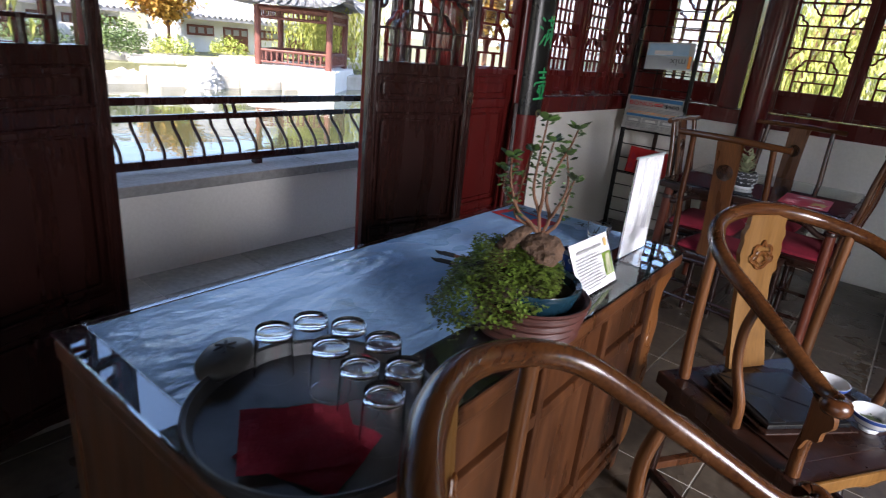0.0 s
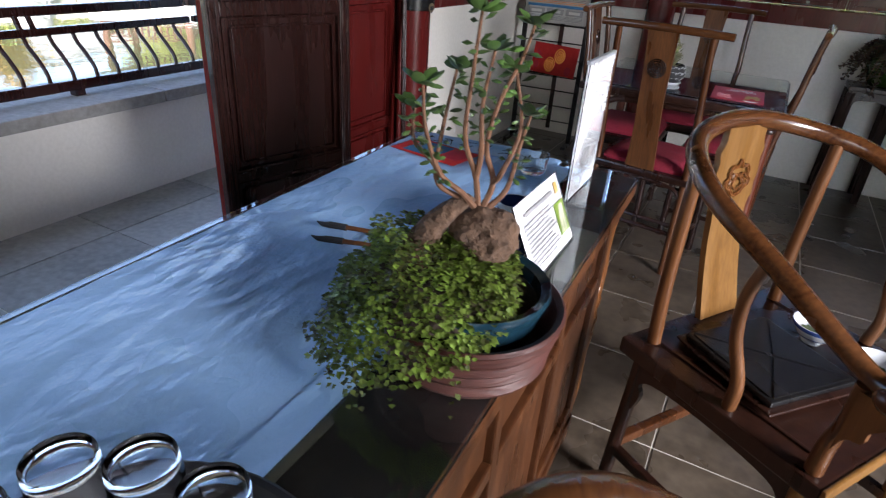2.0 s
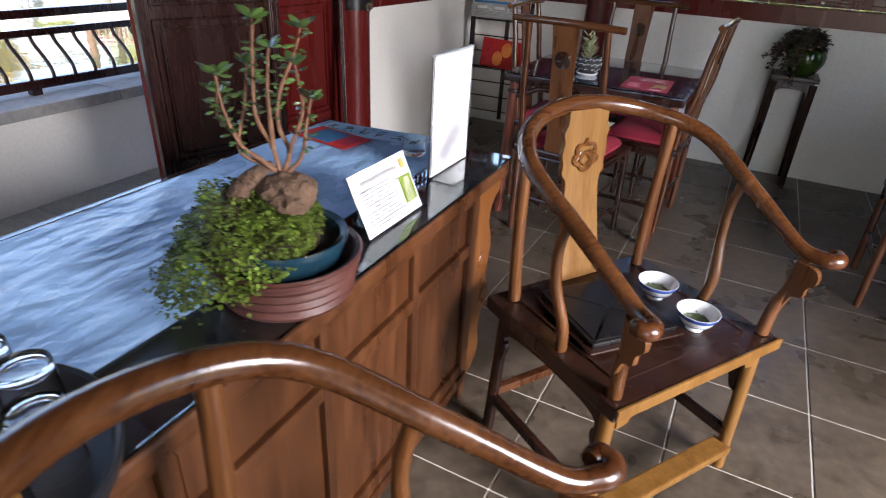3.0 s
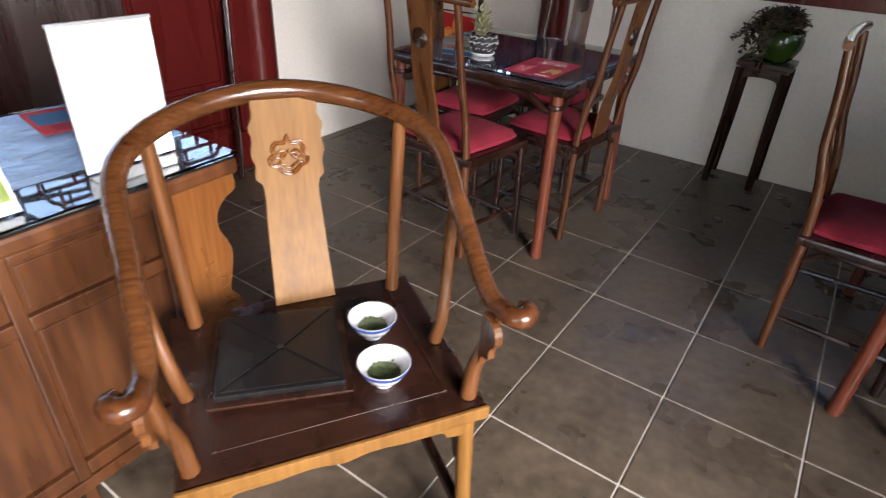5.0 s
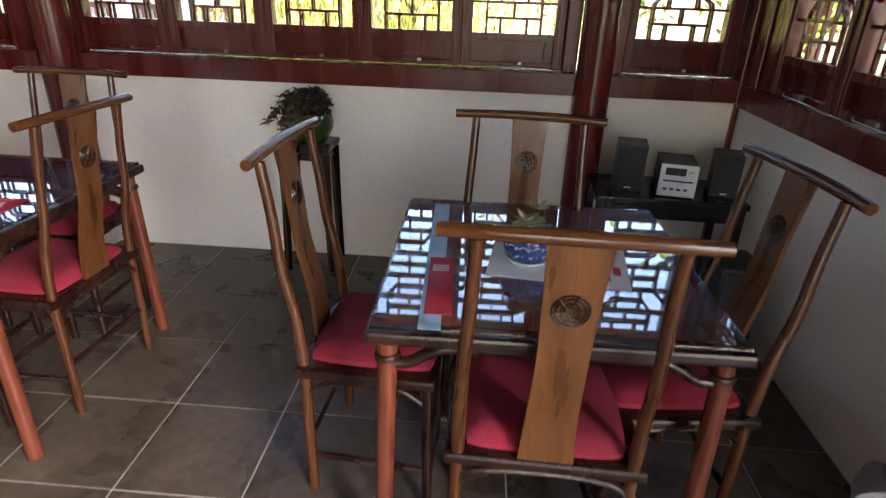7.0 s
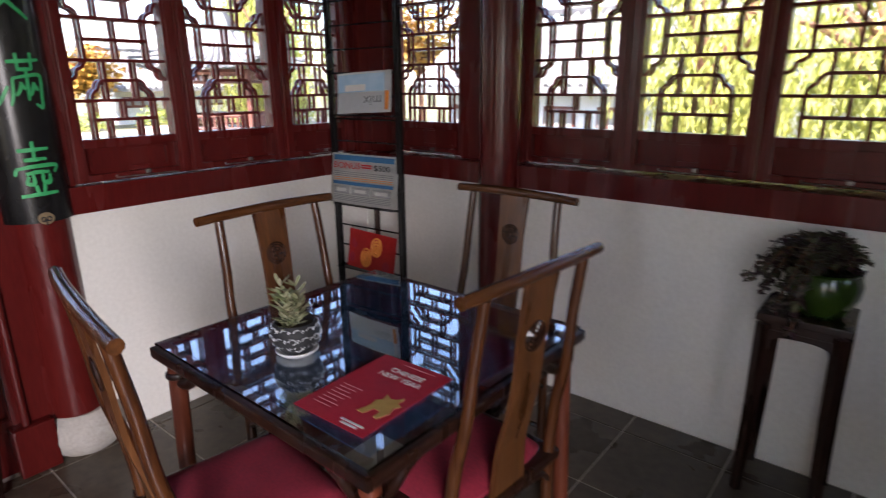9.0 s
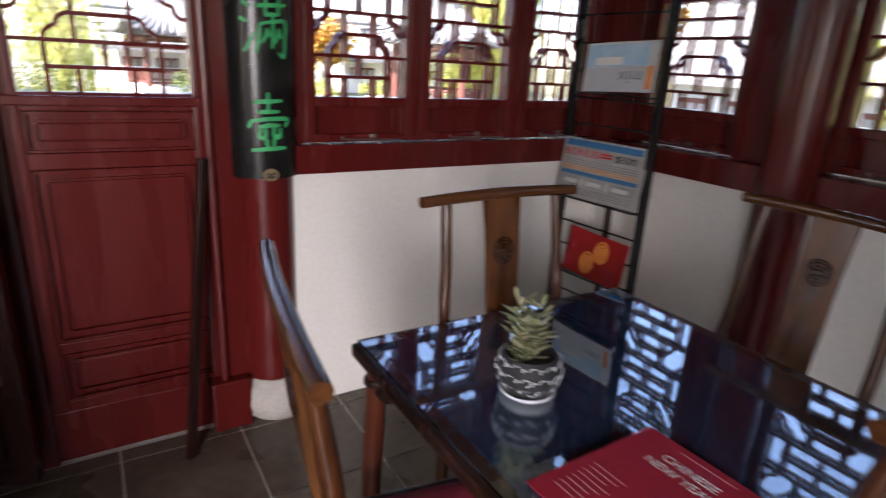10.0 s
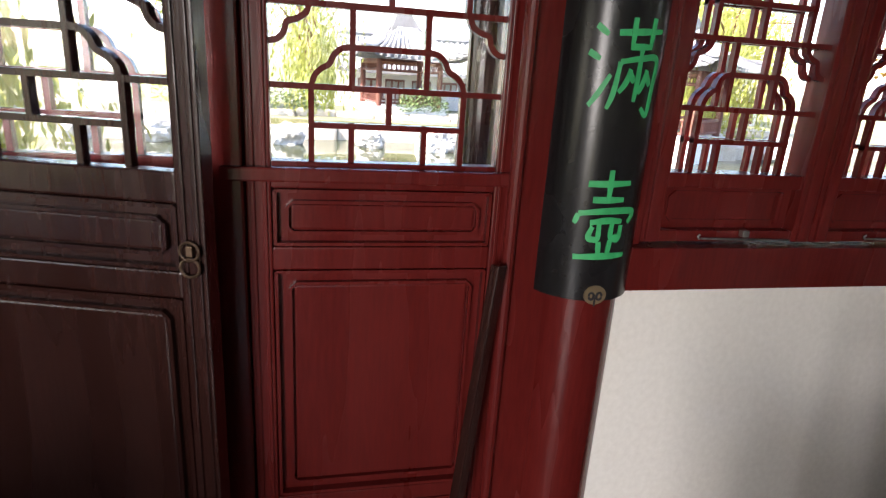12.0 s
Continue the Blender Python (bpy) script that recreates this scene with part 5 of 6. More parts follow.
def flat_sheet(name, cx, cy, w, h, turn, z, material, label, category, thick=0.0012):
    ob = tagged(part(name, bx(-w / 2, w / 2, -h / 2, h / 2, 0, thick), material), label, category)
    ob.matrix_world = pose(cx, cy, z, 0, 0, turn)
    return ob


def print_on(parent, x0, x1, y0, y1, material, z=0.0013, name="print"):
    return part(name, bx(x0, x1, y0, y1, z, z + 0.0007), material, parent)


# napkin: a few folded layers
nap = bmesh.new()
for k, (cx, cy, w, h, turn, z) in enumerate(((-0.258, 0.752, 0.165, 0.14, 18, 0.010), (-0.282, 0.748, 0.165, 0.14, 56, 0.015))):
    n = 12
    own = bmesh.new()
    g = [[own.verts.new((w * (i / n - 0.5), h * (j / n - 0.5), 0.004 * noise.noise((i * 0.4 + k * 7, j * 0.4, 1.5)) + 0.006 * abs(math.sin(i * 0.5 + k)) * (j / n))) for j in range(n + 1)] for i in range(n + 1)]
    for i in range(n):
        for j in range(n):
            own.faces.new((g[i][j], g[i + 1][j], g[i + 1][j + 1], g[i][j + 1]))
    bmesh.ops.solidify(own, geom=own.faces[:], thickness=0.002)
    merge(nap, own, pose(cx, cy, TOP + z, 0, 0, turn))
tagged(part("napkin", nap, NAPKIN, smooth=False), "crumpled dark red paper napkin on the tray", "napkin")

peb = bmesh.new()
bmesh.ops.create_icosphere(peb, subdivisions=4, radius=1)
for v in peb.verts:
    n = 1 + 0.07 * noise.noise(v.co * 2)
    v.co = Vector((v.co.x * 0.042 * n, v.co.y * 0.066 * n, 0.026 + v.co.z * 0.026 * n))
stone = tagged(part("paperweight_stone", peb, DARK_STONE, smooth=True), "smooth dark pebble with a dark brush mark", "stone")
stone.matrix_world = pose(-0.524, 0.776, TOP, 0, 0, 30)
mark = bmesh.new()
for a in range(6):
    sweep([(0.0, 0.0, 0.0525), (0.018 * math.cos(a * 1.05), 0.022 * math.sin(a * 1.05), 0.0505)], 0.0028, 5, mark)
tagged(part("brush_mark", mark, INK_BLACK, stone, "black painted star mark"), kind="stuff")

# two writing brushes
for (ax, ay), (bx_, by_) in (((-0.672, 1.541), (-0.46, 1.60)), ((-0.641, 1.488), (-0.43, 1.56))):
    t = thing("writing_brush", pose(ax, ay, TOP + 0.008, 0, 0, math.degrees(math.atan2(by_ - ay, bx_ - ax))), "black and brown writing brush lying on the glass", "brush", "writing brushes")
    part("handle", sweep([(0.022, 0, 0), (0.16, 0, 0)], [0.0050, 0.0042], 8), WOOD_MID, t, smooth=True)
    part("ferrule", sweep([(0.006, 0, 0), (0.042, 0, 0)], 0.0068, 8), INK_BLACK, t, smooth=True)
    part("tip", sweep(curve([(0.010, 0, 0), (-0.008, 0, -0.001), (-0.022, 0.003, 0.002)], 4), [0.0065, 0.005, 0.001], 7), INK_BLACK, t, smooth=True)

# calligraphy paper, flyer, cup, small glass
cal = flat_sheet("calligraphy_sheet", -0.660, 2.205, 0.36, 0.105, 9, TOP, INK_SKY, "pale sheet with black brush writing on the desk", "paper")
rng2 = random.Random(8)
inkm = bmesh.new()
for k in range(6):
    cx = -0.145 + k * 0.058
    for j in range(6):
        a, l = rng2.uniform(0, 3.14), rng2.uniform(0.008, 0.018)
        ox, oy = cx + rng2.uniform(-0.014, 0.014), rng2.uniform(-0.024, 0.024)
        sweep([(ox - l * math.cos(a), oy - l * math.sin(a), 0.0014), (ox, oy + 0.002, 0.0016), (ox + l * math.cos(a), oy + l * math.sin(a), 0.0014)], 0.0016, 5, inkm, 0.5)
tagged(part("brush_writing", inkm, INK_BLACK, cal), kind="stuff")
fl = flat_sheet("red_blue_flyer", -0.735, 2.090, 0.215, 0.125, -8, TOP + 0.0018, INK_RED, "red flyer with a blue picture on the desk", "flyer")
print_on(fl, -0.075, 0.03, -0.05, 0.05, INK_BLUE, name="blue_picture")
print_on(fl, 0.04, 0.095, -0.03, 0.045, INK_CRIMSON, name="dark_picture")
cupb = thing("blue_white_cup", pose(-0.365, 1.76, TOP), "small blue and white porcelain cup on the desk", "cup")
part("body", lathe([(0, 0.003), (0.021, 0.0), (0.027, 0.004), (0.034, 0.03), (0.036, 0.062), (0.0345, 0.062), (0.032, 0.03), (0.024, 0.008), (0, 0.008)], 28), CERAMIC_BLUE, cupb, smooth=True)
part("rim_band", lathe([(0.0364, 0.052), (0.0368, 0.060), (0.0362, 0.0635), (0.0345, 0.0635)], 28), CERAMIC_W, cupb, smooth=True)
flw = bmesh.new()
for a in range(9):
    sweep([((0.0347) * math.cos(a * 0.7 + d), (0.0347) * math.sin(a * 0.7 + d), 0.022 + 0.016 * (a % 2) + e) for d, e in ((-0.2, 0), (0, 0.01), (0.2, 0), (0, -0.008), (-0.2, 0))], 0.0014, 5, flw)
part("painted_flowers", flw, CERAMIC_W, cupb)
gl = tagged(no_shadow(part("small_glass_cup", lathe([(0, 0.004), (0.03, 0.0), (0.036, 0.01), (0.040, 0.05), (0.0385, 0.05), (0.034, 0.012), (0, 0.008)], 28), CUP_GLASS, smooth=True)), "small clear glass cup near the white board", "glass")
gl.matrix_world = pose(-0.455, 2.11, TOP)

# leaning acrylic card stand with a printed sheet
cs = thing("menu_card_stand", pose(-0.245, 1.687, TOP, 0, 0, 90) @ Matrix.Diagonal((1, 1, 0.87, 1)), "leaning clear acrylic stand with a printed card", "card stand")
own = no_shadow(part("acrylic_front", bx(-0.112, 0.112, -0.002, 0.001, 0, 0.158, 0.0006), ACRYLIC, cs))
lean = pose(0, 0, 0.002, -22, 0, 0)
own.matrix_local = lean
no_shadow(part("acrylic_foot", bx(-0.112, 0.112, 0, 0.085, 0, 0.003, 0.0006), ACRYLIC, cs))
sh = part("printed_card", bx(-0.108, 0.108, 0.0016, 0.0026, 0.003, 0.156), SHEET_BACK, cs, "white printed card with a plant picture")
sh.matrix_local = lean


def card_print(x0, x1, z0, z1, material, name):
    o = part(name, bx(x0, x1, -0.0036, -0.0026, z0, z1), material, sh)
    return o


for k in range(11):
    card_print(-0.095, 0.02 + 0.01 * ((k * 7) % 4), 0.018 + k * 0.009, 0.0205 + k * 0.009, INK_GREY, "text_line")
card_print(-0.08, 0.06, 0.124, 0.132, INK_GREY, "title_line")
card_print(0.052, 0.10, 0.030, 0.100, LEAF_MOSS, "plant_picture")
lf = bmesh.new()
for k in range(5):
    sweep([(0.060 + k * 0.007, -0.0040, 0.034), (0.064 + k * 0.006, -0.0040, 0.070), (0.072 + k * 0.004, -0.0040, 0.094)], 0.0016, 4, lf)
part("plant_shape", lf, LEAF_SUCC, sh)
card_print(0.075, 0.092, 0.118, 0.142, INK_GOLD, "small_emblem")

# upright white board in an acrylic holder
bs = thing("sign_holder", pose(-0.315, 2.062, TOP, 0, 0, 90), "upright clear acrylic holder with a blank white sheet", "sign holder")
part("white_sheet", bx(-0.105, 0.105, -0.0012, 0.0012, 0.006, 0.312), SHEET_BACK, bs, "blank white sheet")
no_shadow(part("front_plate", bx(-0.108, 0.108, -0.0042, -0.002, 0.002, 0.315, 0.0005), ACRYLIC, bs))
no_shadow(part("back_plate", bx(-0.108, 0.108, 0.002, 0.0042, 0.002, 0.315, 0.0005), ACRYLIC, bs))
part("top_strip", bx(-0.108, 0.108, -0.0044, 0.0044, 0.312, 0.319, 0.001), PLASTIC_SILVER, bs, "thin grey top edge")
no_shadow(part("foot_plate", bx(-0.108, 0.108, -0.075, 0.045, 0, 0.002, 0.0004), ACRYLIC, bs))

# ---- tea things on the armchair ----
SEAT = 0.4845
box = thing("tea_tray_box", pose(0.190, 2.025, SEAT, 0, 0, -41), "low black wooden tea tray with sunken triangles", "tea tray")
hb = 0.125
part("tray_body", bx(-hb, hb, -hb, hb, 0.019, 0.034, 0.004), BLACK_PAINT, box)
for s in (-1, 1):
    part("runner", bx(-hb + 0.02, hb - 0.02, s * 0.09 - 0.012, s * 0.09 + 0.012, 0, 0.011, 0.002), BLACK_PAINT, box)
tri = [((-1, -1), (1, -1), (0.05, 0.02)), ((1, -1), (1, 1), (0.05, 0.02)), ((1, 1), (-1, 1), (0.05, 0.02)), ((-1, 1), (-1, -1), (0.05, 0.02))]
for a, b, c in tri:
    m = [(a[i] + b[i] + c[i]) / 3 for i in (0, 1)]
    o = slab([((p[0] * 0.93 + m[0] * 0.07) * hb * 0.95, (p[1] * 0.93 + m[1] * 0.07) * hb * 0.95) for p in (a, b, c)], 0.0025, None, Matrix.Translation((0, 0, 0.0345)))
    part("top_wedge", o, BLACK_PAINT, box)
part("drain_hole", lathe([(0.003, 0.0375), (0.005, 0.0380), (0.006, 0.0372)], 12), INK_BLACK, box)
part("base_frame", bx(-hb - 0.014, hb + 0.014, -hb - 0.014, hb + 0.014, 0.0112, 0.0185, 0.003), WOOD_DARK, box, "dark wooden base frame")


def tea_bowl(m, material):
    t = thing("tea_bowl", m, "white porcelain bowl with a blue rim and tea leaves", "bowl", "tea bowls on the armchair")
    part("bowl", lathe([(0, 0.004), (0.022, 0.0), (0.024, 0.006), (0.022, 0.010), (0.038, 0.020), (0.052, 0.046), (0.0545, 0.054), (0.0525, 0.054), (0.049, 0.046), (0.036, 0.024), (0.020, 0.014), (0, 0.013)], 36), CERAMIC_W, t, smooth=True)
    band = lathe([(0.0505, 0.0415), (0.0535, 0.047), (0.0550, 0.0525), (0.0542, 0.0535)], 36)
    part("blue_rim", band, CERAMIC_BLUE, t, "cobalt blue painted rim", smooth=True)
    part("blue_line", lathe([(0.0402, 0.0225), (0.0412, 0.0238), (0.0418, 0.0250)], 36), CERAMIC_BLUE, t, "thin cobalt blue line", smooth=True)
    part("inner_ring", lathe([(0.0428, 0.0350), (0.0436, 0.0362)], 36), CERAMIC_BLUE, t, "thin cobalt blue ring inside", smooth=True)
    part("tea", lathe([(0, 0.024), (0.0345, 0.024)], 24), material, t, "pale green tea water")
    lv = bmesh.new()
    r3 = random.Random(11)
    for k in range(60):
        a, r = r3.uniform(0, 6.28), 0.03 * math.sqrt(r3.random())
        leaf_quad(lv, (r * math.cos(a), r * math.sin(a), 0.0245 + r3.random() * 0.004), (r3.uniform(-1, 1), r3.uniform(-1, 1), 0.15), 0.005, 0.010, 0.1)
    tagged(part("tea_leaves", lv, TEA, t, "wet dark green tea leaves"), kind="stuff")
    return t


b1 = tea_bowl(pose(0.288, 2.207, SEAT), TEA_WATER)
copy_thing(b1, pose(0.405, 2.108, SEAT, 0, 0, 80))


# ---- on the first table ----
def painted_pot(m, label, leaves, r=0.062, dark=True):
    t = thing("succulent_pot", m, label, "potted plant")
    k = r / 0.062
    part("pot", lathe([(a * k, b * k) for a, b in [(0, 0.014), (0.042, 0.012), (0.060, 0.032), (0.065, 0.056), (0.058, 0.082), (0.052, 0.090), (0.047, 0.088), (0.05, 0.075), (0, 0.074)]], 32), INK_BLACK if dark else CERAMIC_BLUE, t, smooth=True)
    part("saucer", lathe([(a * k, b * k) for a, b in [(0, 0.0), (0.045, 0.0), (0.056, 0.010), (0.054, 0.014), (0.04, 0.008), (0, 0.008)]], 32), CERAMIC_W, t, smooth=True)
    dec = bmesh.new()
    r4 = random.Random(3)
    for ring, (rr, zz, n) in enumerate(((0.0600, 0.034, 11), (0.0655, 0.056, 12), (0.0600, 0.078, 11))):
        for j in range(n):
            a = 2 * math.pi * (j + ring * 0.5) / n
            p0 = [((rr) * k * math.cos(a + d), (rr) * k * math.sin(a + d), zz * k + e) for d, e in ((-0.17, 0), (-0.05, 0.007), (0.10, 0.006), (0.16, -0.003), (0.02, -0.008), (-0.12, -0.005), (-0.17, 0))]
            sweep([q for q in p0[:r4.randint(3, 6)]], 0.0012 * k, 5, dec)
            sweep([(rr * k * math.cos(a + 0.24 + 0.05 * math.cos(u)), rr * k * math.sin(a + 0.24 + 0.05 * math.cos(u)), zz * k + 0.004 * math.sin(u)) for u in (0, 1, 2, 3, 4.5)], 0.0013 * k, 5, dec)
    tagged(part("painted_scrolls", dec, CERAMIC_W, t, "painted white scroll pattern"), kind="stuff")
    part("soil", lathe([(0, 0.078 * k), (0.048 * k, 0.077 * k)], 20), SOIL, t)
    lv = bmesh.new()
    leaves(lv, k)
    part("leaves", lv, LEAF_SUCC, t, "pale green pointed leaves", smooth=True)
    return t


def spiky(lv, k):
    r5 = random.Random(6)
    for s in range(9):
        a0, b0 = r5.uniform(0, 6.28), r5.uniform(0, 0.03)
        base = Vector((b0 * math.cos(a0), b0 * math.sin(a0), 0.078))
        hgt = r5.uniform(0.04, 0.115)
        for q in range(6):
            at = base + Vector((0.01 * math.cos(a0), 0.01 * math.sin(a0), 1)).normalized() * hgt * q / 5
            for w in range(3):
                a = r5.uniform(0, 6.28)
                thick_leaf(lv, at, (math.cos(a), math.sin(a), r5.uniform(0.2, 1.1)), 0.010, r5.uniform(0.028, 0.046), 0.003)


def broad(lv, k):
    r5 = random.Random(9)
    for s in range(7):
        a0, b0 = r5.uniform(0, 6.28), r5.uniform(0.0, 0.05)
        base = Vector((b0 * math.cos(a0), b0 * math.sin(a0), 0.09 + r5.uniform(0.0, 0.05)))
        for q in range(9):
            a = q * 0.75 + r5.random()
            thick_leaf(lv, base, (math.cos(a), math.sin(a), r5.uniform(0.1, 0.9)), 0.018, r5.uniform(0.035, 0.058), 0.004)


painted_pot(pose(-0.376, 3.715, 0.7715), "pale spiky succulent in a black and white pot", spiky)
NY_CARD = pose(-0.066, 3.700, 0.7720, 0, 0, 1.5)
poster = tagged(part("festival_flyer", bx(-0.108, 0.108, -0.150, 0.150, 0, 0.001), INK_CRIMSON), "crimson festival flyer with white words and gold emblem", "flyer")
poster.matrix_world = NY_CARD
for txt, y, s in (("CHINESE", 0.090, 0.026), ("NEW YEAR", 0.062, 0.026)):
    writing(txt, s, pose(0.010, y, 0.0012, 0, 0, 0), INK_WHITE, poster, "title_word", 0.0004, "CENTER")
for k in range(8):
    print_on(poster, -0.085, -0.085 + 0.062 - 0.008 * (k % 3), -0.02 - k * 0.013, -0.0182 - k * 0.013, INK_PINK, 0.001, "text_line")
print_on(poster, -0.03, 0.07, 0.132, 0.1335, INK_PINK, 0.001, "text_line")
print_on(poster, 0.02, 0.085, -0.128, -0.122, INK_WHITE, 0.001, "text_line")
print_on(poster, 0.03, 0.075, -0.138, -0.132, INK_WHITE, 0.001, "text_line")
em = [(0.025, -0.085), (0.034, -0.05), (0.028, -0.03), (0.04, -0.02), (0.035, 0.005), (0.052, -0.008), (0.066, -0.004), (0.08, 0.012), (0.08, -0.012), (0.096, -0.02), (0.086, -0.034), (0.092, -0.055), (0.084, -0.085), (0.072, -0.084), (0.07, -0.06), (0.05, -0.058), (0.044, -0.085)]
part("gold_emblem", slab(em, 0.0008, None, Matrix.Translation((0, 0, 0.001))), INK_GOLD, poster)

# ---- on the second table ----
painted_pot(pose(1.655, 3.64, 0.7595), "broad-leaved succulent in a blue and white pot", broad, 0.068, False)
pm = flat_sheet("table_mat_sheet", 1.745, 3.66, 0.38, 0.29, -7, 0.7575, PAPER, "white paper sheet under the plant pot", "paper")
for x, y in ((0.12, -0.10), (0.15, -0.06), (0.1, 0.1)):
    print_on(pm, x, x + 0.02, y, y + 0.05, INK_RED, name="red_blossom")
bs2 = flat_sheet("blue_runner", 1.400, 3.66, 0.052, 0.82, 2, 0.7572, INK_SKY, "long pale blue paper strip on the table", "paper")
fl2 = flat_sheet("red_flyer", 1.424, 3.47, 0.066, 0.31, 2, 0.7590, INK_CRIMSON, "crimson flyer on the second table", "flyer")
for k in range(3):
    print_on(fl2, -0.025, 0.02, 0.10 - k * 0.014, 0.106 - k * 0.014, INK_WHITE, name="text_line")

# ---- plant stand ----
st = thing("plant_stand", pose(0.612, 5.075, 0) @ Matrix.Diagonal((0.88, 0.8, 1, 1)), "tall slender dark wooden plant stand by the wall", "plant stand")
part("top", bx(-0.155, 0.155, -0.155, 0.155, 0.672, 0.70, 0.006), WOOD_DARK, st)
part("waist", bx(-0.13, 0.13, -0.13, 0.13, 0.64, 0.672, 0.004), WOOD_DARK, st)
for sx in (-1, 1):
    for sy in (-1, 1):
        part("leg", sweep([(sx * 0.125, sy * 0.125, 0.66), (sx * 0.128, sy * 0.128, 0.35), (sx * 0.138, sy * 0.138, 0)], [0.029, 0.026, 0.022], 4), WOOD_DARK, st)
for s in (-1, 1):
    arch = [(-0.11, 0), (0.11, 0), (0.11, -0.075)] + [(p.x, p.y) for p in curve([(0.10, -0.07, 0), (0.092, -0.035, 0), (0.06, -0.022, 0), (0, -0.018, 0), (-0.06, -0.022, 0), (-0.092, -0.035, 0), (-0.10, -0.07, 0)], 4)] + [(-0.11, -0.075)]
    for sw in (0, 1):
        o = slab(arch, 0.012)
        m = Matrix.Translation((0, s * 0.128 + 0.006, 0.642)) @ UP
        merge(None, o, (pose(0, 0, 0, 0, 0, 90) if sw else Matrix.Identity(4)) @ m)
        part("apron", o, WOOD_DARK, st)
gp = thing("trailing_plant", pose(0.640, 5.06, 0.7005), "trailing purple-green plant in a green glazed pot", "potted plant")
part("pot", lathe([(0, 0.0), (0.055, 0.0), (0.075, 0.015), (0.108, 0.075), (0.112, 0.115), (0.100, 0.150), (0.106, 0.160), (0.098, 0.162), (0.090, 0.145), (0, 0.14)], 36), CERAMIC_GREEN, gp, "shiny green glazed round pot", smooth=True)
lv, sm = bmesh.new(), bmesh.new()
r6 = random.Random(21)
for k in range(46):
    a = r6.uniform(2.2, 4.6) if k < 22 else r6.uniform(0, 6.28)
    reach = r6.uniform(0.12, 0.25) if k < 22 else r6.uniform(0.04, 0.11)
    drop = r6.uniform(0.02, 0.20) if k < 22 else r6.uniform(-0.06, 0.03)
    pts = curve([(0.03 * math.cos(a), 0.03 * math.sin(a), 0.15), (reach * 0.5 * math.cos(a), reach * 0.5 * math.sin(a), 0.21 + r6.uniform(0, 0.05)), (reach * math.cos(a), min(reach * math.sin(a), 0.12), 0.17 - drop)], 7)
    sweep(pts, [0.0025, 0.0015], 5, sm)
    for q in pts[2:]:
        for w in range(3):
            d = (r6.uniform(-1, 1), r6.uniform(-1, 1), r6.uniform(-0.5, 0.8))
            s = r6.uniform(0.018, 0.034)
            leaf_quad(lv, q, d, s, s * 1.15, 0.3)
part("leaves", lv, LEAF_PURPLE, gp, "small purplish green leaves")
tagged(part("stem_tangle", sm, BARK, gp), kind="stuff")

# ---- music corner ----
ct = thing("corner_table", pose(2.42, 4.90, 0, 0, 0, -2), "low black lacquered table in the corner", "side table")
part("top", bx(-0.36, 0.33, -0.19, 0.19, 0.575, 0.603, 0.005), BLACK_PAINT, ct)
for sx in (-0.33, 0.30):
    for sy in (-0.16, 0.16):
        part("leg", bx(sx - 0.02, sx + 0.02, sy - 0.02, sy + 0.02, 0, 0.576, 0.004), BLACK_PAINT, ct)
for s in (-1, 1):
    part("apron", bx(-0.31, 0.28, s * 0.16 - 0.008, s * 0.16 + 0.008, 0.50, 0.576, 0.003), BLACK_PAINT, ct)


def speaker(m):
    t = thing("loudspeaker", m, "small black box loudspeaker on the corner table", "loudspeaker", "pair of loudspeakers")
    part("cabinet", bx(-0.075, 0.075, -0.09, 0.09, 0, 0.245, 0.005), PLASTIC_BLACK, t)
    part("grille", bx(-0.066, 0.066, -0.098, -0.0905, 0.012, 0.235, 0.004), INK_BLACK, t, "black cloth grille")
    part("badge", bx(-0.018, 0.018, -0.1, -0.0975, 0.018, 0.026, 0.001), PLASTIC_SILVER, t)
    return t


sp = speaker(pose(2.225, 4.90, 0.604, 0, 0, -10) @ Matrix.Diagonal((0.9, 0.9, 0.9, 1)))
copy_thing(sp, pose(2.665, 4.87, 0.604, 0, 0, -14) @ Matrix.Diagonal((0.9, 0.9, 0.9, 1)))
hi = thing("stereo_unit", pose(2.435, 4.86, 0.604, 0, 0, -10), "silver and black compact stereo on the corner table", "stereo")
part("case", bx(-0.082, 0.082, -0.10, 0.12, 0.004, 0.155, 0.004), PLASTIC_BLACK, hi)
part("front_panel", bx(-0.083, 0.083, -0.108, -0.1, 0.004, 0.156, 0.003), PLASTIC_SILVER, hi, "silver front panel")
part("display", bx(-0.06, 0.03, -0.1095, -0.1075, 0.105, 0.14, 0.001), INK_BLACK, hi)
part("slot", bx(-0.065, 0.065, -0.1095, -0.1075, 0.075, 0.082, 0.0005), INK_BLACK, hi)
kn = lathe([(0, 0.012), (0.012, 0.012), (0.013, 0.0), (0, 0)], 16)
o = part("knob", merge(None, kn, Matrix.Translation((0.055, -0.108, 0.118)) @ UP), PLASTIC_SILVER, hi, smooth=True)
for k in range(4):
    part("button", bx(-0.06 + k * 0.03, -0.042 + k * 0.03, -0.110, -0.1075, 0.035, 0.045, 0.001), PLASTIC_BLACK, hi)
sc = thing("floor_loudspeaker", pose(2.60, 4.42, 0), "tall black loudspeaker box on the floor", "loudspeaker")
part("cabinet", bx(-0.09, 0.09, -0.11, 0.11, 0.0, 0.46, 0.006), PLASTIC_BLACK, sc)
part("grille", bx(-0.08, 0.08, -0.118, -0.1105, 0.02, 0.44, 0.004), INK_BLACK, sc)

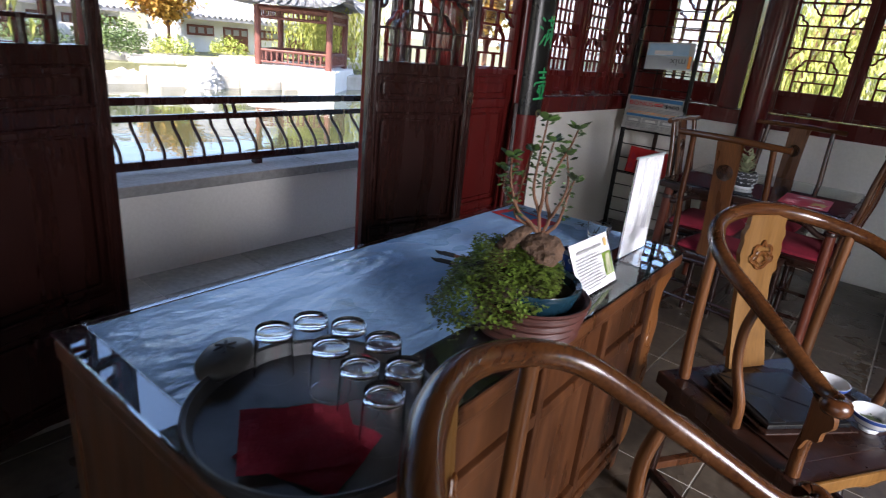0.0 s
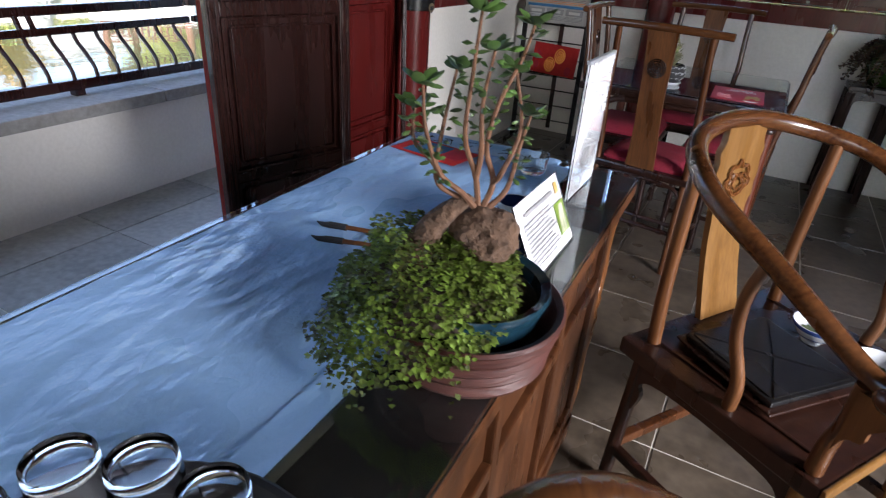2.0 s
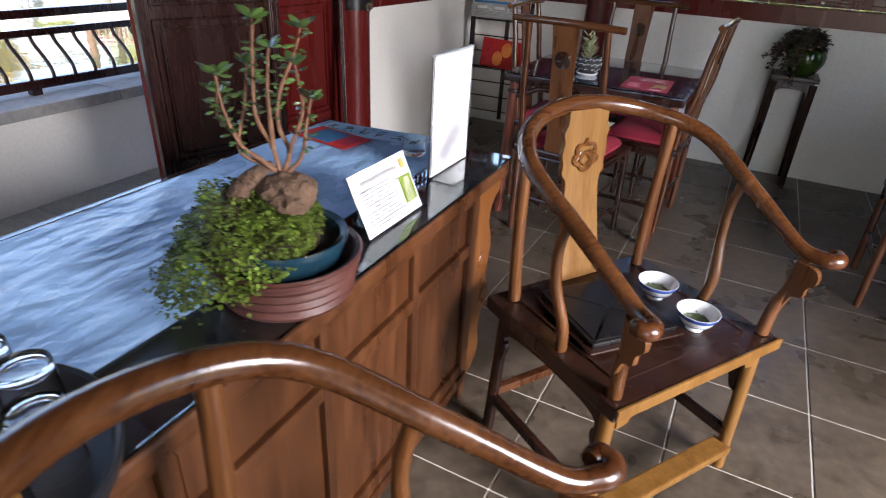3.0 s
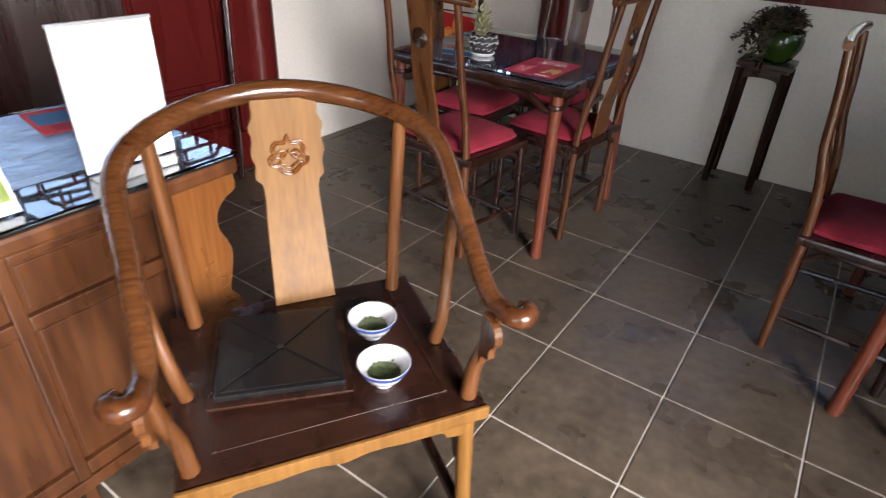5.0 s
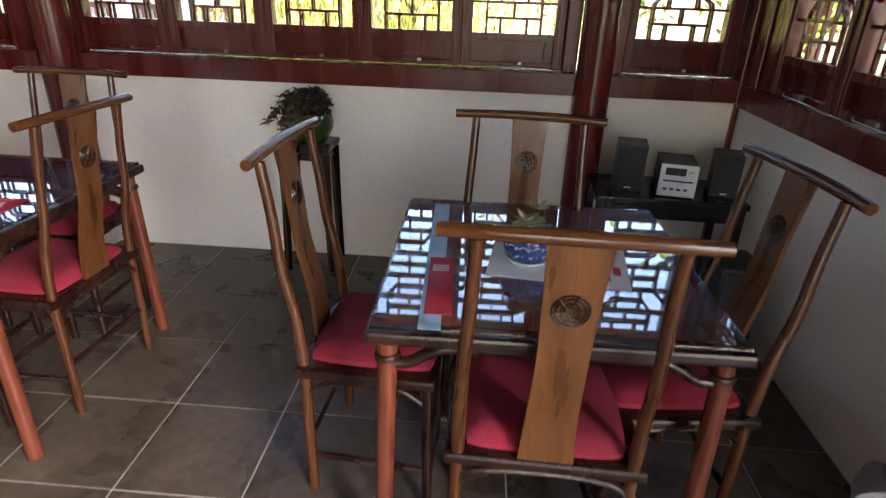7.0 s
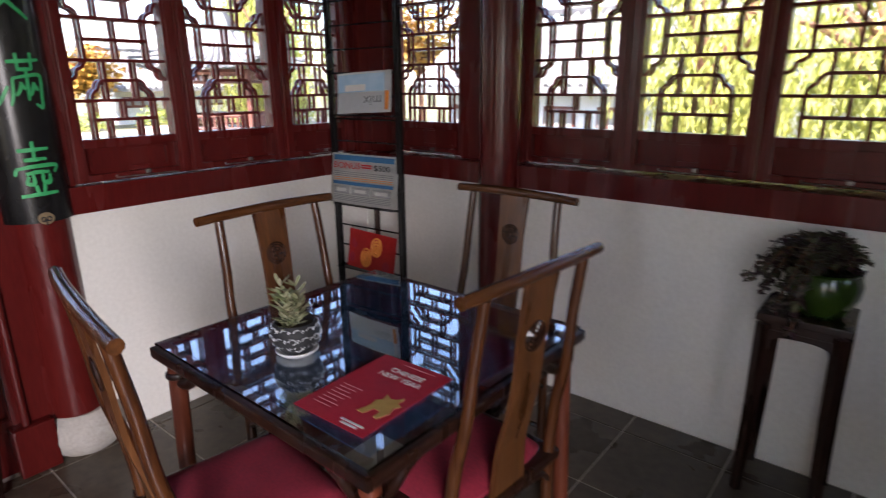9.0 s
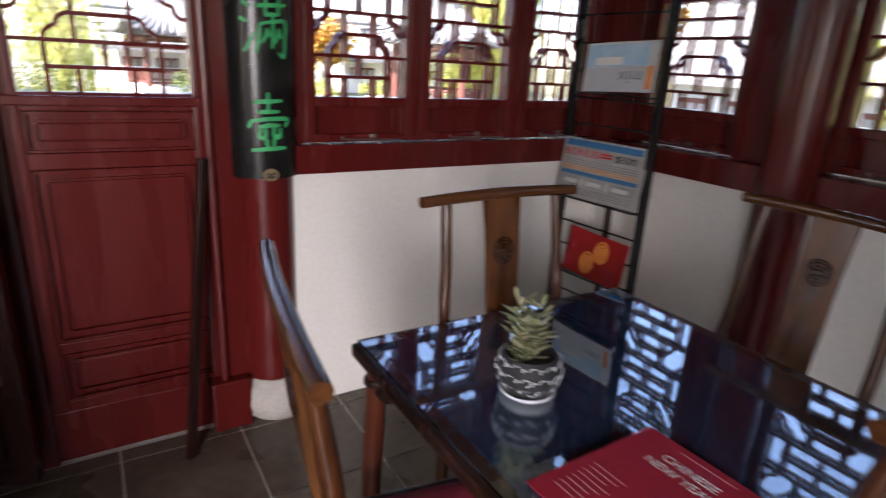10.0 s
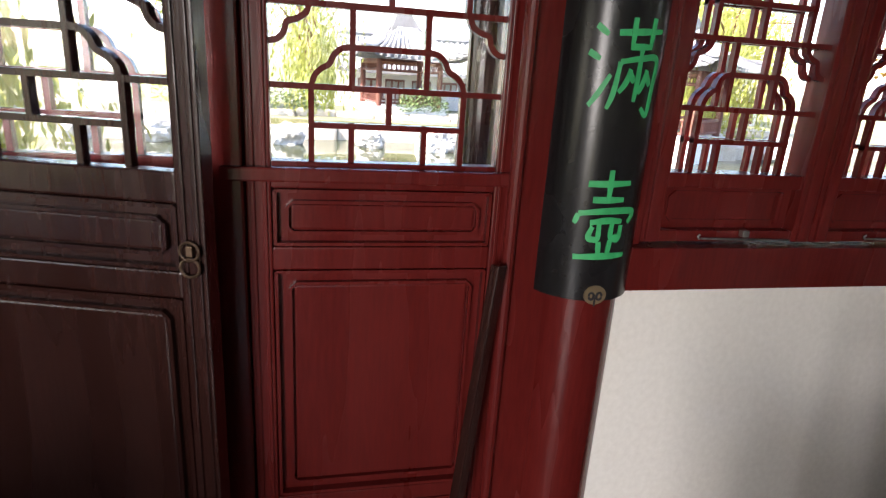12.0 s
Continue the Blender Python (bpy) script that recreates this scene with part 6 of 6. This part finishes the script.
bk = thing("waste_basket", pose(2.60, 3.22, 0), "white waste basket with a plastic liner", "basket")
part("basket", lathe([(0, 0.004), (0.095, 0.0), (0.12, 0.28), (0.125, 0.285), (0.12, 0.289), (0.113, 0.28), (0.09, 0.01), (0, 0.01)], 28), INK_WHITE, bk, "white plastic basket", smooth=True)
ln = lathe([(0.108, 0.20), (0.118, 0.285), (0.128, 0.293), (0.131, 0.27), (0.126, 0.24)], 28)
for v in ln.verts:
    v.co *= 1 + 0.03 * noise.noise(v.co * 40)
part("liner", ln, PAPER, bk, "thin crumpled white liner", smooth=True)

# ---- outdoors ----
WATER_Z = -0.7
GRASS = surf("garden_ground", (0.10, 0.11, 0.04), (0.24, 0.22, 0.12), 0.95, 3, 0.3, 0.3)
BANK = surf("pale_bank_stone", (0.36, 0.32, 0.25), (0.60, 0.55, 0.46), 0.85, 3, 0.8, 0.6, dist=0.05)
ROOF = surf("grey_clay_tiles", (0.15, 0.15, 0.155), (0.30, 0.30, 0.30), 0.7, 6, 1, 0.3)
WALL_OUT = surf("sunlit_white_wall", (0.66, 0.64, 0.60), (0.78, 0.77, 0.74), 0.85, 2, 0.4, 0.1)
TIMBER = surf("red_brown_timber", (0.10, 0.03, 0.02), (0.17, 0.06, 0.04), 0.6, 8, 1, 0.1)
LEAF_WILLOW = surf("willow_leaves", (0.20, 0.24, 0.035), (0.46, 0.45, 0.10), 0.6, 2.5, 0.5, 0)
LEAF_ORANGE = surf("autumn_leaves", (0.35, 0.15, 0.02), (0.50, 0.32, 0.05), 0.6, 2.5, 0.5, 0)
LEAF_DARK = surf("dark_shrub_leaves", (0.05, 0.09, 0.02), (0.14, 0.19, 0.05), 0.6, 2.5, 0.5, 0)
LEAF_LIME = surf("lime_shrub_leaves", (0.22, 0.28, 0.04), (0.42, 0.44, 0.10), 0.6, 2.5, 0.5, 0)
ROCK = surf("pale_garden_rock", (0.30, 0.28, 0.25), (0.62, 0.60, 0.56), 0.9, 5, 1.2, 0.8, dist=0.08)

water = bpy.data.materials.new("pond_water")
water.use_nodes = True
wt = water.node_tree
wp = wt.nodes["Principled BSDF"]
wp.inputs["Base Color"].default_value, wp.inputs["Roughness"].default_value = (0.045, 0.05, 0.025, 1), 0.04
wv = wt.nodes.new("ShaderNodeTexNoise")
wv.inputs["Scale"].default_value, wv.inputs["Detail"].default_value = 1.6, 3
wc = wt.nodes.new("ShaderNodeTexCoord")
wb = wt.nodes.new("ShaderNodeBump")
wb.inputs["Strength"].default_value, wb.inputs["Distance"].default_value = 0.25, 0.03
wt.links.new(wc.outputs["Object"], wv.inputs["Vector"])
wt.links.new(wv.outputs[0], wb.inputs["Height"])
wt.links.new(wb.outputs[0], wp.inputs["Normal"])

structure("ground", bx(-900, 900, -900, 900, -1.6, -1.1), GRASS, "wide garden ground reaching to the horizon", "ground")
structure("pond", bx(-19.5, -3.06, -14, 24, -1.1, WATER_Z), water, "still green garden pond with soft reflections", "water")
for n, b in (("bank_north", (-1.9, 40, 5.42, 60, -1.1, -0.12)), ("bank_far_north", (-40, -3.06, 24, 60, -1.1, -0.3)), ("bank_west", (-60, -18.5, -40, 24, -1.1, -0.15)), ("bank_south", (-60, 3, -40, -14, -1.1, -0.2)), ("bank_east", (3.0, 40, -40, 5.40, -1.1, -0.1)), ("bank_entrance", (-1.8, 2.98, -14, -2.85, -1.1, -0.08))):
    structure(n, bx(*b), GRASS, "garden bank of pale earth and grass", "ground")


def rock(at, size, seed, material=ROCK, flat=0.75):
    bm = bmesh.new()
    bmesh.ops.create_icosphere(bm, subdivisions=4, radius=1)
    for v in bm.verts:
        q = v.co + Vector((seed * 7.3, seed * 3.1, 0))
        v.co *= 1 + 0.42 * noise.noise(q * 1.1) + 0.22 * noise.noise(q * 2.7) + 0.12 * noise.noise(q * 6)
        v.co = Vector((v.co.x * size, v.co.y * size * 0.9, v.co.z * size * flat))
    ob = tagged(part("garden_rock", bm, material), "pale weathered garden rock by the pond", "rock", "pond rocks")
    ob.matrix_world = pose(*at)
    return ob


r7 = random.Random(5)
# stepped stone edge of the far bank
quay = thing("stone_quay", pose(0, 0, 0), "pale sunlit stone edge along the far bank", "quay", kind="structure")
for k in range(26):
    y = -9 + k * 1.25
    part("block", bx(-18.7 + r7.uniform(-0.25, 0.25), -17.4 + 0.9 * math.sin(k * 0.45) + r7.uniform(-0.2, 0.2), y, y + 1.24, -1.0, -0.30 + r7.uniform(-0.08, 0.10), 0.08), BANK, quay)
    part("kerb_block", bx(-20.5, -18.9 + 0.9 * math.sin(k * 0.45) + r7.uniform(-0.2, 0.2), y, y + 1.24, -0.8, 0.02 + r7.uniform(-0.05, 0.08), 0.08), BANK, quay)
for k in range(16):
    rock((-17.6 + r7.uniform(-1.2, 1.0), -11 + k * 1.9 + r7.uniform(-0.5, 0.5), -0.55), r7.uniform(0.35, 0.75), k)
# rockery seen south-west
for k in range(13):
    rock((-15.5 + r7.uniform(-2.5, 2.0), -8.5 + r7.uniform(-3.0, 3.5), 0.0 + r7.uniform(-0.4, 1.7)), r7.uniform(0.8, 1.6), 40 + k, flat=1.0)


def tree(at, height, spread, material, n, leaf, label, drooping=False, trunk=0.14, seed=1):
    r = random.Random(seed)
    t = thing("tree", pose(*at), label, "tree", "garden trees")
    wood, crown = bmesh.new(), bmesh.new()
    sweep(curve([(0, 0, 0), (0.1 * spread * 0.2, 0.05, height * 0.25), (0, 0.1, height * 0.55)], 5), [trunk, trunk * 0.75, trunk * 0.55], 8, wood)
    tips = []
    for k in range(11):
        a = k * 2.4 + r.random()
        h0, rr = height * r.uniform(0.35, 0.6), spread * r.uniform(0.35, 0.9)
        tip = Vector((rr * math.cos(a), rr * math.sin(a), height * r.uniform(0.6, 0.98)))
        pts = curve([(0, 0.06, h0 * 0.8), (tip.x * 0.45, tip.y * 0.45, (h0 + tip.z) / 2 + 0.1), tuple(tip)], 5)
        sweep(pts, [trunk * 0.42, trunk * 0.1], 6, wood)
        tips += pts[3:]
    for k in range(n):
        c = r.choice(tips)
        q = c + Vector((r.gauss(0, 1), r.gauss(0, 1), r.gauss(0, 0.7))) * spread * 0.2
        if drooping:
            ln = r.uniform(0.25, 0.75) * height
            lo = q.z - ln
            x, y = q.x + r.gauss(0, 0.15), q.y + r.gauss(0, 0.15)
            z = q.z
            while z > max(lo, 0.1):
                d = Vector((r.uniform(-0.6, 0.6), r.uniform(-0.6, 0.6), -1))
                leaf_quad(crown, (x + r.gauss(0, 0.05), y + r.gauss(0, 0.05), z), d, leaf * 0.35, leaf * 1.4, 0.05)
                z -= leaf * 1.1
        else:
            d = Vector((r.uniform(-1, 1), r.uniform(-1, 1), r.uniform(-0.6, 0.5)))
            leaf_quad(crown, q, d, leaf * 0.8, leaf, 0.2)
    part("trunk", wood, BARK, t, smooth=True)
    tagged(part("crown", crown, material, t, "many small leaves with gaps"), kind="stuff")
    return t


def shrub(at, size, material, n, leaf, label, seed):
    r = random.Random(seed)
    bm = bmesh.new()
    for k in range(n):
        a, u = r.uniform(0, 6.28), r.random()
        q = Vector((math.cos(a) * math.sqrt(u), math.sin(a) * math.sqrt(u), 0))
        q.z = r.uniform(0.2, 1.0) * math.sqrt(max(0, 1 - u * 0.8)) * (1 + 0.35 * noise.noise(q * 2.5 + Vector((seed, 0, 0))))
        leaf_quad(bm, q * size, (r.uniform(-1, 1), r.uniform(-1, 1), r.uniform(-0.4, 0.9)), leaf * 0.6, leaf, 0.2)
    ob = tagged(part("shrub", bm, material), label, "shrub", kind="stuff")
    ob.matrix_world = pose(*at)


def tiled_roof(t, x0, x1, y0, y1, eave, ridge, along="y", hang=0.6):
    """A gabled roof whose rows of round tiles run down both slopes."""
    if along == "y":
        A = [(x0 - hang, eave), ((x0 + x1) / 2, ridge), (x1 + hang, eave)]
        lo, hi_ = y0 - hang, y1 + hang
    else:
        A = [(y0 - hang, eave), ((y0 + y1) / 2, ridge), (y1 + hang, eave)]
        lo, hi_ = x0 - hang, x1 + hang

    def P(u, v, z):
        return (u, v, z) if along == "y" else (v, u, z)
    rt = bmesh.new()
    for (u0, z0), (u1, z1) in ((A[0], A[1]), (A[2], A[1])):
        v = [rt.verts.new(P(u, w, z)) for u, w, z in ((u0, lo, z0), (u1, lo, z1), (u1, hi_, z1), (u0, hi_, z0), (u0, lo, z0 - 0.12), (u1, lo, z1 - 0.12), (u1, hi_, z1 - 0.12), (u0, hi_, z0 - 0.12))]
        for f in ((0, 1, 2, 3), (7, 6, 5, 4), (0, 4, 5, 1), (1, 5, 6, 2), (2, 6, 7, 3), (3, 7, 4, 0)):
            rt.faces.new([v[i] for i in f])
    roof = part("roof", rt, ROOF, t, "grey tiled roof")
    rows = bmesh.new()
    n = int((hi_ - lo) / 0.26)
    for k in range(n + 1):
        w = lo + (hi_ - lo) * k / n
        for (u0, z0), (u1, z1) in ((A[0], A[1]), (A[2], A[1])):
            sweep([P(u0, w, z0 + 0.02), P((u0 + u1) / 2, w, (z0 + z1) / 2 - 0.02), P(u1, w, z1 + 0.03)], 0.075, 6, rows)
    part("tile_rows", rows, ROOF, roof)
    part("ridge", sweep([P(A[1][0], lo - 0.1, ridge + 0.18), P(A[1][0], (lo + hi_) / 2, ridge + 0.10), P(A[1][0], hi_ + 0.1, ridge + 0.18)], 0.14, 6), ROOF, roof)


def garden_house(x0, x1, y0, y1, base, eave, ridge, along, label, face):
    t = thing("garden_house", pose(0, 0, 0), label, "house", "garden houses")
    part("wall", bx(x0, x1, y0, y1, base, eave + 0.2), WALL_OUT, t, "white plastered wall")
    tiled_roof(t, x0, x1, y0, y1, eave, ridge, along)
    n = 6
    if face in ("x+", "x-"):
        fx = x1 if face == "x+" else x0
        s = 1 if face == "x+" else -1
        for k in range(n):
            y = y0 + (y1 - y0) * (k + 0.5) / n
            w = (y1 - y0) / n * 0.36
            d = part("door" if k % 2 else "window", bx(min(fx, fx + s * 0.08), max(fx, fx + s * 0.08), y - w, y + w, base + (0.1 if k % 2 else 0.7), eave - 0.35, 0.01), TIMBER, t, "dark timber lattice")
            for j in range(3):
                yy = y - w + 2 * w * (j + 0.5) / 3
                part("pane", bx(min(fx + s * 0.081, fx + s * 0.1), max(fx + s * 0.081, fx + s * 0.1), yy - w * 0.22, yy + w * 0.22, base + 0.8, eave - 0.45), STONE_GREY, d)
    else:
        fy = y0
        for k in range(n):
            x = x0 + (x1 - x0) * (k + 0.5) / n
            w = (x1 - x0) / n * 0.30
            d = part("window", bx(x - w, x + w, fy - 0.08, fy, base + 0.5, eave - 0.4, 0.01), TIMBER, t, "dark timber lattice")
            for j in range(3):
                xx = x - w + 2 * w * (j + 0.5) / 3
                part("pane", bx(xx - w * 0.22, xx + w * 0.22, fy - 0.1, fy - 0.081, base + 0.6, eave - 0.5), STONE_GREY, d)


garden_house(-29, -25.8, 13.6, 24, -0.15, 1.35, 2.9, "y", "long white garden house with dark doors and a tiled roof", "x+")
garden_house(-31, -27.5, 4.5, 11.8, -0.15, 1.35, 2.8, "y", "white garden hall with a grey tiled roof", "x+")
garden_house(-8.5, -1.0, 14.5, 18, -0.2, 1.35, 3.0, "x", "white garden building with a grey tiled roof", "y-")
boundary = structure("garden_wall", bx(-26.2, -25.9, -12, 12.5, -0.15, 0.65), WALL_OUT, "low white garden wall behind the bank", "wall")


def pavilion(cx, cy, base, half, eave, label, turn=0):
    t = thing("pavilion", pose(cx, cy, 0, 0, 0, turn), label, "pavilion", "garden pavilions")
    part("platform", bx(-half - 0.3, half + 0.3, -half - 0.3, half + 0.3, -1.05, base, 0.04), WALL_OUT, t, "white rendered platform in the water")
    for sx in (-1, 1):
        for sy in (-1, 1):
            part("post", sweep([(sx * half, sy * half, base), (sx * half, sy * half, eave)], 0.11, 10), TIMBER, t, smooth=True)
    for s in (-1, 1):
        for sw in (0, 1):
            for z, r in ((base + 0.5, 0.05), (base + 0.12, 0.04), (eave - 0.35, 0.05), (eave - 0.05, 0.10)):
                p = [(-half, s * half, z), (half, s * half, z)]
                part("beam" if z > base + 0.6 else "rail", sweep([(b, a, z) for a, b, z in p] if sw else p, r, 6), TIMBER, t)
            for k in range(13):
                u = -half + 2 * half * (k + 0.5) / 13
                a = (s * half, u) if sw else (u, s * half)
                part("baluster", bx(a[0] - 0.025, a[0] + 0.025, a[1] - 0.025, a[1] + 0.025, base + 0.1, base + 0.5), TIMBER, t)
                part("fret", bx(a[0] - 0.02, a[0] + 0.02, a[1] - 0.02, a[1] + 0.02, eave - 0.35, eave - 0.05), TIMBER, t)
    # curved hipped roof with upturned corners
    bm = bmesh.new()
    n, rings = 32, []
    for f, z in ((1.75, 0.0), (1.35, 0.16), (0.95, 0.48), (0.5, 1.05), (0.12, 1.9)):
        ring = []
        for k in range(n):
            u = k / n * 4
            s, w = int(u), (u - int(u)) * 2 - 1
            x, y = [(w, -1), (1, w), (-w, 1), (-1, -w)][s]
            lift = 0.42 * abs(w) ** 5 * max(0, f - 0.8)
            ring.append(bm.verts.new((x * half * f, y * half * f, eave + 0.05 + z + lift)))
        rings.append(ring)
    for a, b in zip(rings, rings[1:]):
        for j in range(n):
            bm.faces.new((a[j], a[(j + 1) % n], b[(j + 1) % n], b[j]))
    bm.faces.new(rings[-1])
    bmesh.ops.solidify(bm, geom=bm.faces[:], thickness=0.1)
    roof = part("roof", bm, ROOF, t, "grey tiled roof with upturned corners")
    ribs = bmesh.new()
    for s in range(4):
        for k in range(15):
            w = -1 + 2 * (k + 0.5) / 15
            pts = []
            for f, z in ((1.78, 0.0), (1.35, 0.16), (0.95, 0.48), (max(0.5, abs(w) * 0.9), 0.0)):
                f = max(f, 0.5)
                z = {1.78: 0.0, 1.35: 0.16, 0.95: 0.48}.get(f, 1.05 - (f - 0.5) * 1.25)
                x, y = [(w, -1), (1, w), (-w, 1), (-1, -w)][s]
                pts.append((x * half * f, y * half * f, eave + 0.13 + z + 0.42 * abs(w) ** 5 * max(0, f - 0.8)))
            sweep(pts, 0.07, 5, ribs)
    part("tile_rows", ribs, ROOF, roof)


pavilion(-17.6, 13.9, 0.0, 1.22, 1.9, "red timber pond pavilion with a tiled upturned roof", 37)
pavilion(-24.0, 6.1, 0.1, 1.2, 1.75, "far red timber pavilion with a tiled roof", 10)

WIL = "weeping willow with long yellow-green hanging branches"
tree((-19.5, 17.0, -0.3), 6.0, 2.6, LEAF_WILLOW, 420, 0.16, WIL, True, 0.2, 2)
tree((-22.6, 18.4, -0.3), 6.5, 2.4, LEAF_WILLOW, 320, 0.16, WIL, True, 0.2, 7)
tree((-20.5, 2.7, -0.3), 4.6, 1.3, LEAF_WILLOW, 260, 0.16, WIL, True, 0.18, 3)
tree((-5.2, 0.1, -0.65), 4.6, 1.7, LEAF_WILLOW, 420, 0.12, WIL, True, 0.12, 11)
tree((-24.0, 12.1, -0.15), 3.0, 1.4, LEAF_ORANGE, 2200, 0.22, "small orange and yellow autumn tree", False, 0.1, 4)
tree((-13.0, 18.5, -0.5), 5.0, 2.0, LEAF_ORANGE, 2200, 0.2, "orange autumn tree across the water", False, 0.12, 14)
tree((-22.5, -1.0, -0.15), 5.0, 2.2, LEAF_LIME, 2400, 0.22, "yellow-green leafy tree on the bank", False, 0.15, 8)
tree((-1.8, 12.5, -0.3), 3.8, 1.7, LEAF_WILLOW, 420, 0.13, WIL, True, 0.15, 5)
tree((0.6, 10.6, -0.3), 3.5, 1.9, LEAF_WILLOW, 520, 0.12, WIL, True, 0.16, 6)
tree((3.2, 11.6, -0.3), 3.6, 1.8, LEAF_LIME, 3600, 0.16, "yellow-green leafy garden tree", False, 0.15, 9)
tree((5.5, 10.0, -0.3), 3.6, 1.7, LEAF_LIME, 3000, 0.16, "yellow-green leafy garden tree", False, 0.14, 10)
tree((8.0, 6.0, -0.3), 5.0, 2.2, LEAF_LIME, 2600, 0.18, "yellow-green leafy garden tree", False, 0.14, 15)
tree((-4.0, 20.5, -0.3), 6.5, 2.6, LEAF_LIME, 2600, 0.24, "tall yellow-green tree behind the roof", False, 0.2, 16)
tree((-30.5, 24.0, -0.3), 7.5, 3.2, LEAF_LIME, 2400, 0.34, "tall yellow-green tree behind the house", False, 0.25, 17)
for k, (x, y, s) in enumerate(((-19.6, 8.3, 0.8), (-19.8, 10.2, 0.7), (-20.3, 6.4, 0.9), (-21.0, 13.0, 0.7), (-20.0, 2.0, 0.9), (-19.6, -1.6, 1.0), (-19.9, -4.4, 0.9))):
    shrub((x, y, 0.0), s, LEAF_LIME if k % 2 else LEAF_DARK, 700, 0.12, "low clipped garden shrub on the bank", 60 + k)
for k, (x, y, s) in enumerate(((1.6, 8.6, 1.1), (2.9, 8.4, 1.0), (-0.4, 9.0, 0.9), (4.2, 8.8, 1.2), (5.2, 4.5, 1.3), (5.0, 2.6, 1.2))):
    shrub((x, y, -0.15), s, LEAF_LIME if k % 2 == 0 else LEAF_DARK, 1100, 0.11, "leafy garden shrub behind the windows", 80 + k)
shrub((-24.6, 10.2, -0.15), 1.3, LEAF_DARK, 1200, 0.16, "dark rounded shrub by the house", 99)

# ---- floor tiles ----
def tiles(name, x_lines, y_lines, material, label, gap, skip=lambda x, y: False, z=0.0, thick=0.05):
    t = thing(name, pose(0, 0, 0), label, "floor", kind="structure")
    meshes = {}
    for x0, x1 in zip(x_lines, x_lines[1:]):
        for y0, y1 in zip(y_lines, y_lines[1:]):
            if skip((x0 + x1) / 2, (y0 + y1) / 2):
                continue
            key = (round(x1 - x0, 3), round(y1 - y0, 3))
            w, h = (key[0] - gap) / 2, (key[1] - gap) / 2
            if key not in meshes:
                ob = part("tile", bx(-w, w, -h, h, -thick, 0, 0.0025), material, t)
                meshes[key] = ob.data
            else:
                ob = new("tile", meshes[key])
                ob.parent = t
            ob.location = ((x0 + x1) / 2, (y0 + y1) / 2, z + random.uniform(-0.0008, 0.0004))


def lines(start, step, lo, hi):
    a = [start + step * i for i in range(-40, 60)]
    return [lo] + [v for v in a if lo + 0.03 < v < hi - 0.03] + [hi]


tiles("floor", lines(0.430, 0.408, WX, EX), lines(3.405, 0.412, SY, NY), TILE, "worn dark grey slate floor tiles with pale joints", 0.007)
tiles("veranda_paving", [-2.76, -2.45, -2.17, -2.03, WX - 0.07], lines(0.3, 0.62, -4.4, 8.4), TILE_OUT, "worn grey stone paving of the veranda", 0.006)
